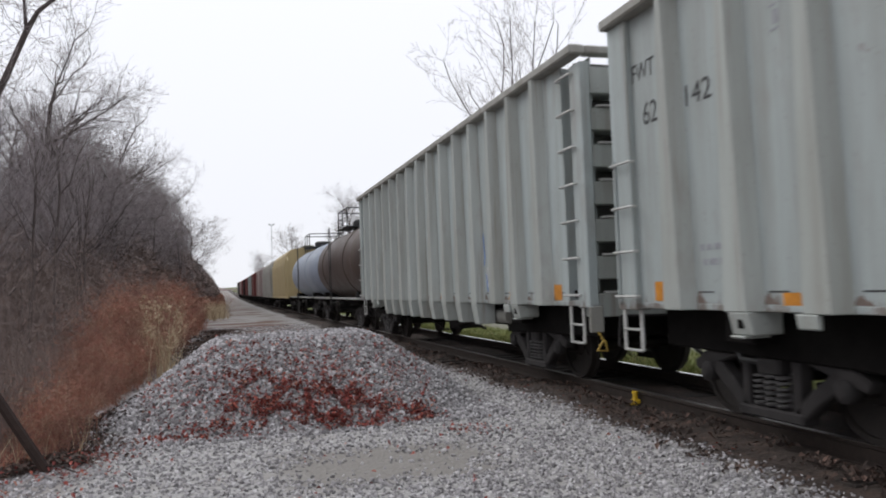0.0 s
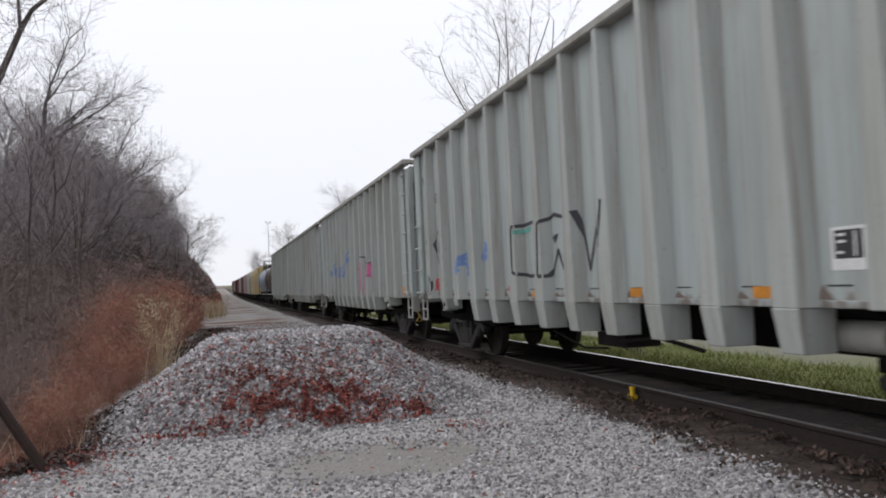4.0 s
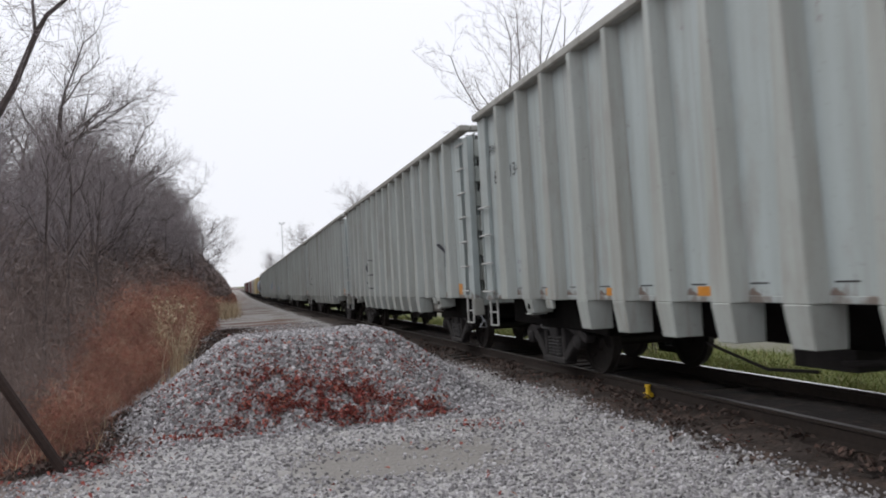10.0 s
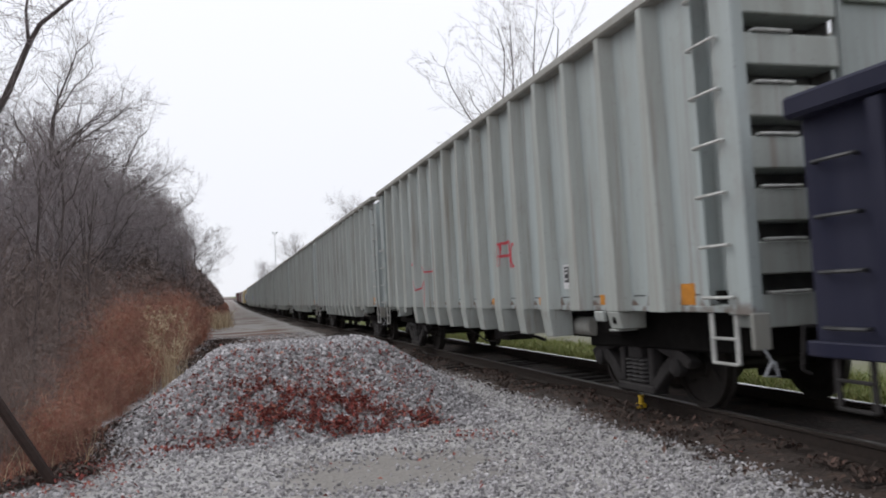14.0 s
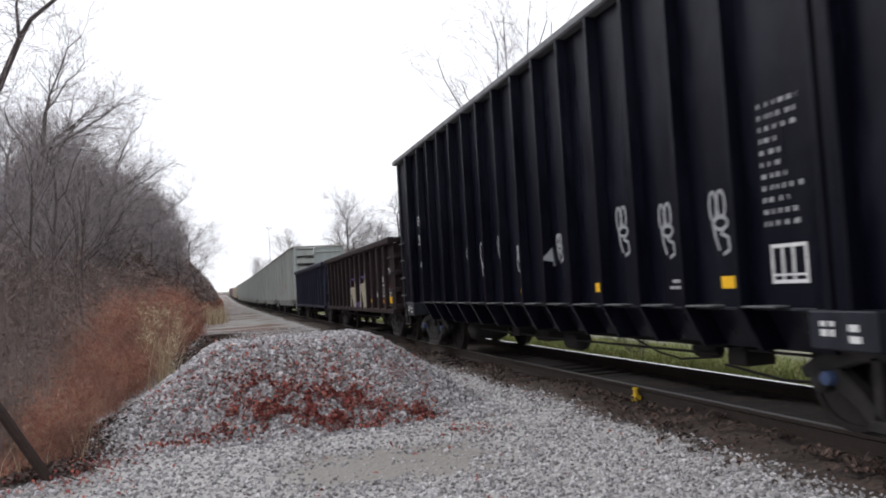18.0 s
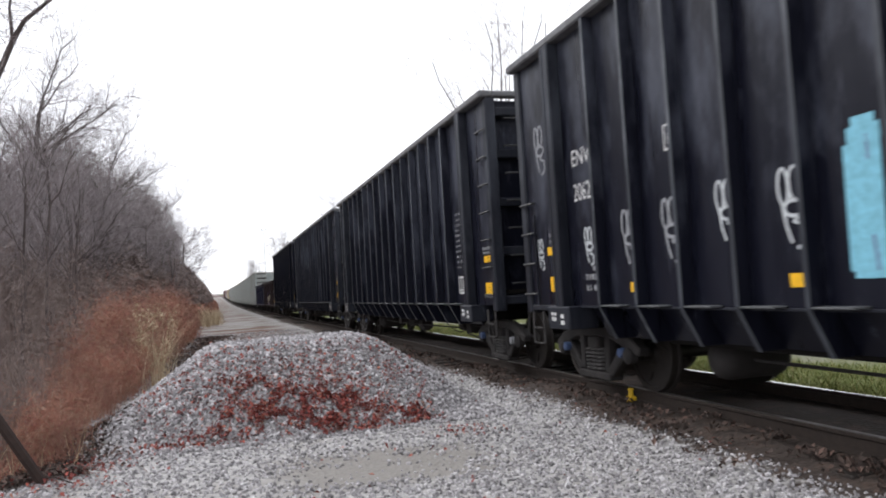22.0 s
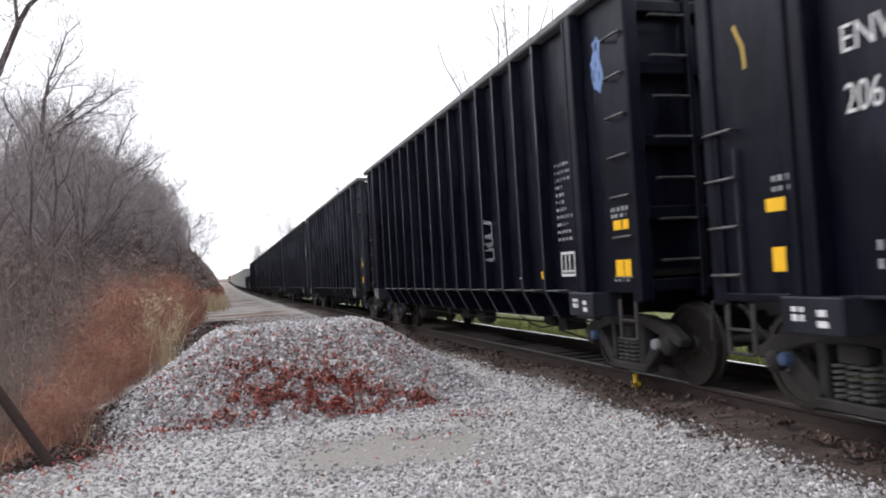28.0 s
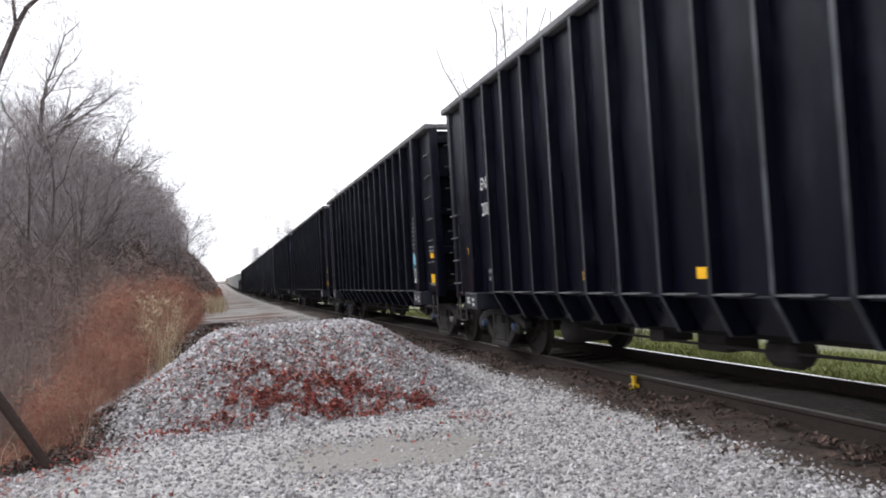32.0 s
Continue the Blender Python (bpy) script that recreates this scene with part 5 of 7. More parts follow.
low_bars = bars([(11.70, 1.315, 0.19, 0.035), (11.64, 1.255, 0.25, 0.03)], STENCIL, 21, 0.06, 0.14, 0.004)
for k, car in enumerate(BLACK):
    tagged(part("stencil_bars", low_bars, car, "two short white stencilled lines", pose(E_PANEL - 0.005, 0, 0)), kind="stuff")
    if k in (2, 5, 7):
        lab = part("data_label", plate(0.15, 0.17, WHITE, "small"), car, "small white paper label", pose(E_PANEL - 0.004, -10.93, 1.30))
        part("label_line", plate(0.15, 0.012, DECAL_BLACK, "line"), lab, "dark rule across the label", pose(-0.003, 0, 0.075))
        part("label_tab", plate(0.14, 0.055, STENCIL, "tab"), lab, "pale tab above the label", pose(0, -0.005, 0.20))


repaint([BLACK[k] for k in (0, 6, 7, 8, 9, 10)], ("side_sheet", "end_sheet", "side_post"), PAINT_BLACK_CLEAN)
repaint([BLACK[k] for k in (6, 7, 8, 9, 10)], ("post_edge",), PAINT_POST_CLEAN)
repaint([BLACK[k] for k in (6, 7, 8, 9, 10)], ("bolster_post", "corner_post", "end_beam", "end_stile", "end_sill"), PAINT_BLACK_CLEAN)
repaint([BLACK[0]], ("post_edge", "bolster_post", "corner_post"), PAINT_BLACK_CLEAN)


# pale grey cars
B, C0, C1, C2, C3, C4, C5, C6, C7, C8 = GREY
repaint((B, C1), ("release_loop",), SPRAY["gold"])
tag(B, "blue", 0.05, f_surf, [(11.9, 2.3), (11.95, 1.9), (11.9, 1.75)], [(12.0, 1.6), (12.05, 1.3)])
tag(C0, "blue", 0.10, f_surf, [(7.95, 1.32), (8.25, 1.34)])
tag(C0, "black", 0.02, f_surf, [(11.3, 2.3), (11.4, 2.0), (11.5, 1.3)], [(10.7, 3.9), (10.75, 3.4)])
tag(C1, "blue", 0.024, f_surf, [(9.3, 4.1), (9.4, 3.8), (9.3, 3.4)], [(8.05, 3.3), (8.35, 3.0), (8.2, 2.75)], [(8.1, 2.6), (8.4, 2.7)], scribble(2, 7.0, 2.4, 0.4, 0.7), scribble(3, 5.15, 2.0, 0.35, 0.6), scribble(4, 6.1, 2.0, 0.4, 0.6), scribble(5, 4.2, 2.1, 0.35, 0.8), scribble(6, 3.2, 2.0, 0.35, 0.7))
for a, b in ((9.10, 9.55), (9.62, 9.82), (10.78, 11.2)):
    tag(C1, "pink", 0.16, f_surf, *[[(a + 0.04, z), (b, z)] for z in ((1.95, 2.08) if a < 9.2 else (1.38, 1.52, 1.66, 1.8, 1.95, 2.1) if a < 10 else (1.78, 1.9, 2.02))])
tag(C1, "pale_pink", 0.18, f_surf, *[[(9.95, z), (10.6, z - 0.03)] for z in (1.25, 1.4, 1.55, 1.7, 1.85, 2.0, 2.15)], *[[(11.25, z), (11.6, z)] for z in (1.3, 1.45, 1.6, 1.75, 1.9, 2.05)])
tag(C1, "black", 0.045, f_surf, [(9.65, 2.35), (9.4, 2.24), (9.0, 1.99), (9.5, 1.63), (9.58, 1.3)], [(9.65, 2.35), (10.3, 2.3), (10.7, 2.2)], [(10.72, 2.3), (10.7, 1.74), (11.17, 1.71), (11.22, 2.09), (10.7, 2.12)], [(11.1, 2.2), (11.15, 2.4), (11.6, 2.25)], curl(10.35, 1.75, 0.16, 0.16, 120, -120), curl(10.3, 1.42, 0.15, 0.15, 120, -120), curl(11.3, 1.75, 0.14, 0.14, 120, -120), curl(11.6, 1.85, 0.12, 0.18, 90, -90), curl(11.6, 1.45, 0.14, 0.2, 90, -90))
tag(C1, "black", 0.04, f_surf, [(12.96, 2.28), (13.0, 2.36), (13.08, 2.3), (12.98, 1.98), (13.14, 1.98)], curl(13.28, 2.2, 0.09, 0.17), [(12.88, 1.85), (13.0, 1.75)], [(13.04, 1.9), (13.06, 1.56)], [(13.16, 1.9), (13.36, 1.94), (13.22, 1.56)], [(12.95, 1.5), (13.4, 1.54)], [(12.0, 2.28), (12.07, 2.1), (12.14, 2.25), (12.2, 2.1), (12.28, 2.3)], [(12.0, 2.0), (12.38, 2.02)], curl(12.18, 1.84, 0.13, 0.13, 0, 540, 24))
tag(C2, "black", 0.05, f_surf, [(5.97, 2.2), (5.96, 1.53), (6.3, 1.46), (6.6, 1.47), (6.78, 1.6), (6.6, 1.85), (6.8, 2.05), (6.6, 2.25), (5.97, 2.2)], [(6.9, 1.45), (6.95, 2.16), (7.2, 2.28), (7.55, 2.2), (7.7, 1.5), (7.5, 1.42), (7.3, 1.8), (7.1, 1.45), (6.9, 1.45)], [(7.15, 1.95), (7.3, 2.0), (7.2, 1.9)], [(8.0, 2.25), (8.2, 1.5), (8.4, 2.0), (8.6, 1.5), (8.8, 2.3)])
tag(C2, "green", 0.06, f_surf, [(6.05, 2.12), (6.4, 2.15)])
tag(C2, "red", 0.035, f_surf, scribble(11, 5.57, 1.28, 0.36, 0.2, 14))
tag(C2, "black", 0.035, f_surf, scribble(14, 3.7, 1.6, 0.4, 0.3))
tag(C2, "blue", 0.05, f_surf, scribble(15, 3.2, 1.75, 0.5, 0.5), scribble(16, 4.4, 1.9, 0.3, 0.4))
tag(C3, "black", 0.05, f_surf, [(14.35, 2.32), (14.30, 2.1), (14.33, 1.82)], [(6.62, 2.08), (6.66, 1.95)])
tag(C3, "grey", 0.05, f_surf, [(11.3, 2.0), (11.6, 2.02)], [(11.3, 1.85), (11.6, 1.86)])
tag(C4, "black", 0.034, f_surf, [(2.37, 2.1), (1.95, 1.72), (2.7, 1.75)], [(2.7, 1.85), (2.95, 1.88)], [(3.1, 1.5), (3.2, 1.75), (3.5, 1.7)], [(5.31, 1.6), (5.31, 1.78), (5.7, 1.9)], [(5.52, 1.95), (5.62, 1.3)], curl(6.45, 1.92, 0.1, 0.12), [(6.35, 1.45), (6.4, 1.3), (6.55, 1.32), (6.55, 1.5)], [(7.1, 1.3), (7.15, 2.0), (7.35, 1.4), (7.4, 2.0)], [(8.6, 1.95), (8.3, 1.9), (8.3, 1.35), (8.55, 1.35), (8.55, 1.6), (8.42, 1.6)])
tag(C4, "grey", 0.04, f_surf, [(4.39, 4.0), (4.42, 3.0), (4.5, 2.2), (4.55, 1.3)], [(5.55, 4.0), (5.58, 3.2)])
tag(C4, "white", 0.10, f_surf, scribble(32, 10.3, 1.7, 0.4, 0.6, 16))
tag(C4, "purple", 0.022, f_surf, scribble(30, 10.3, 1.75, 0.45, 0.7, 34), scribble(31, 9.4, 1.7, 0.3, 0.4, 24))
tag(C4, "cyan", 0.03, f_surf, scribble(36, 10.3, 1.45, 0.45, 0.25, 16), scribble(37, 9.45, 1.5, 0.3, 0.2, 12))
tag(C5, "black", 0.035, f_surf, [(4.55, 1.42), (4.45, 2.2), (4.6, 2.3), (4.75, 2.1), (4.88, 2.31), (5.26, 2.24), (5.3, 2.05), (5.54, 2.0), (5.4, 1.8), (4.88, 1.79)], [(5.3, 1.8), (5.5, 1.55), (5.3, 1.35), (4.9, 1.4), (4.75, 1.55)], curl(4.68, 1.75, 0.12, 0.2))
tag(C5, "cyan", 0.05, f_surf, scribble(33, 7.3, 1.95, 0.3, 0.5, 12), [(7.25, 1.42), (7.42, 1.4), (7.42, 1.27)], scribble(34, 9.3, 2.1, 0.4, 0.6, 12))
tag(C5, "black", 0.04, f_surf, [(13.7, 2.25), (13.8, 2.05), (13.9, 2.2)], [(13.85, 2.1), (13.8, 1.75)], [(13.9, 1.8), (14.0, 2.15), (14.08, 1.8)], [(13.9, 1.95), (14.1, 1.98)])
tag(C6, "grey", 0.06, f_surf, [(12.3, 2.8), (12.35, 2.5)], [(9.2, 1.8), (9.25, 1.65)])
tag(C7, "black", 0.03, f_surf, curl(0.74, 2.28, 0.14, 0.32), scribble(40, 0.74, 2.3, 0.22, 0.5, 14), scribble(41, 0.76, 1.9, 0.34, 0.18, 14))
tag(C7, "purple", 0.03, f_surf, curl(1.59, 2.22, 0.09, 0.09, 0, 400), [(1.37, 2.0), (1.51, 2.08), (1.78, 2.05), (1.73, 1.9), (1.83, 1.85)], [(1.37, 2.0), (1.53, 1.92), (1.68, 2.0), (1.63, 1.85), (1.43, 1.87), (1.39, 1.7)])
tag(C7, "red", 0.045, f_surf, scribble(44, 9.5, 1.5, 0.12, 0.3))
tag(C8, "red", 0.035, f_surf, [(3.57, 2.29), (3.84, 2.05), (4.11, 2.13)], [(3.8, 1.85), (3.6, 1.8), (3.52, 1.4), (3.56, 1.18)], [(4.52, 1.75), (4.52, 1.95), (4.73, 2.16), (5.1, 1.89), (5.35, 1.9), (5.71, 2.25), (5.73, 1.66), (5.46, 1.63), (5.6, 1.4), (5.66, 1.17)], [(4.5, 1.7), (4.7, 1.75), (4.8, 1.5), (5.1, 1.7), (5.0, 1.12)], [(4.0, 1.75), (4.2, 1.5), (4.5, 1.7)], scribble(45, 2.7, 1.75, 0.25, 0.6, 16))
tag(C8, "red", 0.045, f_surf, [(9.88, 1.78), (9.9, 2.15), (10.05, 2.18), (10.08, 1.76)], [(9.88, 1.95), (10.06, 1.96)], curl(10.2, 1.95, 0.09, 0.18, 40, 350), [(10.48, 2.1), (10.34, 2.08), (10.34, 1.75), (10.46, 1.74)], [(10.34, 1.92), (10.44, 1.93)])

tag(C2, "black", 0.035, f_surf, [(a - 0.30, b) for a, b in [(2.02, 1.35), (1.97, 1.53), (1.89, 1.75), (1.73, 2), (1.68, 2.22), (1.73, 2.42), (1.83, 2.49), (1.97, 2.46), (2.05, 2.35), (2.05, 2.17), (1.99, 2.01), (1.89, 1.99), (1.82, 2.09), (1.82, 2.22), (1.89, 2.28), (1.95, 2.22), (1.95, 2.12), (1.89, 2.1)]])
tag(C2, "black", 0.025, f_surf, [(0.69, 2.5), (0.69, 2.72), (0.75, 2.84), (0.81, 2.76), (0.76, 2.63), (0.7, 2.6)], [(0.8, 2.44), (0.84, 2.61), (0.92, 2.68), (0.97, 2.59), (0.88, 2.55), (0.98, 2.45)], [(1.01, 2.53), (1.13, 2.51)], [(0.84, 2.38), (0.72, 2.37), (0.81, 2.27), (0.7, 2.23)], [(0.9, 2.2), (0.92, 2.39), (0.98, 2.45), (1.05, 2.4), (1, 2.17)], [(1.03, 2.16), (1.09, 2.32), (1.14, 2.35), (1.11, 2.23), (1.16, 2.33)], [(1.14, 2.1), (1.04, 1.97)], [(1.19, 1.23), (1.18, 1.38), (1.22, 1.53), (1.27, 1.57), (1.27, 1.44), (1.31, 1.54), (1.32, 1.41), (1.36, 1.47), (1.36, 1.31), (1.31, 1.2), (1.2, 1.18)])
tag(C2, "red", 0.025, f_surf, *[[(a - 0.28, b) for a, b in st] for st in ([(1.69, 1.49), (1.69, 1.3), (1.77, 1.5), (1.77, 1.3), (1.84, 1.48), (1.88, 1.3), (1.93, 1.49), (1.93, 1.3), (2, 1.47), (2.04, 1.3), (2.1, 1.44)], [(1.68, 1.5), (2.12, 1.49)], [(1.67, 1.29), (2.11, 1.3)])])
tag(C2, "green", 0.07, f_surf, [(0.65, 1.8), (0.82, 1.88), (1.02, 1.89), (0.92, 1.82), (0.76, 1.78)], [(0.85, 1.63), (0.94, 1.49), (1.14, 1.58), (1.06, 1.45), (0.88, 1.42), (0.84, 1.56)])
tag(C2, "purple", 0.045, f_surf, [(0.95, 1.33), (1.06, 1.22), (1.12, 1.33), (0.98, 1.2)])
tag(C1, "purple", 0.035, f_surf, [(13.87, 2.21), (13.95, 1.8)], [(13.8, 2.11), (14.06, 2), (13.83, 1.86), (14.06, 1.79)], [(13.99, 1.69), (14, 1.48)])
tag(C7, "black", 0.03, f_surf, [(10.13, 2.28), (10.4, 2.28), (10.37, 2.1), (10.28, 2.13)], [(10.18, 2.03), (10.17, 1.84), (10.32, 1.93), (10.41, 1.86)], [(10.29, 2), (10.42, 1.98)], [(11.05, 1.55), (11.17, 1.83), (11.28, 1.73)], [(11.13, 1.68), (11.34, 1.69)], [(11.22, 1.68), (11.21, 1.43)], [(11.33, 1.65), (11.37, 1.44)], [(11.19, 1.56), (11.38, 1.54)], [(11.93, 1.52), (11.92, 1.35), (11.88, 1.24)], [(11.91, 1.24), (12.05, 1.38), (12.05, 1.25)], [(12.1, 1.25), (12.14, 1.36), (12.23, 1.36), (12.22, 1.18), (12.32, 1.37), (12.32, 1.17)], [(11.95, 1.18), (12.32, 1.15)], [(9.38, 2.02), (9.18, 1.97), (9.14, 1.9)], [(9.3, 1.76), (9.34, 1.69)], [(9.07, 1.53), (9.32, 1.57), (9.36, 1.48)])
tag(C7, "black", 0.04, f_surf, [(12.93, 1.95), (12.85, 1.88), (12.86, 1.78), (12.93, 1.79)], [(13.02, 1.95), (12.94, 1.87)], [(12.87, 1.68), (12.84, 1.63), (12.95, 1.61)], [(12.9, 1.8), (13.04, 1.8)], [(12.96, 1.73), (13.03, 1.7)])
tag(C7, "red", 0.028, f_surf, [(10.01, 1.65), (10.07, 1.49), (10.19, 1.53)], [(10.31, 1.85), (10.29, 1.57), (10.43, 1.73), (10.35, 1.57)], [(10.05, 1.36), (10.22, 1.4), (10.33, 1.36), (10.24, 1.25), (10.08, 1.3)], [(10.23, 1.53), (10.26, 1.4)], [(10.38, 1.44), (10.37, 1.25)], [(6.21, 1.71), (6.4, 1.64), (6.18, 1.55), (6.36, 1.39)])
tag(C5, "black", 0.033, f_surf, [(4.27, 1.86), (4.22, 2.05), (4.26, 2.26), (4.34, 2.31), (4.41, 2.25), (4.44, 2.08), (4.5, 2.23), (4.58, 2.28), (4.62, 2.21)], [(4.6, 1.97), (4.48, 1.97), (4.36, 1.88), (4.33, 1.7), (4.4, 1.61), (4.58, 1.64)], [(4.24, 1.57), (4.32, 1.42), (4.41, 1.52), (4.49, 1.57), (4.57, 1.54)])
tag(C5, "black", 0.022, f_surf, [(2.43, 1.81), (2.51, 1.59)], [(2.53, 1.8), (2.4, 1.63)], [(2.59, 1.74), (2.69, 1.77), (2.64, 1.62), (2.56, 1.66), (2.59, 1.74)], [(2.67, 1.87), (2.82, 1.8), (2.69, 1.73)], [(2.64, 1.56), (2.79, 1.53)], [(2.75, 1.73), (2.76, 1.5)], [(2.45, 1.43), (2.66, 1.4)])

# black cars
E0, E1, E2, E3, E4, E5, E6, E7, E8, E9, E10 = BLACK


def bubble(cx, cz, s):
    return [curl(cx - 0.07 * s, cz + 0.17 * s, 0.055 * s, 0.14 * s, 0, 380), curl(cx + 0.05 * s, cz + 0.18 * s, 0.06 * s, 0.13 * s, 0, 380),
            curl(cx + 0.03 * s, cz + 0.0 * s, 0.10 * s, 0.06 * s, 0, 380), [(cx - 0.09 * s, cz + 0.05 * s), (cx - 0.06 * s, cz - 0.13 * s), (cx - 0.01 * s, cz - 0.26 * s)],
            [(cx + 0.12 * s, cz - 0.02 * s), (cx + 0.02 * s, cz - 0.10 * s), (cx + 0.13 * s, cz - 0.14 * s), (cx + 0.14 * s, cz - 0.26 * s), (cx + 0.04 * s, cz - 0.30 * s)]]


tag(E0, "white", 0.02, e_surf, scribble(60, 1.93, 1.92, 0.42, 0.2, 26))
tag(E0, "grey", 0.035, e_surf, *bubble(4.45, 1.95, 0.9), *bubble(9.10, 1.83, 0.6), *bubble(11.64, 1.84, 0.9), *bubble(12.49, 1.84, 0.95))
tag(E0, "grey", 0.035, e_surf, *bubble(2.91, 1.77, 1.1), *bubble(3.71, 1.85, 1.1), *bubble(10.77, 1.91, 0.9), *bubble(5.28, 1.8, 1.1), *bubble(6.05, 1.75, 1.2), *bubble(6.95, 1.8, 1.3), scribble(50, 7.7, 1.75, 0.4, 0.6), [(8.8, 2.1), (8.9, 1.6)])
tag(E2, "cyan", 0.035, e_surf, [(5.25, 2.2), (5.22, 1.7), (5.38, 1.7)], scribble(51, 6.1, 1.85, 0.35, 0.5), [(6.8, 2.0), (7.1, 2.05), (6.95, 1.85), (7.2, 1.75), (6.9, 1.6)], [(8.6, 2.4), (8.7, 2.0), (8.62, 1.7), (8.75, 1.4)])
tag(E3, "cyan", 0.17, e_surf, [(6.05, 2.3), (6.02, 1.3)], [(6.15, 2.3), (6.14, 1.3)], [(6.85, 2.36), (6.84, 1.33)], [(6.95, 2.36), (6.94, 1.33)])
tag(E3, "white", 0.09, e_surf, [(8.36, 1.2), (8.30, 2.3), (8.5, 2.46), (8.66, 2.44), (8.7, 1.2), (8.36, 1.2)], [(9.10, 1.2), (9.05, 2.35), (9.25, 2.52), (9.46, 2.48), (9.50, 1.2), (9.10, 1.2)])
tag(E3, "red", 0.15, e_surf, [(8.45, 1.35), (8.44, 2.28)], [(8.58, 1.35), (8.58, 2.30)], [(9.20, 1.35), (9.18, 2.32)], [(9.32, 1.35), (9.31, 2.38)], [(9.40, 1.35), (9.40, 2.36)])
tag(E3, "white", 0.03, e_surf, [(8.55, 2.2), (8.55, 1.95)], [(9.3, 2.2), (9.3, 1.95)], [(9.3, 1.7), (9.3, 1.4)], *bubble(7.7, 1.95, 0.9), *bubble(10.1, 2.0, 1.0), *bubble(4.56, 1.92, 0.95), *bubble(5.36, 1.87, 1.05), *bubble(1.96, 1.80, 0.75), *bubble(0.54, 1.78, 0.7), [(10.75, 2.5), (10.95, 2.5)], [(10.85, 2.5), (10.85, 2.25)], [(10.75, 2.25), (10.95, 2.25)], [(11.15, 2.5), (11.4, 2.5), (11.15, 2.25), (11.4, 2.25)], [(10.75, 2.0), (10.98, 2.0)], [(10.87, 2.0), (10.87, 1.7)], [(11.1, 1.7), (11.12, 2.0), (11.22, 1.8), (11.32, 2.0), (11.34, 1.7)], *bubble(12.45, 1.8, 0.8), *bubble(14.48, 3.25, 0.72), *bubble(14.55, 2.74, 0.72), *bubble(14.55, 1.63, 0.55))
tag(E3, "grey", 0.035, e_surf, *bubble(0.69, 3.2, 1.1), *bubble(2.9, 1.82, 1.05), *bubble(3.70, 1.84, 1.05))
tag(E3, "cyan", 0.12, e_surf, [(5.97, 2.25), (5.96, 1.35)], [(5.95, 2.31), (6.24, 2.31)], [(6.0, 2.38), (6.2, 2.38)], [(6.78, 2.38), (7.02, 2.38)], [(6.82, 2.45), (6.98, 2.45)])
tag(E3, "purple", 0.03, e_surf, [(6.12, 2.3), (6.12, 2.12)], [(6.12, 1.6), (6.14, 1.35)], [(6.9, 2.3), (6.9, 2.1)])
tag(E4, "white", 0.06, e_surf, scribble(53, 14.5, 3.0, 0.3, 0.9, 12))
tag(E6, "grey", 0.05, e_surf, *bubble(10.4, 1.9, 1.1), *bubble(11.9, 2.0, 1.2), scribble(54, 9.4, 1.8, 0.3, 0.5))
tag(E7, "purple", 0.04, e_surf, scribble(55, 14.3, 3.4, 0.3, 0.8, 16))
tag(E6, "blue", 0.04, e_surf, scribble(56, 14.46, 3.75, 0.34, 0.8, 26))
tag(E8, "cyan", 0.05, e_surf, scribble(57, 13.22, 1.78, 0.28, 0.42, 22), [(13.12, 1.95), (13.10, 1.6)], [(13.3, 1.95), (13.33, 1.6)])
tag(E1, "gold", 0.04, e_surf, [(0.42, 2.6), (0.5, 1.9)])
tag(E7, "gold", 0.04, e_surf, [(0.5, 3.4), (0.6, 3.2), (0.62, 3.0)])


# low gondolas
def g_surf(a, z):
    k = (a - 0.85) / 0.933
    return -1.60 if abs(k - round(k)) * 0.933 < 0.07 and -0.2 < k < 12.2 else -1.47


for a, b, w in ((6.35, 7.2, 0.1), (7.45, 8.1, 0.1), (8.2, 8.85, 0.1)):
    tag(brown, "cream", 0.2, g_surf, [(a + 0.15, 0.9), (a + 0.3, 1.75)], [(a + 0.35, 0.9), (a + 0.42, 1.95)], [(b - 0.12, 0.9), (b - 0.12, 1.9)])
    tag(brown, "purple", 0.05, g_surf, [(a, 0.88), (a + 0.1, 1.7), (a + 0.35, 2.1), (b, 2.0), (b + 0.02, 0.88)])
for a, w, z, h, m, nm in ((12.1, 0.33, 1.05, 0.17, YELLOW, "yellow"), (9.47, 0.32, 1.06, 0.11, YELLOW, "yellow"), (7.0, 0.2, 1.08, 0.1, YELLOW, "yellow"), (4.1, 0.2, 1.08, 0.1, YELLOW, "yellow"), (12.0, 0.14, 1.42, 0.13, SPRAY["red"], "red"), (11.23, 0.15, 1.04, 0.1, ORANGE, "orange")):
    part("reflector", plate(w, h, m, m.name), brown, f"{nm} reflector", pose(-1.476, -a, z))
fr = MB()
for y, z, w, h in ((11.2, 1.23, 0.03, 0.33), (11.55, 1.23, 0.03, 0.33), (11.23, 1.23, 0.32, 0.03), (11.23, 1.53, 0.32, 0.03), (11.38, 1.3, 0.02, 0.2), (10.35, 1.22, 0.34, 0.02), (10.35, 1.32, 0.34, 0.02), (11.24, 1.65, 0.36, 0.02), (11.24, 1.76, 0.36, 0.02)):
    fr.add([(0, -y, z), (0, -y - w, z), (0, -y - w, z + h), (0, -y, z + h)], [(0, 1, 2, 3)])
part("stencil_frame", fr.mesh("stencil_frame", WHITE), brown, "white outlined boxes", pose(-1.476, 0, 0))
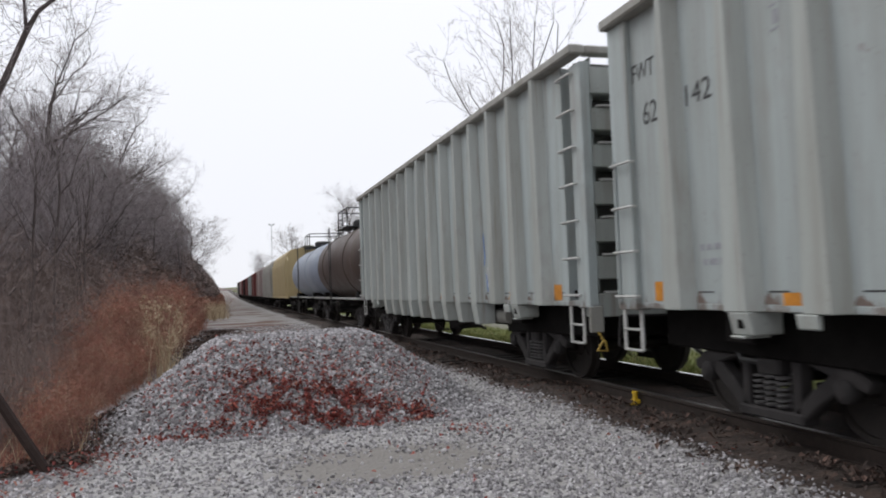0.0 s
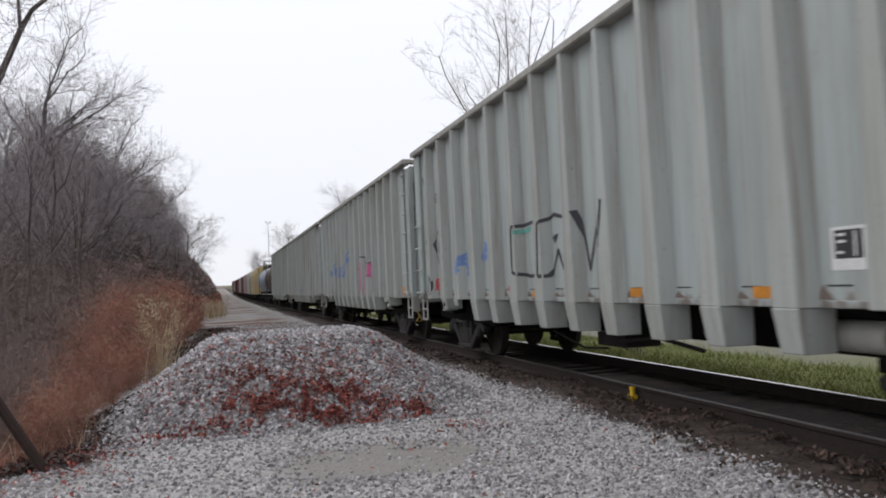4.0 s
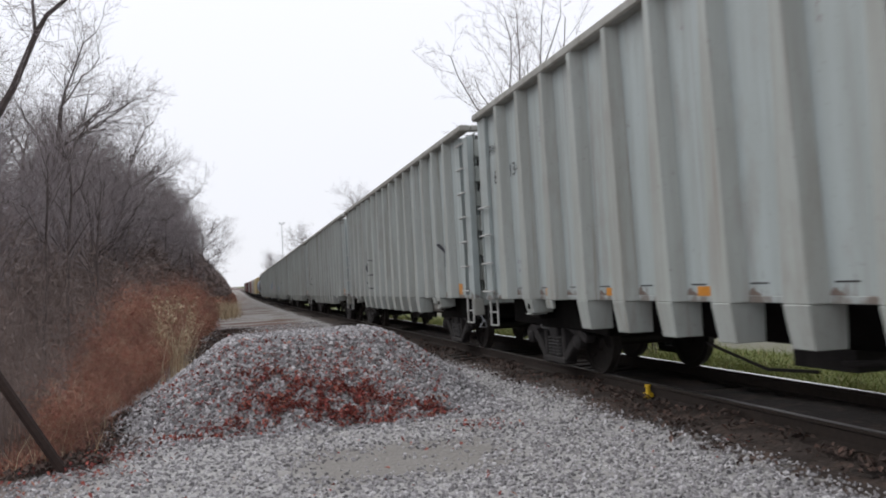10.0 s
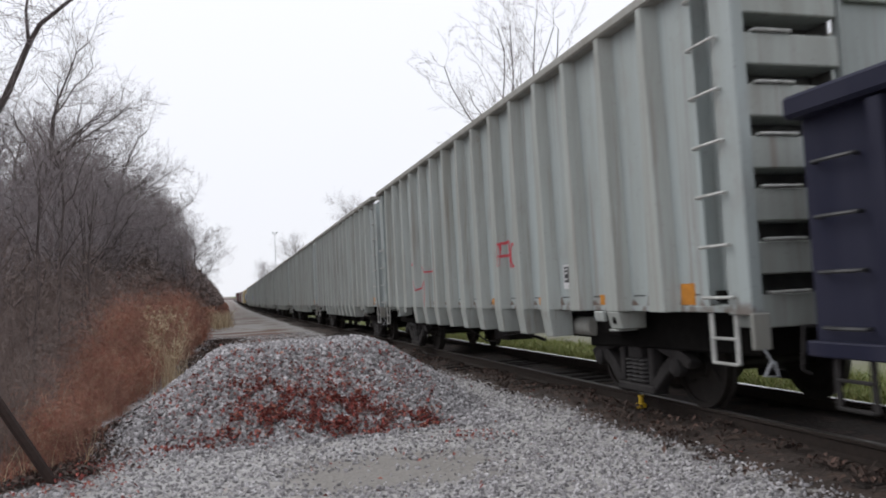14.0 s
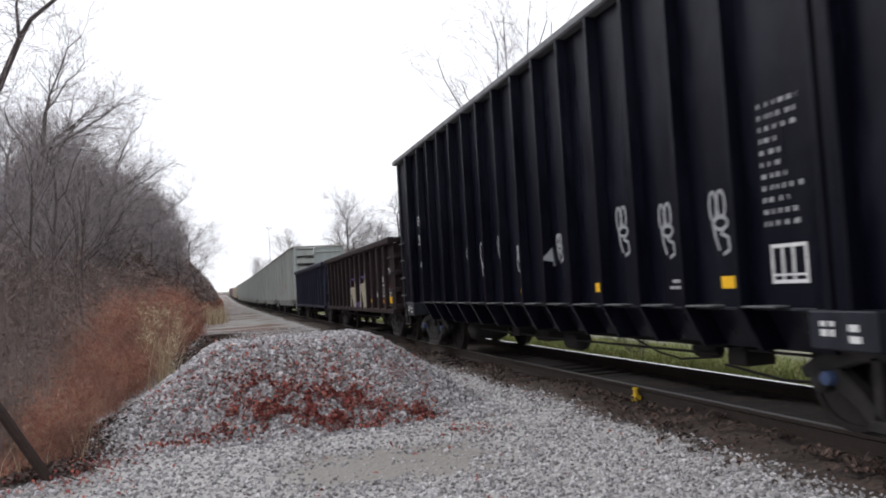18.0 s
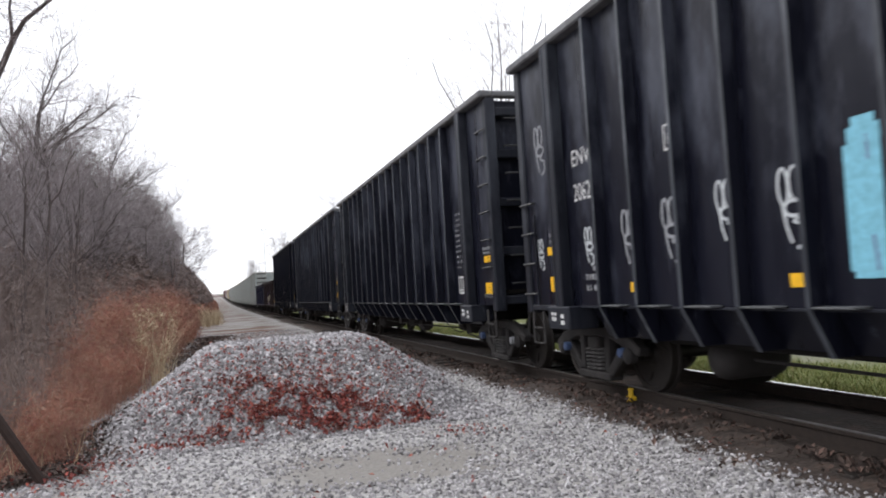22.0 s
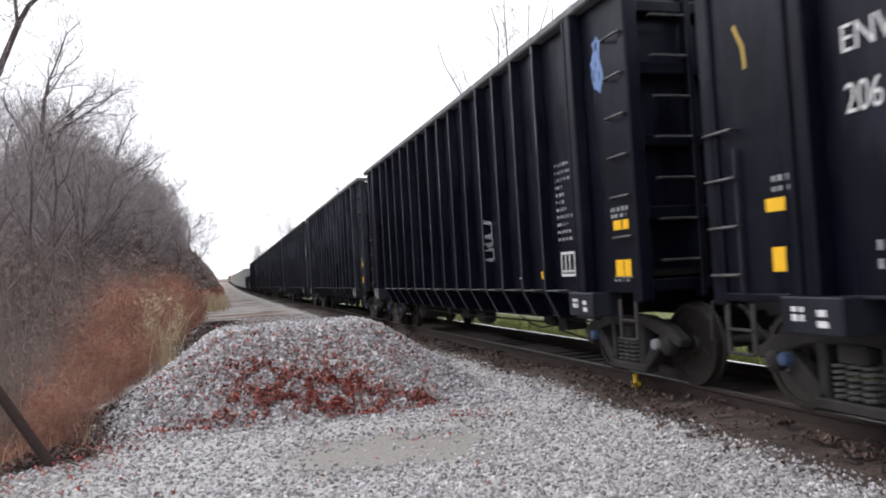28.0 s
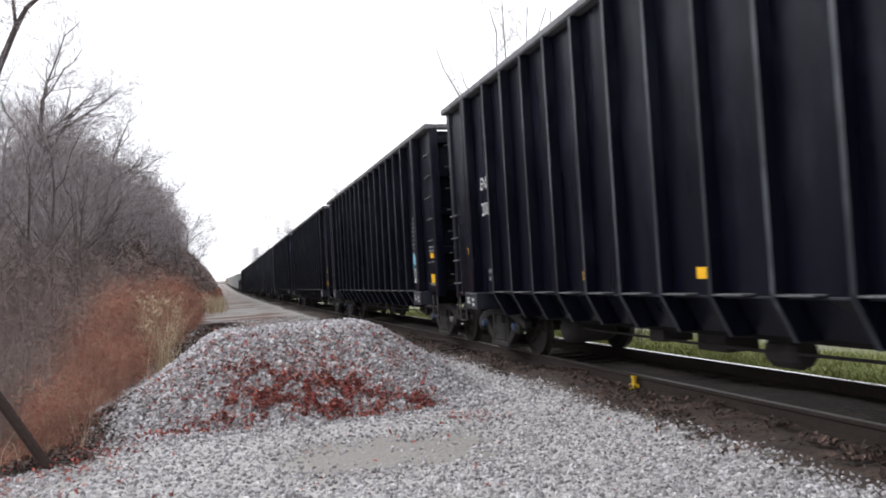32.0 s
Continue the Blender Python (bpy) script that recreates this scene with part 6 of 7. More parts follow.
part("stencil_bars", bars([(10.4, 1.25, 0.25, 0.05), (11.28, 1.69, 0.28, 0.05), (12.08, 1.95, 0.2, 0.05), (12.05, 1.88, 0.34, 0.05), (12.05, 1.3, 0.34, 0.05), (12.05, 1.23, 0.3, 0.05), (1.5, 1.85, 0.3, 0.16), (2.4, 1.6, 0.3, 0.16), (1.55, 1.55, 0.25, 0.1)], WHITE, 12), brown, "rows of white stencilled bars", pose(-1.476, 0, 0))
for z, w, h, txt, tw in ((2.05, 0.50, 0.31, "CIGX", 0.42), (1.68, 0.66, 0.31, "800900", 0.58)):
    pl = part("stencil_panel", plate(w, h, WHITE, "navy"), navy, "white panel with black characters", pose(-1.476, -1.62, z))
    part("lettering", letters(txt, 0.22, tw, INK), pl, "black stencilled characters", pose(-0.004, -0.04, 0.045))
part("stencil_bars", bars([(0.72, 2.5, 0.36, 0.05), (0.72, 2.42, 0.36, 0.05), (0.72, 2.34, 0.36, 0.05), (2.0, 1.42, 0.3, 0.07), (2.0, 1.24, 0.28, 0.09), (2.85, 1.4, 0.28, 0.07), (2.85, 1.22, 0.26, 0.09), (0.8, 1.42, 0.25, 0.15), (0.75, 1.22, 0.3, 0.04), (0.78, 0.88, 0.3, 0.04), (1.5, 0.92, 0.25, 0.04)], SPRAY["grey"], 14), navy, "rows of pale stencilled bars", pose(-1.476, 0, 0))


# ---- bare trees ----
def grow(seed, height, spread=0.55, levels=4, lean=0.0, low=0.3, up=0.05, wiggle=0.27, taper=1.0, full=0.9):
    """Branches as (start, end, radius, end radius, level) of one bare tree."""
    rnd = random.Random(seed)
    segs = []

    def limb(p, d, length, r, level):
        n = 6 if level == 0 else 5 if level == 1 else 4 if level == 2 else 3
        step = length / n
        main = d.copy()
        for i in range(n):
            main = (main + Vector((0, 0, up * (level > 0)))).normalized()
            d = (main + Vector((rnd.gauss(0, 1), rnd.gauss(0, 1), rnd.gauss(0, 0.7))) * (0.06 if level == 0 else wiggle)).normalized()
            q = p + d * step
            r2 = r * (1 - 0.75 / n) if level else r * (1 - 0.6 / n)
            segs.append((p, q, r, r2, level))
            f = (i + 1) / n
            if level < levels and (level > 0 or f > low):
                kids = rnd.choice((2, 3, 3)) if level == 0 else rnd.choice((1, 2, 2)) if level < 3 else rnd.choice((1, 1, 2))
                for _ in range(kids):
                    if level > 1 and rnd.random() > full:
                        continue
                    side = d.orthogonal().normalized()
                    side.rotate(Matrix.Rotation(rnd.uniform(0, 6.28), 3, d))
                    ang = rnd.uniform(0.4, 0.95) * (spread / 0.55)
                    e = (d * math.cos(ang) + side * math.sin(ang)).normalized()
                    limb(q, e, length * (rnd.uniform(0.30, 0.50) * (1.15 - 0.45 * f) if level == 0 else rnd.uniform(0.36, 0.58)), r2 * rnd.uniform(0.45, 0.65), level + 1)
            p, r = q, r2

    limb(Vector((0, 0, -0.3)), Vector((lean, 0, 1)).normalized(), height * 0.78, height * 0.0085 * taper, 0)
    return segs


def tubes(segs, sides, thin):
    """One mesh of tapered tubes."""
    V, Fc = [], []
    for p, q, r, r2, _ in segs:
        d = (q - p).normalized()
        a = d.orthogonal().normalized()
        b = d.cross(a)
        n = len(V)
        for c, rr in ((p, max(r, thin)), (q, max(r2, thin))):
            for k in range(sides):
                t = 2 * math.pi * k / sides
                V.append(c + (a * math.cos(t) + b * math.sin(t)) * rr)
        Fc += [(n + k, n + (k + 1) % sides, n + sides + (k + 1) % sides, n + sides + k) for k in range(sides)]
    return np.array([tuple(v) for v in V]), np.array(Fc)


TREES = []
for k, (hgt, spr, low) in enumerate(((13, 0.50, 0.3), (15, 0.46, 0.35), (12, 0.56, 0.2), (14, 0.48, 0.4), (11, 0.52, 0.25), (16, 0.44, 0.4))):
    segs = grow(40 + k, hgt, spr * 1.25, 4, 0.03 * (k - 2), low, 0.035, 0.22, 1.4)
    tv, tf = tubes([s for s in segs if s[4] < 3], 5, 0.010)
    dice = random.Random(900 + k)
    fine = []
    for p, q, r, r2, level in segs:
        for _ in range(1 if level >= 3 and dice.random() < 0.22 else 0):
            d = ((q - p).normalized() + Vector((dice.gauss(0, 0.55), dice.gauss(0, 0.55), dice.gauss(0.1, 0.5)))).normalized()
            b = p.lerp(q, dice.random())
            c = b + d * dice.uniform(0.25, 0.55)
            fine += [(b, c, 0.0045, 0.004, 4), (c, c + (d + Vector((dice.gauss(0, 0.5), dice.gauss(0, 0.5), dice.gauss(0.1, 0.4)))).normalized() * dice.uniform(0.2, 0.4), 0.004, 0.003, 4)]
    cv, cf = tubes([s for s in segs if s[4] >= 3] + fine, 3, 0.0045)
    TREES.append((fast_mesh("trunk", tv, tf, BARK, True), fast_mesh("crown_twigs", cv, cf, TWIG)))


POLES = []
for k in range(4):
    segs = grow(70 + k, 12.5 + k, 0.42, 3, 0.05 * (k - 1.5), 0.42, 0.05, 0.16, 0.95)
    tv, tf = tubes([s for s in segs if s[4] < 2], 5, 0.012)
    cv, cf = tubes([s for s in segs if s[4] >= 2], 3, 0.006)
    POLES.append((fast_mesh("trunk", tv, tf, BARK, True), fast_mesh("crown_twigs", cv, cf, TWIG)))


def slender_tree(k, x, y, size, turn):
    tr = thing("slender_tree", "slender straight bare tree standing in the thicket", "tree", "slender trees of the woods",
               at=Matrix.Translation((x, y, float(land(x, y)) - 0.05)) @ Matrix.Rotation(turn, 4, "Z") @ Matrix.Scale(size, 4))
    part("trunk", POLES[k % 4][0], tr)
    part("crown", POLES[k % 4][1], tr, "fine leafless twigs")


def bare_tree(k, x, y, size=1.0, turn=0.0, label="bare grey-brown tree at the edge of the woods", group="bare trees of the woods"):
    tr = thing("bare_tree", label, "tree", group, at=Matrix.Translation((x, y, float(land(x, y)) - 0.05)) @ Matrix.Rotation(turn, 4, "Z") @ Matrix.Scale(size, 4))
    part("trunk", TREES[k % 7][0], tr)
    part("crown", TREES[k % 7][1], tr, "fine leafless twigs")
    return tr


rnd = random.Random(7)


def wood_edge(y):
    return -8.2 + 0.040 * min(max(0, y - 38), 57) - 0.06 * max(0, y - 105)


n_tree = 0
for row, (gap, off) in enumerate(((4.2, 0.0), (5.0, 3.2), (6.0, 7.0), (7.0, 12.0), (8.0, 19.0))):
    y = 22.0 + row * 2
    while y < 330:
        x = wood_edge(y) - off - rnd.uniform(0, 2.4)
        if not (y < 30 and row == 0):
            bare_tree(rnd.randrange(6), x, y, rnd.uniform(0.78, 1.08) * min(1.0 + max(0, min(0.2, (y - 60) / 200)), 0.60 + 0.40 * (y - 20) / 20), rnd.uniform(0, 6.28))
            n_tree += 1
        y += gap * rnd.uniform(0.6, 1.5) * (1 + max(0, y - 60) / 70)

for x, y, size, turn in ((-4.2, 82, 0.92, 0.4), (-3.3, 94, 0.98, 2.2), (-5.8, 72, 0.95, 4.0)):
    bare_tree(2, x, y, size, turn, "spreading bare tree leaning over the gravel road")

dice = random.Random(17)
for k in range(24):
    y = 20 + 48 * (k + dice.random()) / 24
    slender_tree(k, -3.6 - 0.085 * (y - 19) - 3.2 * dice.random(), y, (0.46 + 0.30 * min(1, (y - 20) / 30)) * dice.uniform(0.8, 1.1), dice.uniform(0, 6.28))


# trees beyond the train
def forked(seed, trunk, count, reach):
    """A tree whose trunk forks into several long rising limbs."""
    dice = random.Random(seed)
    segs = [(Vector((0, 0, -0.3)), Vector((0.05, 0, trunk * 0.5)), 0.24, 0.20, 0), (Vector((0.05, 0, trunk * 0.5)), Vector((0, 0, trunk)), 0.20, 0.15, 0)]

    def limb(p, d, length, r, level):
        n = 7 if level == 1 else 5 if level == 2 else 3
        for i in range(n):
            d = (d + Vector((dice.gauss(0, 0.10), dice.gauss(0, 0.10), dice.gauss(0.05, 0.07)))).normalized()
            q = p + d * length / n
            r2 = max(r * (1 - 0.8 / n), 0.008)
            segs.append((p, q, r, r2, level))
            for _ in range((1, 1, 2)[dice.randrange(3)] if level < 4 and (i > 0 or level > 1) else 0):
                side = d.orthogonal().normalized()
                side.rotate(Matrix.Rotation(dice.uniform(0, 6.28), 3, d))
                ang = dice.uniform(0.45, 0.95)
                limb(q, (d * math.cos(ang) + side * math.sin(ang)).normalized(), length * dice.uniform(0.25, 0.42) * (1.2 - 0.5 * i / n), r2 * 0.55, level + 1)
            p, r = q, r2

    for k in range(count):
        a, lean = 6.28 * k / count + dice.uniform(-0.3, 0.3), dice.uniform(0.2, 0.72) if k else 0.05
        limb(Vector((0, 0, trunk * dice.uniform(0.72, 1.0))), Vector((math.cos(a) * math.sin(lean), math.sin(a) * math.sin(lean), math.cos(lean))), reach * dice.uniform(0.8, 1.1), 0.075, 1)
    return segs


segs = forked(11, 9.5, 8, 11.5)
v, f = tubes([s for s in segs if s[4] < 2], 7, 0.02)
v2, f2 = tubes([s for s in segs if s[4] >= 2], 3, 0.0065)
TREES.append((fast_mesh("trunk", v, f, BARK, True), fast_mesh("crown_twigs", v2, f2, TWIG)))
big = bare_tree(6, 20.2, 50.6, 1.0, 1.0, "large bare tree beyond the train", "bare trees beyond the train")
for k, (x, y, s) in enumerate(((16.5, 100, 1.0), (18.5, 108, 1.05), (26, 110, 1.2), (13, 125, 0.9), (29, 113, 1.1), (22, 105, 0.95), (14, 160, 1.0), (18, 190, 1.0), (12, 230, 1.0), (14, 280, 1.1), (22, 140, 0.95), (37, 36, 1.15), (41, 42, 1.1), (44, 38, 1.2), (28, 62, 0.9))):
    bare_tree((k + 1) % 6, x, y, s, k * 1.3, "bare tree in the field beyond the train", "bare trees beyond the train")


# conifers beyond the train
def conifer(x, y, h, seed):
    r = np.random.RandomState(seed)
    n = 2600
    t = r.rand(n) ** 0.7
    rad = (1 - t ** 3) * h * 0.15 * (0.7 + 0.3 * np.sin(t * 26 + 2 * seed)) * np.sqrt(r.rand(n)) + 0.05
    a = r.rand(n) * 6.283
    c = np.stack([rad * np.cos(a), rad * np.sin(a), h * (0.12 + 0.88 * t) - rad * 0.25], 1)
    d = np.stack([np.cos(a), np.sin(a), -0.3 + 0 * a], 1) * 0.28
    w = np.stack([-np.sin(a), np.cos(a), 0 * a], 1) * 0.09
    V = np.stack([c - w, c + w, c + d], 1).reshape(-1, 3)
    tr = thing("conifer", "dark green conifer beyond the train", "tree", "conifers beyond the train", at=(x, y, float(land(x, y))))
    part("trunk", MB().tube([(0, 0, -0.2), (0, 0, h * 0.9)], 0.16, 7, 0.02).mesh("trunk", BARK), tr)
    part("needles", fast_mesh("needles", V, np.arange(3 * n).reshape(-1, 3), NEEDLE), tr, "dark green needles")


for k, (x, y, h) in enumerate(((25.6, 95, 12.5), (27.9, 95, 12.8), (23.8, 97, 10.8))):
    conifer(x, y, h, k)


# the near tree whose limb reaches into view
near_tree = thing("bare_tree", "dark bare tree with a limb over the lot edge", "tree", "bare trees of the woods", at=(-5.6, 14.6, float(land(-5.6, 14.6))))
z0 = float(land(-5.6, 14.6))
mb = MB()
mb.tube([(0, 0, -0.3), (0.1, 0, 2.0), (0.25, -0.1, 3.5), (0.4, -0.2, 6.0), (0.2, -0.1, 9.0)], 0.17, 8, 0.06)
mb.tube([(0.25, -0.1, 3.4), (1.2, -0.35, 3.9), (2.13, -0.46, 5.05 - z0), (2.54, -0.63, 5.93 - z0), (2.73, -0.7, 6.25 - z0), (3.18, -0.75, 6.65 - z0), (3.6, -0.8, 6.95 - z0)], 0.075, 7, 0.02)
mb.tube([(2.54, -0.63, 5.93 - z0), (2.5, -0.6, 6.5 - z0), (2.62, -0.6, 7.4 - z0)], 0.035, 6, 0.015)
part("trunk", mb.mesh("trunk", BARK, 0, True), near_tree)
tw = []
r2 = random.Random(5)
base = [(2.13, -0.46, 5.05 - z0), (2.54, -0.63, 5.93 - z0), (2.73, -0.7, 6.25 - z0), (3.0, -0.72, 6.5 - z0), (3.3, -0.76, 6.75 - z0), (2.5, -0.6, 6.6 - z0), (2.6, -0.6, 7.2 - z0), (1.8, -0.4, 4.5)]
for k in range(84):
    p = Vector(base[k % 8]) + Vector((r2.gauss(0, 0.08), r2.gauss(0, 0.1), r2.gauss(0, 0.08)))
    d = Vector((r2.gauss(-0.1, 0.9), r2.gauss(0, 0.6), r2.gauss(0.3, 0.6))).normalized()
    for _ in range(4):
        q = p + d * r2.uniform(0.1, 0.22)
        tw.append((p, q, 0.005, 0.0035, 3))
        if r2.random() < 0.7:
            e = (d + Vector((r2.gauss(0, 0.7), r2.gauss(0, 0.7), r2.gauss(0, 0.7)))).normalized()
            tw.append((q, q + e * r2.uniform(0.1, 0.3), 0.005, 0.003, 3))
        d = (d + Vector((r2.gauss(0, 0.3), r2.gauss(0, 0.3), r2.gauss(0.05, 0.3)))).normalized()
        p = q
v, f = tubes(tw, 3, 0.003)
part("crown", fast_mesh("crown_twigs", v, f, TWIG), near_tree, "fine leafless twigs")


# ---- brush, weeds and dry grass ----
def blades(n, where, hgt, width, bend, seed, mat, name):
    """Many thin bent stems; where(r, n) gives x and y, hgt gives each one's height."""
    r = np.random.RandomState(seed)
    x, y = where(r, n)
    z = land(x, y)
    h = hgt(r, x, y)
    a = r.rand(n) * 6.283
    b = bend * h * (0.3 + r.rand(n))
    ax, ay = np.cos(a), np.sin(a)
    wd = width * (0.5 + r.rand(n))
    ca = r.rand(n) * 6.283
    wx, wy = np.cos(ca) * wd, np.sin(ca) * wd
    rows = []
    for t in (0.0, 0.4, 0.75, 1.0):
        px, py, pz = x + ax * b * t * t, y + ay * b * t * t, z - 0.05 + h * t
        w = 1 - 0.8 * t
        rows += [np.stack([px - wx * w, py - wy * w, pz], 1), np.stack([px + wx * w, py + wy * w, pz], 1)]
    V = np.stack(rows, 1).reshape(-1, 3)
    i = np.arange(n)[:, None] * 8
    Fc = np.concatenate([i + np.array([[2 * k, 2 * k + 1, 2 * k + 3, 2 * k + 2]]) for k in range(3)], 1).reshape(-1, 4)
    return fast_mesh(name, V, Fc, mat)


def strip(x0, x1, y0, y1, p=1.6):
    def f(r, n):
        y = y0 + (y1 - y0) * r.rand(n) ** p
        return x0 + (x1 - x0) * r.rand(n) + 0.25 * np.sin(y * 0.9), y
    return f


def wood_strip(r, n):
    y = 10 + 200 * r.rand(n) ** 1.9
    e = -2.25 + 0.22 * np.sin(0.8 * y) - 0.055 * np.clip(y - 10, 0, 40)
    return e - 13 * r.rand(n) ** 1.3, y


def fuzz(n, where, length, width, mat, name, seed, upward=0.4):
    """Short thin twigs and dead leaves pointing every way in a cloud of places."""
    r = np.random.RandomState(seed)
    c = where(r, n)
    d = r.randn(len(c), 3) + np.array([0, 0, upward])
    d *= (length * (0.4 + r.rand(len(c))) / np.linalg.norm(d, axis=1))[:, None]
    w = np.cross(d, r.randn(len(c), 3))
    w *= (width * (0.5 + r.rand(len(c))) * np.clip(c[:, 1] / 24, 0.5, 1.5) / np.linalg.norm(w, axis=1))[:, None]
    V = np.stack([c - d / 2 - w * 0.5, c - d / 2 + w * 0.5, c + w, c + d / 2, c - w], 1).reshape(-1, 3)
    i = np.arange(len(c))[:, None] * 5
    Fc = np.concatenate([i + np.array([[0, 1, 2]]), i + np.array([[0, 2, 4]]), i + np.array([[4, 2, 3]])], 1).reshape(-1, 3)
    return fast_mesh(name, V, Fc, mat)


BUSHES = np.random.RandomState(31)
bush_n = 150
bush_y = 9.0 + 33 * BUSHES.rand(bush_n) ** 1.2
bush_edge = -1.56 + 0.030 * np.clip(bush_y - 14, 0, 20)
bush_x = bush_edge - (0.20 + 0.050 * bush_y) * BUSHES.rand(bush_n)
bush_s = (0.55 + 0.75 * BUSHES.rand(bush_n) ** 1.5) * np.clip(0.55 + (bush_edge - bush_x) * 0.55, 0.5, 1.15) * np.clip(0.72 + (bush_y - 9) / 26, 0.7, 1.2)


def in_bushes(r, n):
    k = r.choice(bush_n, n, p=bush_s ** 2 / np.sum(bush_s ** 2))
    s = bush_s[k]
    q = r.randn(n, 3) * np.array([0.25, 0.25, 0.27])
    x, y = bush_x[k] + q[:, 0] * s, bush_y[k] + q[:, 1] * s
    return np.stack([x, y, land(x, y) + np.maximum((0.62 + q[:, 2]) * s * 1.15, 0.02)], 1)


def bush_feet(r, n):
    k = r.randint(0, bush_n, n)
    return bush_x[k] + 0.13 * r.randn(n), bush_y[k] + 0.13 * r.randn(n)


brush = thing("brush", "red-brown leafless brush along the gravel edge", "brush", kind="stuff",
              data=blades(2200, bush_feet, lambda r, x, y: (0.3 + 0.8 * r.rand(len(x))) * np.clip(y / 15, 0.55, 1), 0.0026, 0.6, 3, BRUSH, "brush"))
brush_leaves = thing("brush", "rust-coloured dead leaves held in the brush", "brush", kind="stuff",
                     data=fuzz(280000, in_bushes, 0.15, 0.0030, BRUSH, "brush", 41, 0.35))
brush_floor = thing("brush", "low brown weeds under the brush", "brush", kind="stuff",
                    data=blades(9000, strip(-2.7, -1.75, 8.8, 30), lambda r, x, y: 0.06 + 0.22 * r.rand(len(x)), 0.004, 0.9, 44, BRUSH, "brush"))
brush_far = thing("brush", "brown dead brush along the track side", "brush", kind="stuff",
                  data=fuzz(26000, lambda r, n: (lambda x, y: np.stack([x, y, land(x, y) + 1.5 * r.rand(n) ** 1.4 * np.clip((-0.9 + np.clip((y - 50) * 0.02, 0, 1.6) - x), 0.2, 1)], 1))(
                      *(lambda y: (-1.2 - 5.5 * r.rand(n) + np.clip((y - 50) * 0.02, 0, 1.6), y))(34 + 240 * r.rand(n) ** 1.6)), 0.45, 0.03, BRUSH, "brush", 42))


def in_wood(r, n):
    x, y = wood_strip(r, n)
    top = np.clip(1.1 + (-2.4 - x) * 1.3, 1.0, 3.6) + 0.5 * np.sin(0.55 * y + 0.3 * x) + 0.35 * np.sin(1.3 * y)
    u = r.rand(n)
    return np.stack([x, y, land(x, y) + np.where(r.rand(n) < 0.90, top * u ** 0.8, 8.5 * u ** 1.25 * np.clip((-2.0 - x) * 0.3, 0.2, 1))], 1)


def deep_wood(r, n):
    y = 12 + 260 * r.rand(n) ** 1.5
    x = np.minimum(-3.4, -8.2 + 0.036 * np.maximum(0, y - 38)) - 10 - 26 * r.rand(n)
    return np.stack([x, y, land(x, y) + 5.0 * r.rand(n) ** 1.3], 1)


thicket = thing("thicket", "dense grey-brown saplings under the trees", "thicket", kind="stuff",
                data=blades(11000, wood_strip, lambda r, x, y: 0.8 + np.clip((-3.0 - x) * 1.6, 0.5, 6.0) * r.rand(len(x)) ** 1.5, 0.007, 0.22, 5, THICKET, "thicket"))
thicket_twigs = thing("thicket", "tangled grey twigs under the trees", "thicket", kind="stuff",
                      data=fuzz(160000, in_wood, 0.34, 0.0050, THICKET, "thicket", 43))
deep_twigs = thing("thicket", "dark tangled growth deep in the woods", "thicket", kind="stuff",
                   data=fuzz(13000, deep_wood, 1.2, 0.022, THICKET, "thicket", 47))
def hedge_line(y):
    return np.minimum(-1.0, -6.2 + 0.10 * np.maximum(0, y - 42))


far_hedge = thing("thicket", "low dense growth at the foot of the far woods", "thicket", kind="stuff",
                  data=fuzz(105000, lambda r, n: (lambda y: (lambda x: np.stack([x, y, land(x, y) + np.clip(1.0 + 1.8 * (hedge_line(y) - x) + 0.8 * np.sin(0.23 * y) + 0.6 * np.sin(0.9 * y), 0.7, 6.2) * (1.15 * r.rand(n) ** 1.1)], 1))(hedge_line(y) - 6.5 * r.rand(n)))(44 + 260 * r.rand(n) ** 1.15), 1.0, 0.036, THICKET, "thicket", 50))
far_wood = thing("thicket", "far grey-brown edge of the woods", "thicket", kind="stuff",
                 data=fuzz(9000, lambda r, n: (lambda x, y: np.stack([x, y, land(x, y) + 8.0 * r.rand(n) ** 1.2], 1))(-38 - 30 * r.rand(n), 10 + 300 * r.rand(n) ** 1.2), 2.2, 0.075, THICKET, "thicket", 49))
reeds = thing("dry_grass", "pale dry grass clump among the brush", "grass", kind="stuff",
              data=blades(150, lambda r, n: (-1.20 + 0.17 * r.randn(n), 16.8 + 0.7 * r.randn(n)), lambda r, x, y: 0.6 + 1.05 * r.rand(len(x)), 0.006, 0.6, 6, REED, "dry_grass"))
plumes = thing("dry_grass", "pale drooping seed plumes of the dry grass", "grass", kind="stuff",
               data=fuzz(620, lambda r, n: (lambda k, q: np.stack([-1.22 + 0.34 * np.sin(k * 5.1) + 0.05 * q[:, 0], 16.8 + 1.0 * np.sin(k * 3.7) + 0.08 * q[:, 1], land(-1.22 + 0 * k, 16.8 + 0 * k) + 1.18 + 0.36 * np.sin(k * 7.9) + 0.09 * q[:, 2]], 1))(r.randint(0, 34, n), r.randn(n, 3)), 0.11, 0.012, REED, "dry_grass", 46))
road_grass = thing("dry_grass", "tan dry grass beside the far gravel road", "grass", kind="stuff",
                   data=blades(900, lambda r, n: (-0.55 + 0.45 * r.randn(n), 60 + 4.0 * r.randn(n)), lambda r, x, y: 0.5 + 0.8 * r.rand(len(x)), 0.018, 0.6, 61, REED, "dry_grass"))
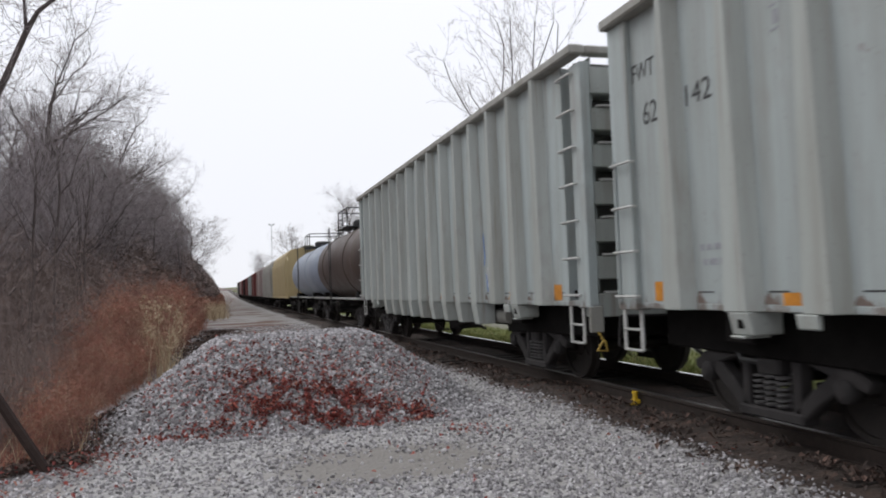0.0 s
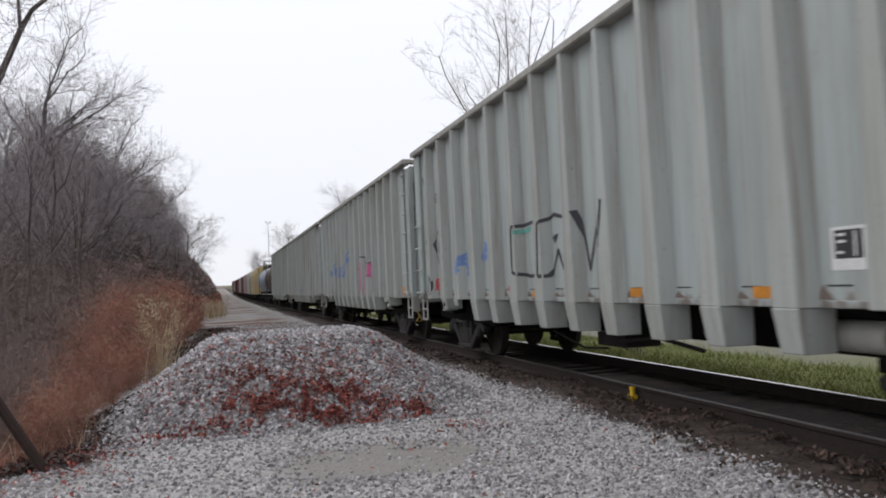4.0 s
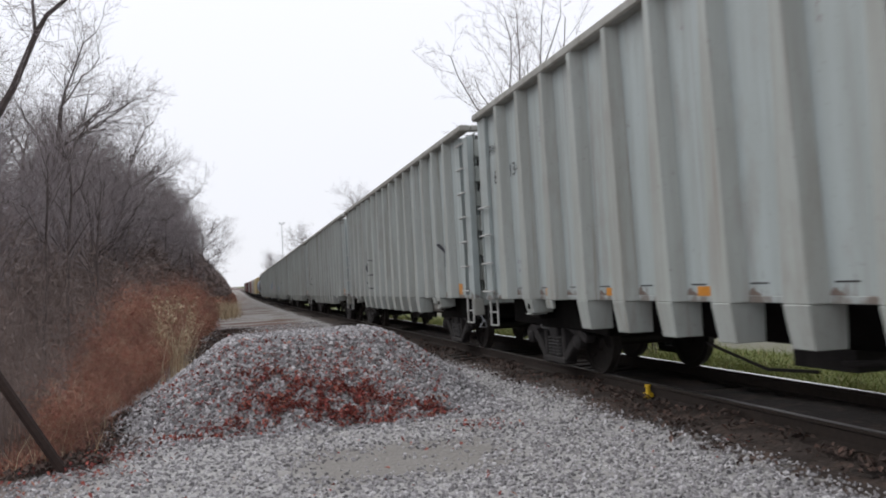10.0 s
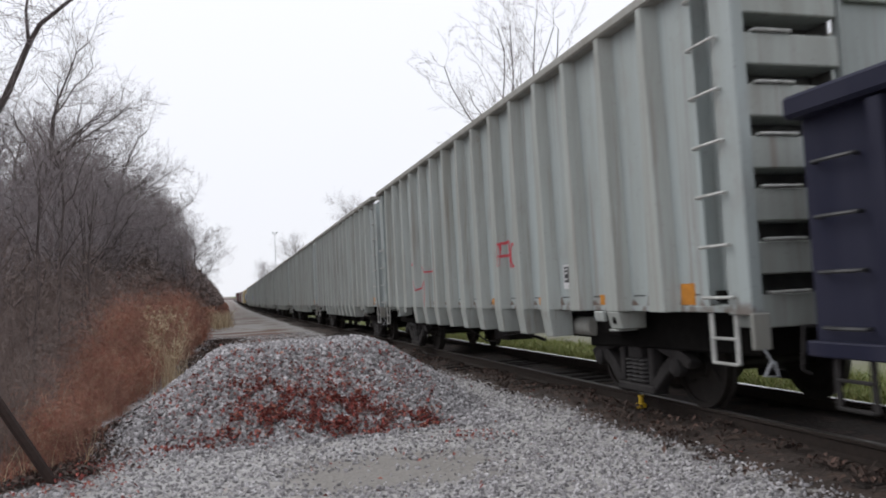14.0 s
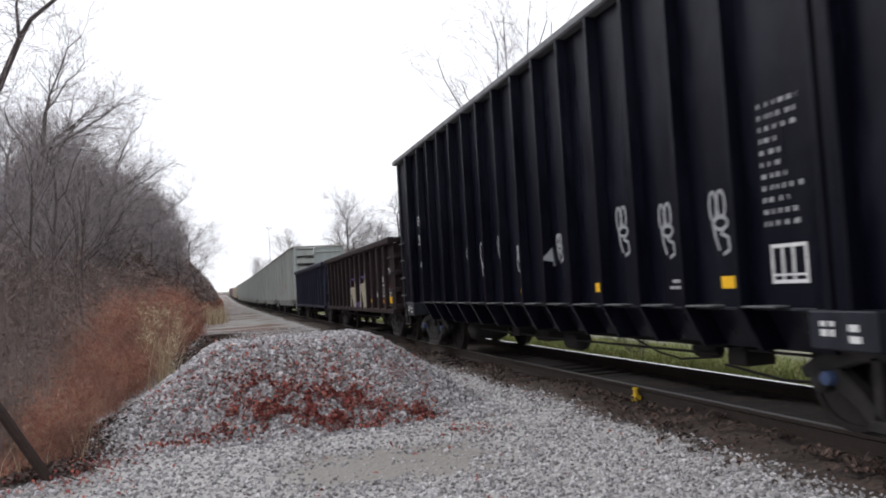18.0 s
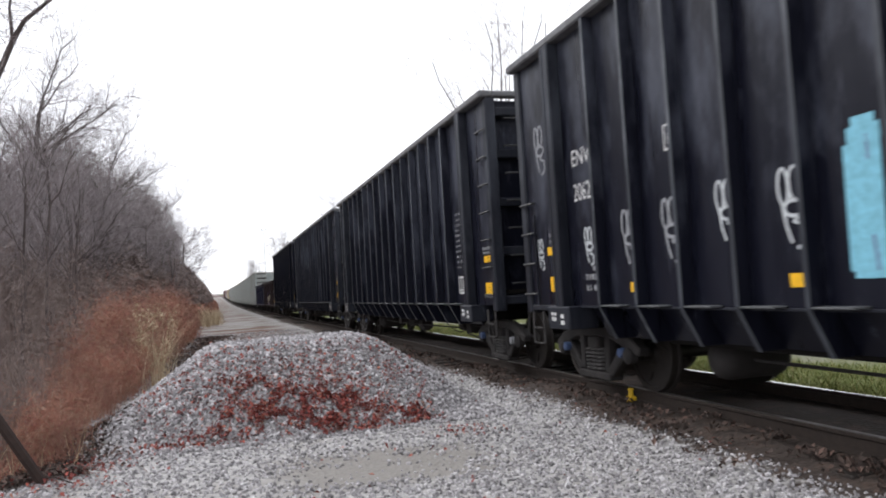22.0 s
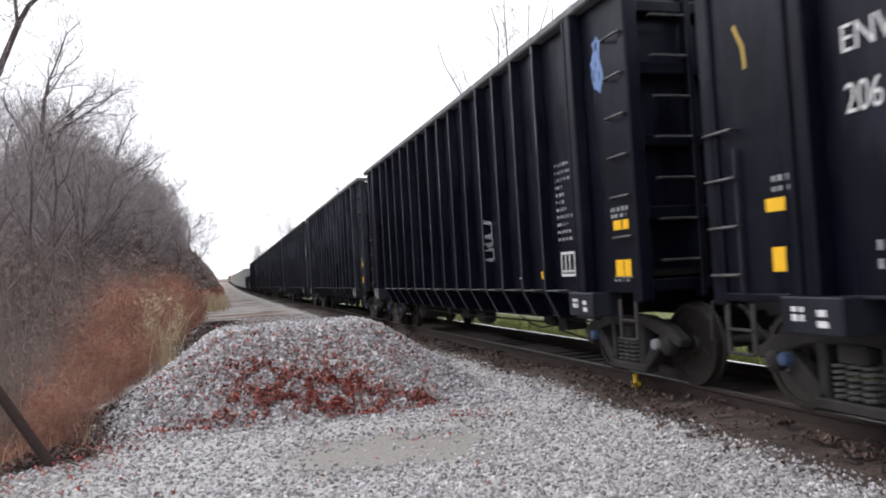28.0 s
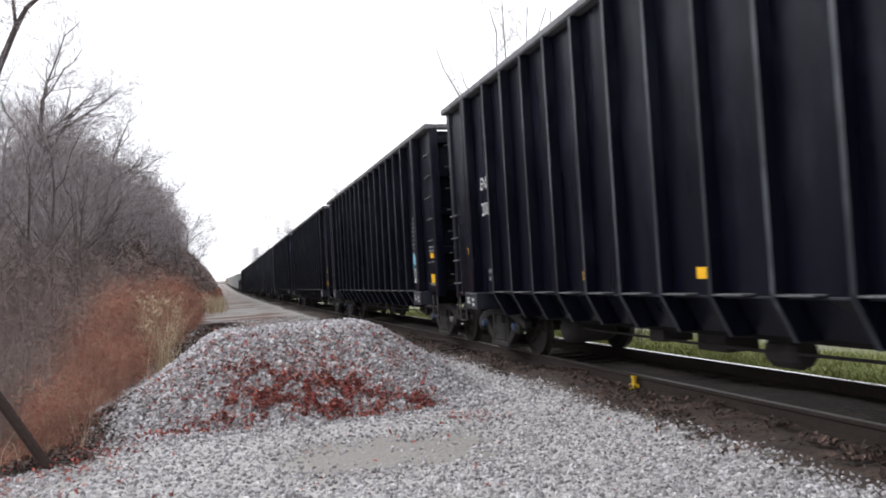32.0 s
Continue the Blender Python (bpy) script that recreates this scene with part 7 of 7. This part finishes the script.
edge_grass = thing("dry_grass", "thin pale weeds along the gravel edge", "grass", kind="stuff",
                   data=blades(110, strip(-2.5, -1.6, 8.6, 16), lambda r, x, y: 0.2 + 0.6 * r.rand(len(x)), 0.004, 0.5, 8, REED, "dry_grass"))
field_grass = thing("field_grass", "long green grass beyond the track", "grass", kind="stuff",
                    data=blades(60000, lambda r, n: (7.7 + 5.4 * r.rand(n), 2 + 44 * r.rand(n) ** 1.3), lambda r, x, y: 0.05 + 0.22 * r.rand(len(x)) ** 1.5 * (0.3 + 1.1 * np.sin(1.7 * x + 0.9 * y) ** 2), 0.010, 0.9, 9, GRASS, "field_grass"))
field_weeds = thing("field_weeds", "grey dry weeds and stalks across the field", "weeds", kind="stuff",
                    data=fuzz(26000, lambda r, n: (lambda x, y: np.stack([x, y, land(x, y) + (0.35 + 0.5 * np.sin(0.7 * y) ** 2) * r.rand(n) ** 1.3], 1))(15.5 + 12 * r.rand(n), 3 + 60 * r.rand(n) ** 1.2), 0.22, 0.012, WEED, "field_weeds", 48))


# ---- crushed stone and fallen leaves ----
ICO_V = []
g = (1 + 5 ** 0.5) / 2
for a, b in ((-1, g), (1, g), (-1, -g), (1, -g)):
    ICO_V += [(a, b, 0), (0, a, b), (b, 0, a)]
ICO_V = np.array(ICO_V) / math.sqrt(1 + g * g)
bmx = bmesh.new()
for p in ICO_V:
    bmx.verts.new(p)
bmesh.ops.convex_hull(bmx, input=bmx.verts)
bmx.verts.index_update()
ICO_V = np.array([tuple(v.co) for v in bmx.verts])
ICO_F = np.array([[v.index for v in f.verts] for f in bmx.faces])
bmx.free()


def stones(n, where, size, seed, name, sink=0.35):
    r = np.random.RandomState(seed)
    x, y = where(r, n)
    s = size(r, y)
    n = len(x)
    q = r.randn(n, 4)
    q /= np.linalg.norm(q, axis=1)[:, None]
    w, a, b, c = q.T
    Rm = np.stack([1 - 2 * (b * b + c * c), 2 * (a * b - c * w), 2 * (a * c + b * w), 2 * (a * b + c * w), 1 - 2 * (a * a + c * c), 2 * (b * c - a * w), 2 * (a * c - b * w), 2 * (b * c + a * w), 1 - 2 * (a * a + b * b)], 1).reshape(n, 3, 3)
    shape = ICO_V[None] * (0.75 + 0.5 * r.rand(n, 12, 1)) * (np.array([1.25, 0.95, 0.7])[None, None] * (0.8 + 0.4 * r.rand(n, 1, 3)))
    V = np.einsum("nij,nkj->nki", Rm, shape) * (s * 0.5)[:, None, None]
    V += np.stack([x, y, land(x, y) + s * (0.5 - sink) * 0.6], 1)[:, None]
    Fc = (np.arange(n)[:, None, None] * 12 + ICO_F[None]).reshape(-1, 3)
    return fast_mesh(name, V.reshape(-1, 3), Fc, STONE)


def lot(r, n):
    y = 4.2 + 14 * r.rand(n) ** 1.7
    x = -2.4 + 7.0 * r.rand(n)
    bare = (np.abs((x - 1.5) / 1.15) ** 2 + ((y - 7.25) / 0.62) ** 2 + 0.45 * np.sin(4.1 * x + 2.3 * y) * np.sin(5.3 * y - 1.7 * x) + 0.25 * np.sin(11 * x) * np.sin(9 * y) < 0.35 + 0.75 * r.rand(n)) & (r.rand(n) < 0.9)
    edge = x > 4.0 + 0.5 * r.rand(n)
    keep = ~bare & ~edge & (x > -1.75 + 0.3 * r.rand(n) - 0.6 * np.clip((8.5 - y) * 2, 0, 1))
    return x[keep], y[keep]


def heap(r, n):
    return -1.8 + 5.3 * r.rand(n), 9.0 + 3.6 * r.rand(n)


lot_stone = thing("gravel", "loose pale grey crushed stone on the lot", "gravel", kind="stuff", data=stones(46000, lot, lambda r, y: 0.020 + 0.028 * r.rand(len(y)) ** 1.5, 11, "gravel"))
heap_stone = thing("gravel_pile", "low heap of grey crushed stone with fallen leaves", "gravel pile", kind="stuff", data=stones(19000, heap, lambda r, y: 0.030 + 0.038 * r.rand(len(y)) ** 1.3, 12, "gravel_pile", 0.08))
road_stone = thing("gravel", "grey gravel of the track-side road", "gravel", kind="stuff", data=stones(9000, lambda r, n: (-1.2 + 5.2 * r.rand(n), 13.5 + 26 * r.rand(n) ** 1.4), lambda r, y: 0.03 + 0.04 * r.rand(len(y)), 13, "gravel"))


def leaves(n, where, seed, name, size=0.07, mat=LEAF):
    r = np.random.RandomState(seed)
    x, y = where(r, n)
    n = len(x)
    z = land(x, y) + 0.028 + 0.04 * r.rand(n)
    a = r.rand(n) * 6.283
    s = size * (0.55 + 0.8 * r.rand(n))
    d = np.stack([np.cos(a), np.sin(a), 0.5 * r.randn(n)], 1) * s[:, None]
    w = np.stack([-np.sin(a), np.cos(a), 0.5 * r.randn(n)], 1) * s[:, None] * 0.42
    up = np.array([0, 0, 1])[None] * (s * 0.25)[:, None]
    c = np.stack([x, y, z], 1)
    V = np.stack([c - d * 0.6, c - w + up, c + d * 0.7, c + w + up, c + d * 0.1, c], 1).reshape(-1, 3)
    i = np.arange(n)[:, None] * 6
    Fc = np.concatenate([i + np.array([[0, 5, 1]]), i + np.array([[0, 3, 5]]), i + np.array([[1, 5, 2]]), i + np.array([[5, 3, 2]])], 1).reshape(-1, 3)
    return fast_mesh(name, V, Fc, mat)


def pile_leaves(r, n):
    x = -1.0 + 3.7 * r.rand(n)
    y = 9.05 + 1.8 * r.rand(n)
    toe = 9.27 + 0.08 * np.sin(2.3 * x + 0.5)
    clump = 0.12 + 0.88 * (np.sin(9 * x + 3 * y) * np.sin(11 * y - 4 * x) + 0.5 * np.sin(23 * x - 7 * y) * np.sin(19 * y + 5 * x) > -0.12)
    dens = 1.1 * np.clip((x + 0.75) * 0.9, 0.10, 1) * np.exp(-((y - toe - 0.05) / 0.17) ** 2) * (0.7 + 0.3 * np.sin(5.1 * x + 1))
    dens += 0.95 * np.exp(-((x - 1.55 + 0.6 * (y - 9.5)) / 0.34) ** 2 - ((y - 9.6) / 0.30) ** 2)
    dens += 0.8 * np.exp(-((x - 0.72) / 0.36) ** 2 - ((y - 9.6) / 0.26) ** 2) + 0.4 * np.exp(-((x - 0.25) / 0.4) ** 2 - ((y - 9.85) / 0.25) ** 2)
    dens += 0.14 * np.exp(-((x - 0.9) / 0.8) ** 2 - ((y - 10.1) / 0.35) ** 2)
    dens = dens * np.clip((2.6 - x) * 4, 0, 1) * clump + 0.05
    keep = r.rand(n) < dens
    return x[keep], y[keep]


leaf_litter = thing("fallen_leaves", "red-brown dead leaves lying on the gravel heap", "leaves", kind="stuff", data=leaves(26000, pile_leaves, 21, "fallen_leaves", 0.036))


def lot_leaves(r, n):
    k = n // 3
    x = np.concatenate([-1.6 + 0.35 * r.randn(k), 2.62 + 0.16 * r.randn(k // 2), -1.5 + 6.0 * r.rand(n - k - k // 2)])
    y = np.concatenate([8.2 + 1.3 * r.randn(k), 8.35 + 0.16 * r.randn(k // 2), 5 + 9 * r.rand(n - k - k // 2)])
    return x, y


loose_leaves = thing("fallen_leaves", "scattered red-brown leaves on the gravel lot", "leaves", kind="stuff", data=leaves(380, lot_leaves, 22, "fallen_leaves", 0.034))
track_leaves = thing("fallen_leaves", "brown leaves caught beside the rail", "leaves", kind="stuff", data=leaves(700, lambda r, n: (4.3 + 0.6 * r.rand(n), 3.5 + 26 * r.rand(n) ** 1.5), 23, "fallen_leaves", 0.032, LITTER))

def bed_litter(r, n):
    y = 3.4 + 30 * r.rand(n) ** 1.7
    x = 3.95 + 1.05 * r.rand(n) ** 0.8 + 0.14 * np.sin(1.9 * y) + 0.10 * np.sin(4.3 * y + 1)
    keep = np.sin(3.1 * x + 5.0 * y) * np.sin(6.3 * y - 2.0 * x) + 0.9 * (x - 4.2) > r.rand(n) * 0.9
    return x[keep], y[keep]


edge_leaves = thing("fallen_leaves", "red-brown leaves drifted at the edge of the gravel", "leaves", kind="stuff", data=leaves(230, lambda r, n: (-1.45 + 0.40 * r.randn(n), 7.5 + 1.7 * r.rand(n)), 27, "fallen_leaves", 0.036))
road_leaves = thing("fallen_leaves", "dark red leaves drifted along the far road", "leaves", kind="stuff", data=leaves(2600, lambda r, n: (lambda y: (-0.55 + 0.030 * (y - 22) + 0.42 * r.randn(n), y))(19 + 17 * r.rand(n)), 28, "fallen_leaves", 0.08, LITTER))


dark_litter = thing("leaf_litter", "dark rotting leaves and dirt beside the rail", "litter", kind="stuff", data=leaves(10000, bed_litter, 24, "leaf_litter", 0.045, LITTER))

# ---- small things ----
shrub = thing("shrub", "small leafless shrub in the grass beyond the rails", "shrub", at=(10.55, 18.1, float(land(10.55, 18.1))))
dice, twigs = random.Random(31), []
for k in range(9):
    p, d = Vector((dice.gauss(0, 0.04), dice.gauss(0, 0.04), -0.05)), Vector((dice.gauss(0, 0.35), dice.gauss(0, 0.35), 1)).normalized()
    for i in range(5):
        q = p + d * dice.uniform(0.15, 0.28)
        twigs.append((p, q, 0.016 - 0.0024 * i, 0.0136 - 0.0024 * i, 1))
        for _ in range(2):
            e = (d + Vector((dice.gauss(0, 0.6), dice.gauss(0, 0.6), dice.gauss(0.1, 0.4)))).normalized()
            twigs.append((q, q + e * dice.uniform(0.15, 0.35), 0.006, 0.004, 2))
        d = (d + Vector((dice.gauss(0, 0.2), dice.gauss(0, 0.2), 0.05))).normalized()
        p = q
v, f = tubes(twigs, 5, 0.004)
part("stems", fast_mesh("stems", v, f, BARK, True), shrub)
mast = thing("light_mast", "tall pale steel light mast with lamp heads", "light mast", at=(9.4, 151.0, float(land(9.4, 151))))
part("pole", MB().tube([(0, 0, -0.5), (0, 0, 15.0)], 0.085, 8, 0.05).mesh("pole", LAMP_STEEL, 0, True), mast)
part("crossarm", MB().box(-0.45, 0.45, -0.05, 0.05, 14.95, 15.05).mesh("crossarm", LAMP_STEEL, 0.02), mast)
for x in (-0.4, 0.4):
    part("lamp_head", MB().box(-0.20, 0.20, -0.3, 0.2, -0.06, 0.06).mesh("lamp_head", LAMP_STEEL, 0.03), mast, at=(x, 0, 15.2))
bridge = thing("road_bridge", "far pale road bridge over the line", "bridge", at=(0, 420, float(rise(420))))
part("deck", MB().box(-30, 60, -4, 4, 1.2, 1.9).mesh("deck", PAINT_PALE, 0.05), bridge)
for x in (-12, 13, 30):
    part("pier", MB().box(x - 0.7, x + 0.7, -3, 3, -4, 1.2).mesh("pier", PAINT_PALE, 0.05), bridge)
rock = thing("rock", "dark wet rock at the edge of the gravel", "rock", at=(-1.42, 8.35, float(land(-1.42, 8.35)) + 0.03))
part("stone", fast_mesh("stone", ICO_V * np.array([[0.11, 0.08, 0.06]]) * (0.85 + 0.3 * np.random.RandomState(4).rand(12, 1)), ICO_F, POST_RUST), rock)
branch = thing("fallen_branch", "thin curved fallen branch on the gravel edge", "branch")
part("stick", MB().tube([(-1.95, 8.2, float(land(-1.95, 8.2)) + 0.03), (-1.75, 8.12, float(land(-1.75, 8.12)) + 0.07), (-1.5, 7.95, float(land(-1.5, 7.95)) + 0.06), (-1.32, 7.78, float(land(-1.32, 7.78)) + 0.02)], 0.012, 6, 0.006).mesh("stick", POST_RUST, 0, True), branch)
edge_litter = thing("leaf_litter", "dark fallen leaves under the edge of the brush", "litter", kind="stuff", data=leaves(2600, lambda r, n: (-1.75 + 0.28 * r.randn(n), 8.1 + 3.2 * r.rand(n) ** 1.5), 25, "leaf_litter", 0.042, LITTER))
marker = thing("rail_marker", "small yellow-painted clamp at the foot of the rail", "rail marker", at=(CX - 0.7525 - 0.075, 8.75, -0.21))
part("base", MB().box(-0.05, 0.05, -0.055, 0.055, 0, 0.10).mesh("base", YELLOW_PAINT, 0.012), marker)
part("stem", MB().lathe([(0.035, 0.10), (0.03, 0.17), (0.042, 0.175), (0.038, 0.20), (0.01, 0.205)], 10, "z").mesh("stem", YELLOW_PAINT, 0, True), marker)
post = thing("leaning_post", "dark rusty steel post leaning over the gravel edge", "post")
part("shaft", MB().tube([(-1.48, 8.05, -0.45), (-2.11, 8.10, 0.62), (-2.42, 8.13, 1.15)], 0.05, 8).mesh("shaft", POST_RUST, 0, True), post)
part("cap", MB().lathe([(0.045, 1.13), (0.05, 1.17), (0.02, 1.20)], 10, "z", (-2.42, 8.13, 0)).mesh("cap", POST_RUST, 0, True), post)


# ---- what moves ----
def motions():
    for car, y0, length in TRAIN:
        rows = []
        for k in range(33):
            y = y0 + on_the_way(k)
            mid = y - length / 2
            slope = math.degrees(math.atan(float(rise(mid + 4) - rise(mid - 4)) / 8))
            rows.append((k, pose(CX, y, float(rise(mid)) + math.sin(math.radians(slope)) * length / 2, slope)))
        walk(car, rows)
    for car, y0, length in TRAIN:
        if y0 > 60:
            continue
        inside = [k for k in range(0, 961) if 2.0 < y0 + on_the_way(k / 30) and y0 - length + on_the_way(k / 30) < 42]
        if not inside:
            continue
        times = [0.0] * (inside[0] > 0) + [k / 30 for k in inside] + [32.0] * (inside[-1] < 960)
        for part_ob in [o for o in car.children if o.name.split(".")[0] == "wheelset"]:
            loc = part_ob.matrix_basis.translation.copy()
            rows = []
            for t in times:
                u = min(max(t, inside[0] / 30), inside[-1] / 30)
                rows.append((t, Matrix.Translation(loc) @ Matrix.Rotation(-(y0 + on_the_way(u)) / 0.457, 4, "X")))
            walk(part_ob, rows)


motions()
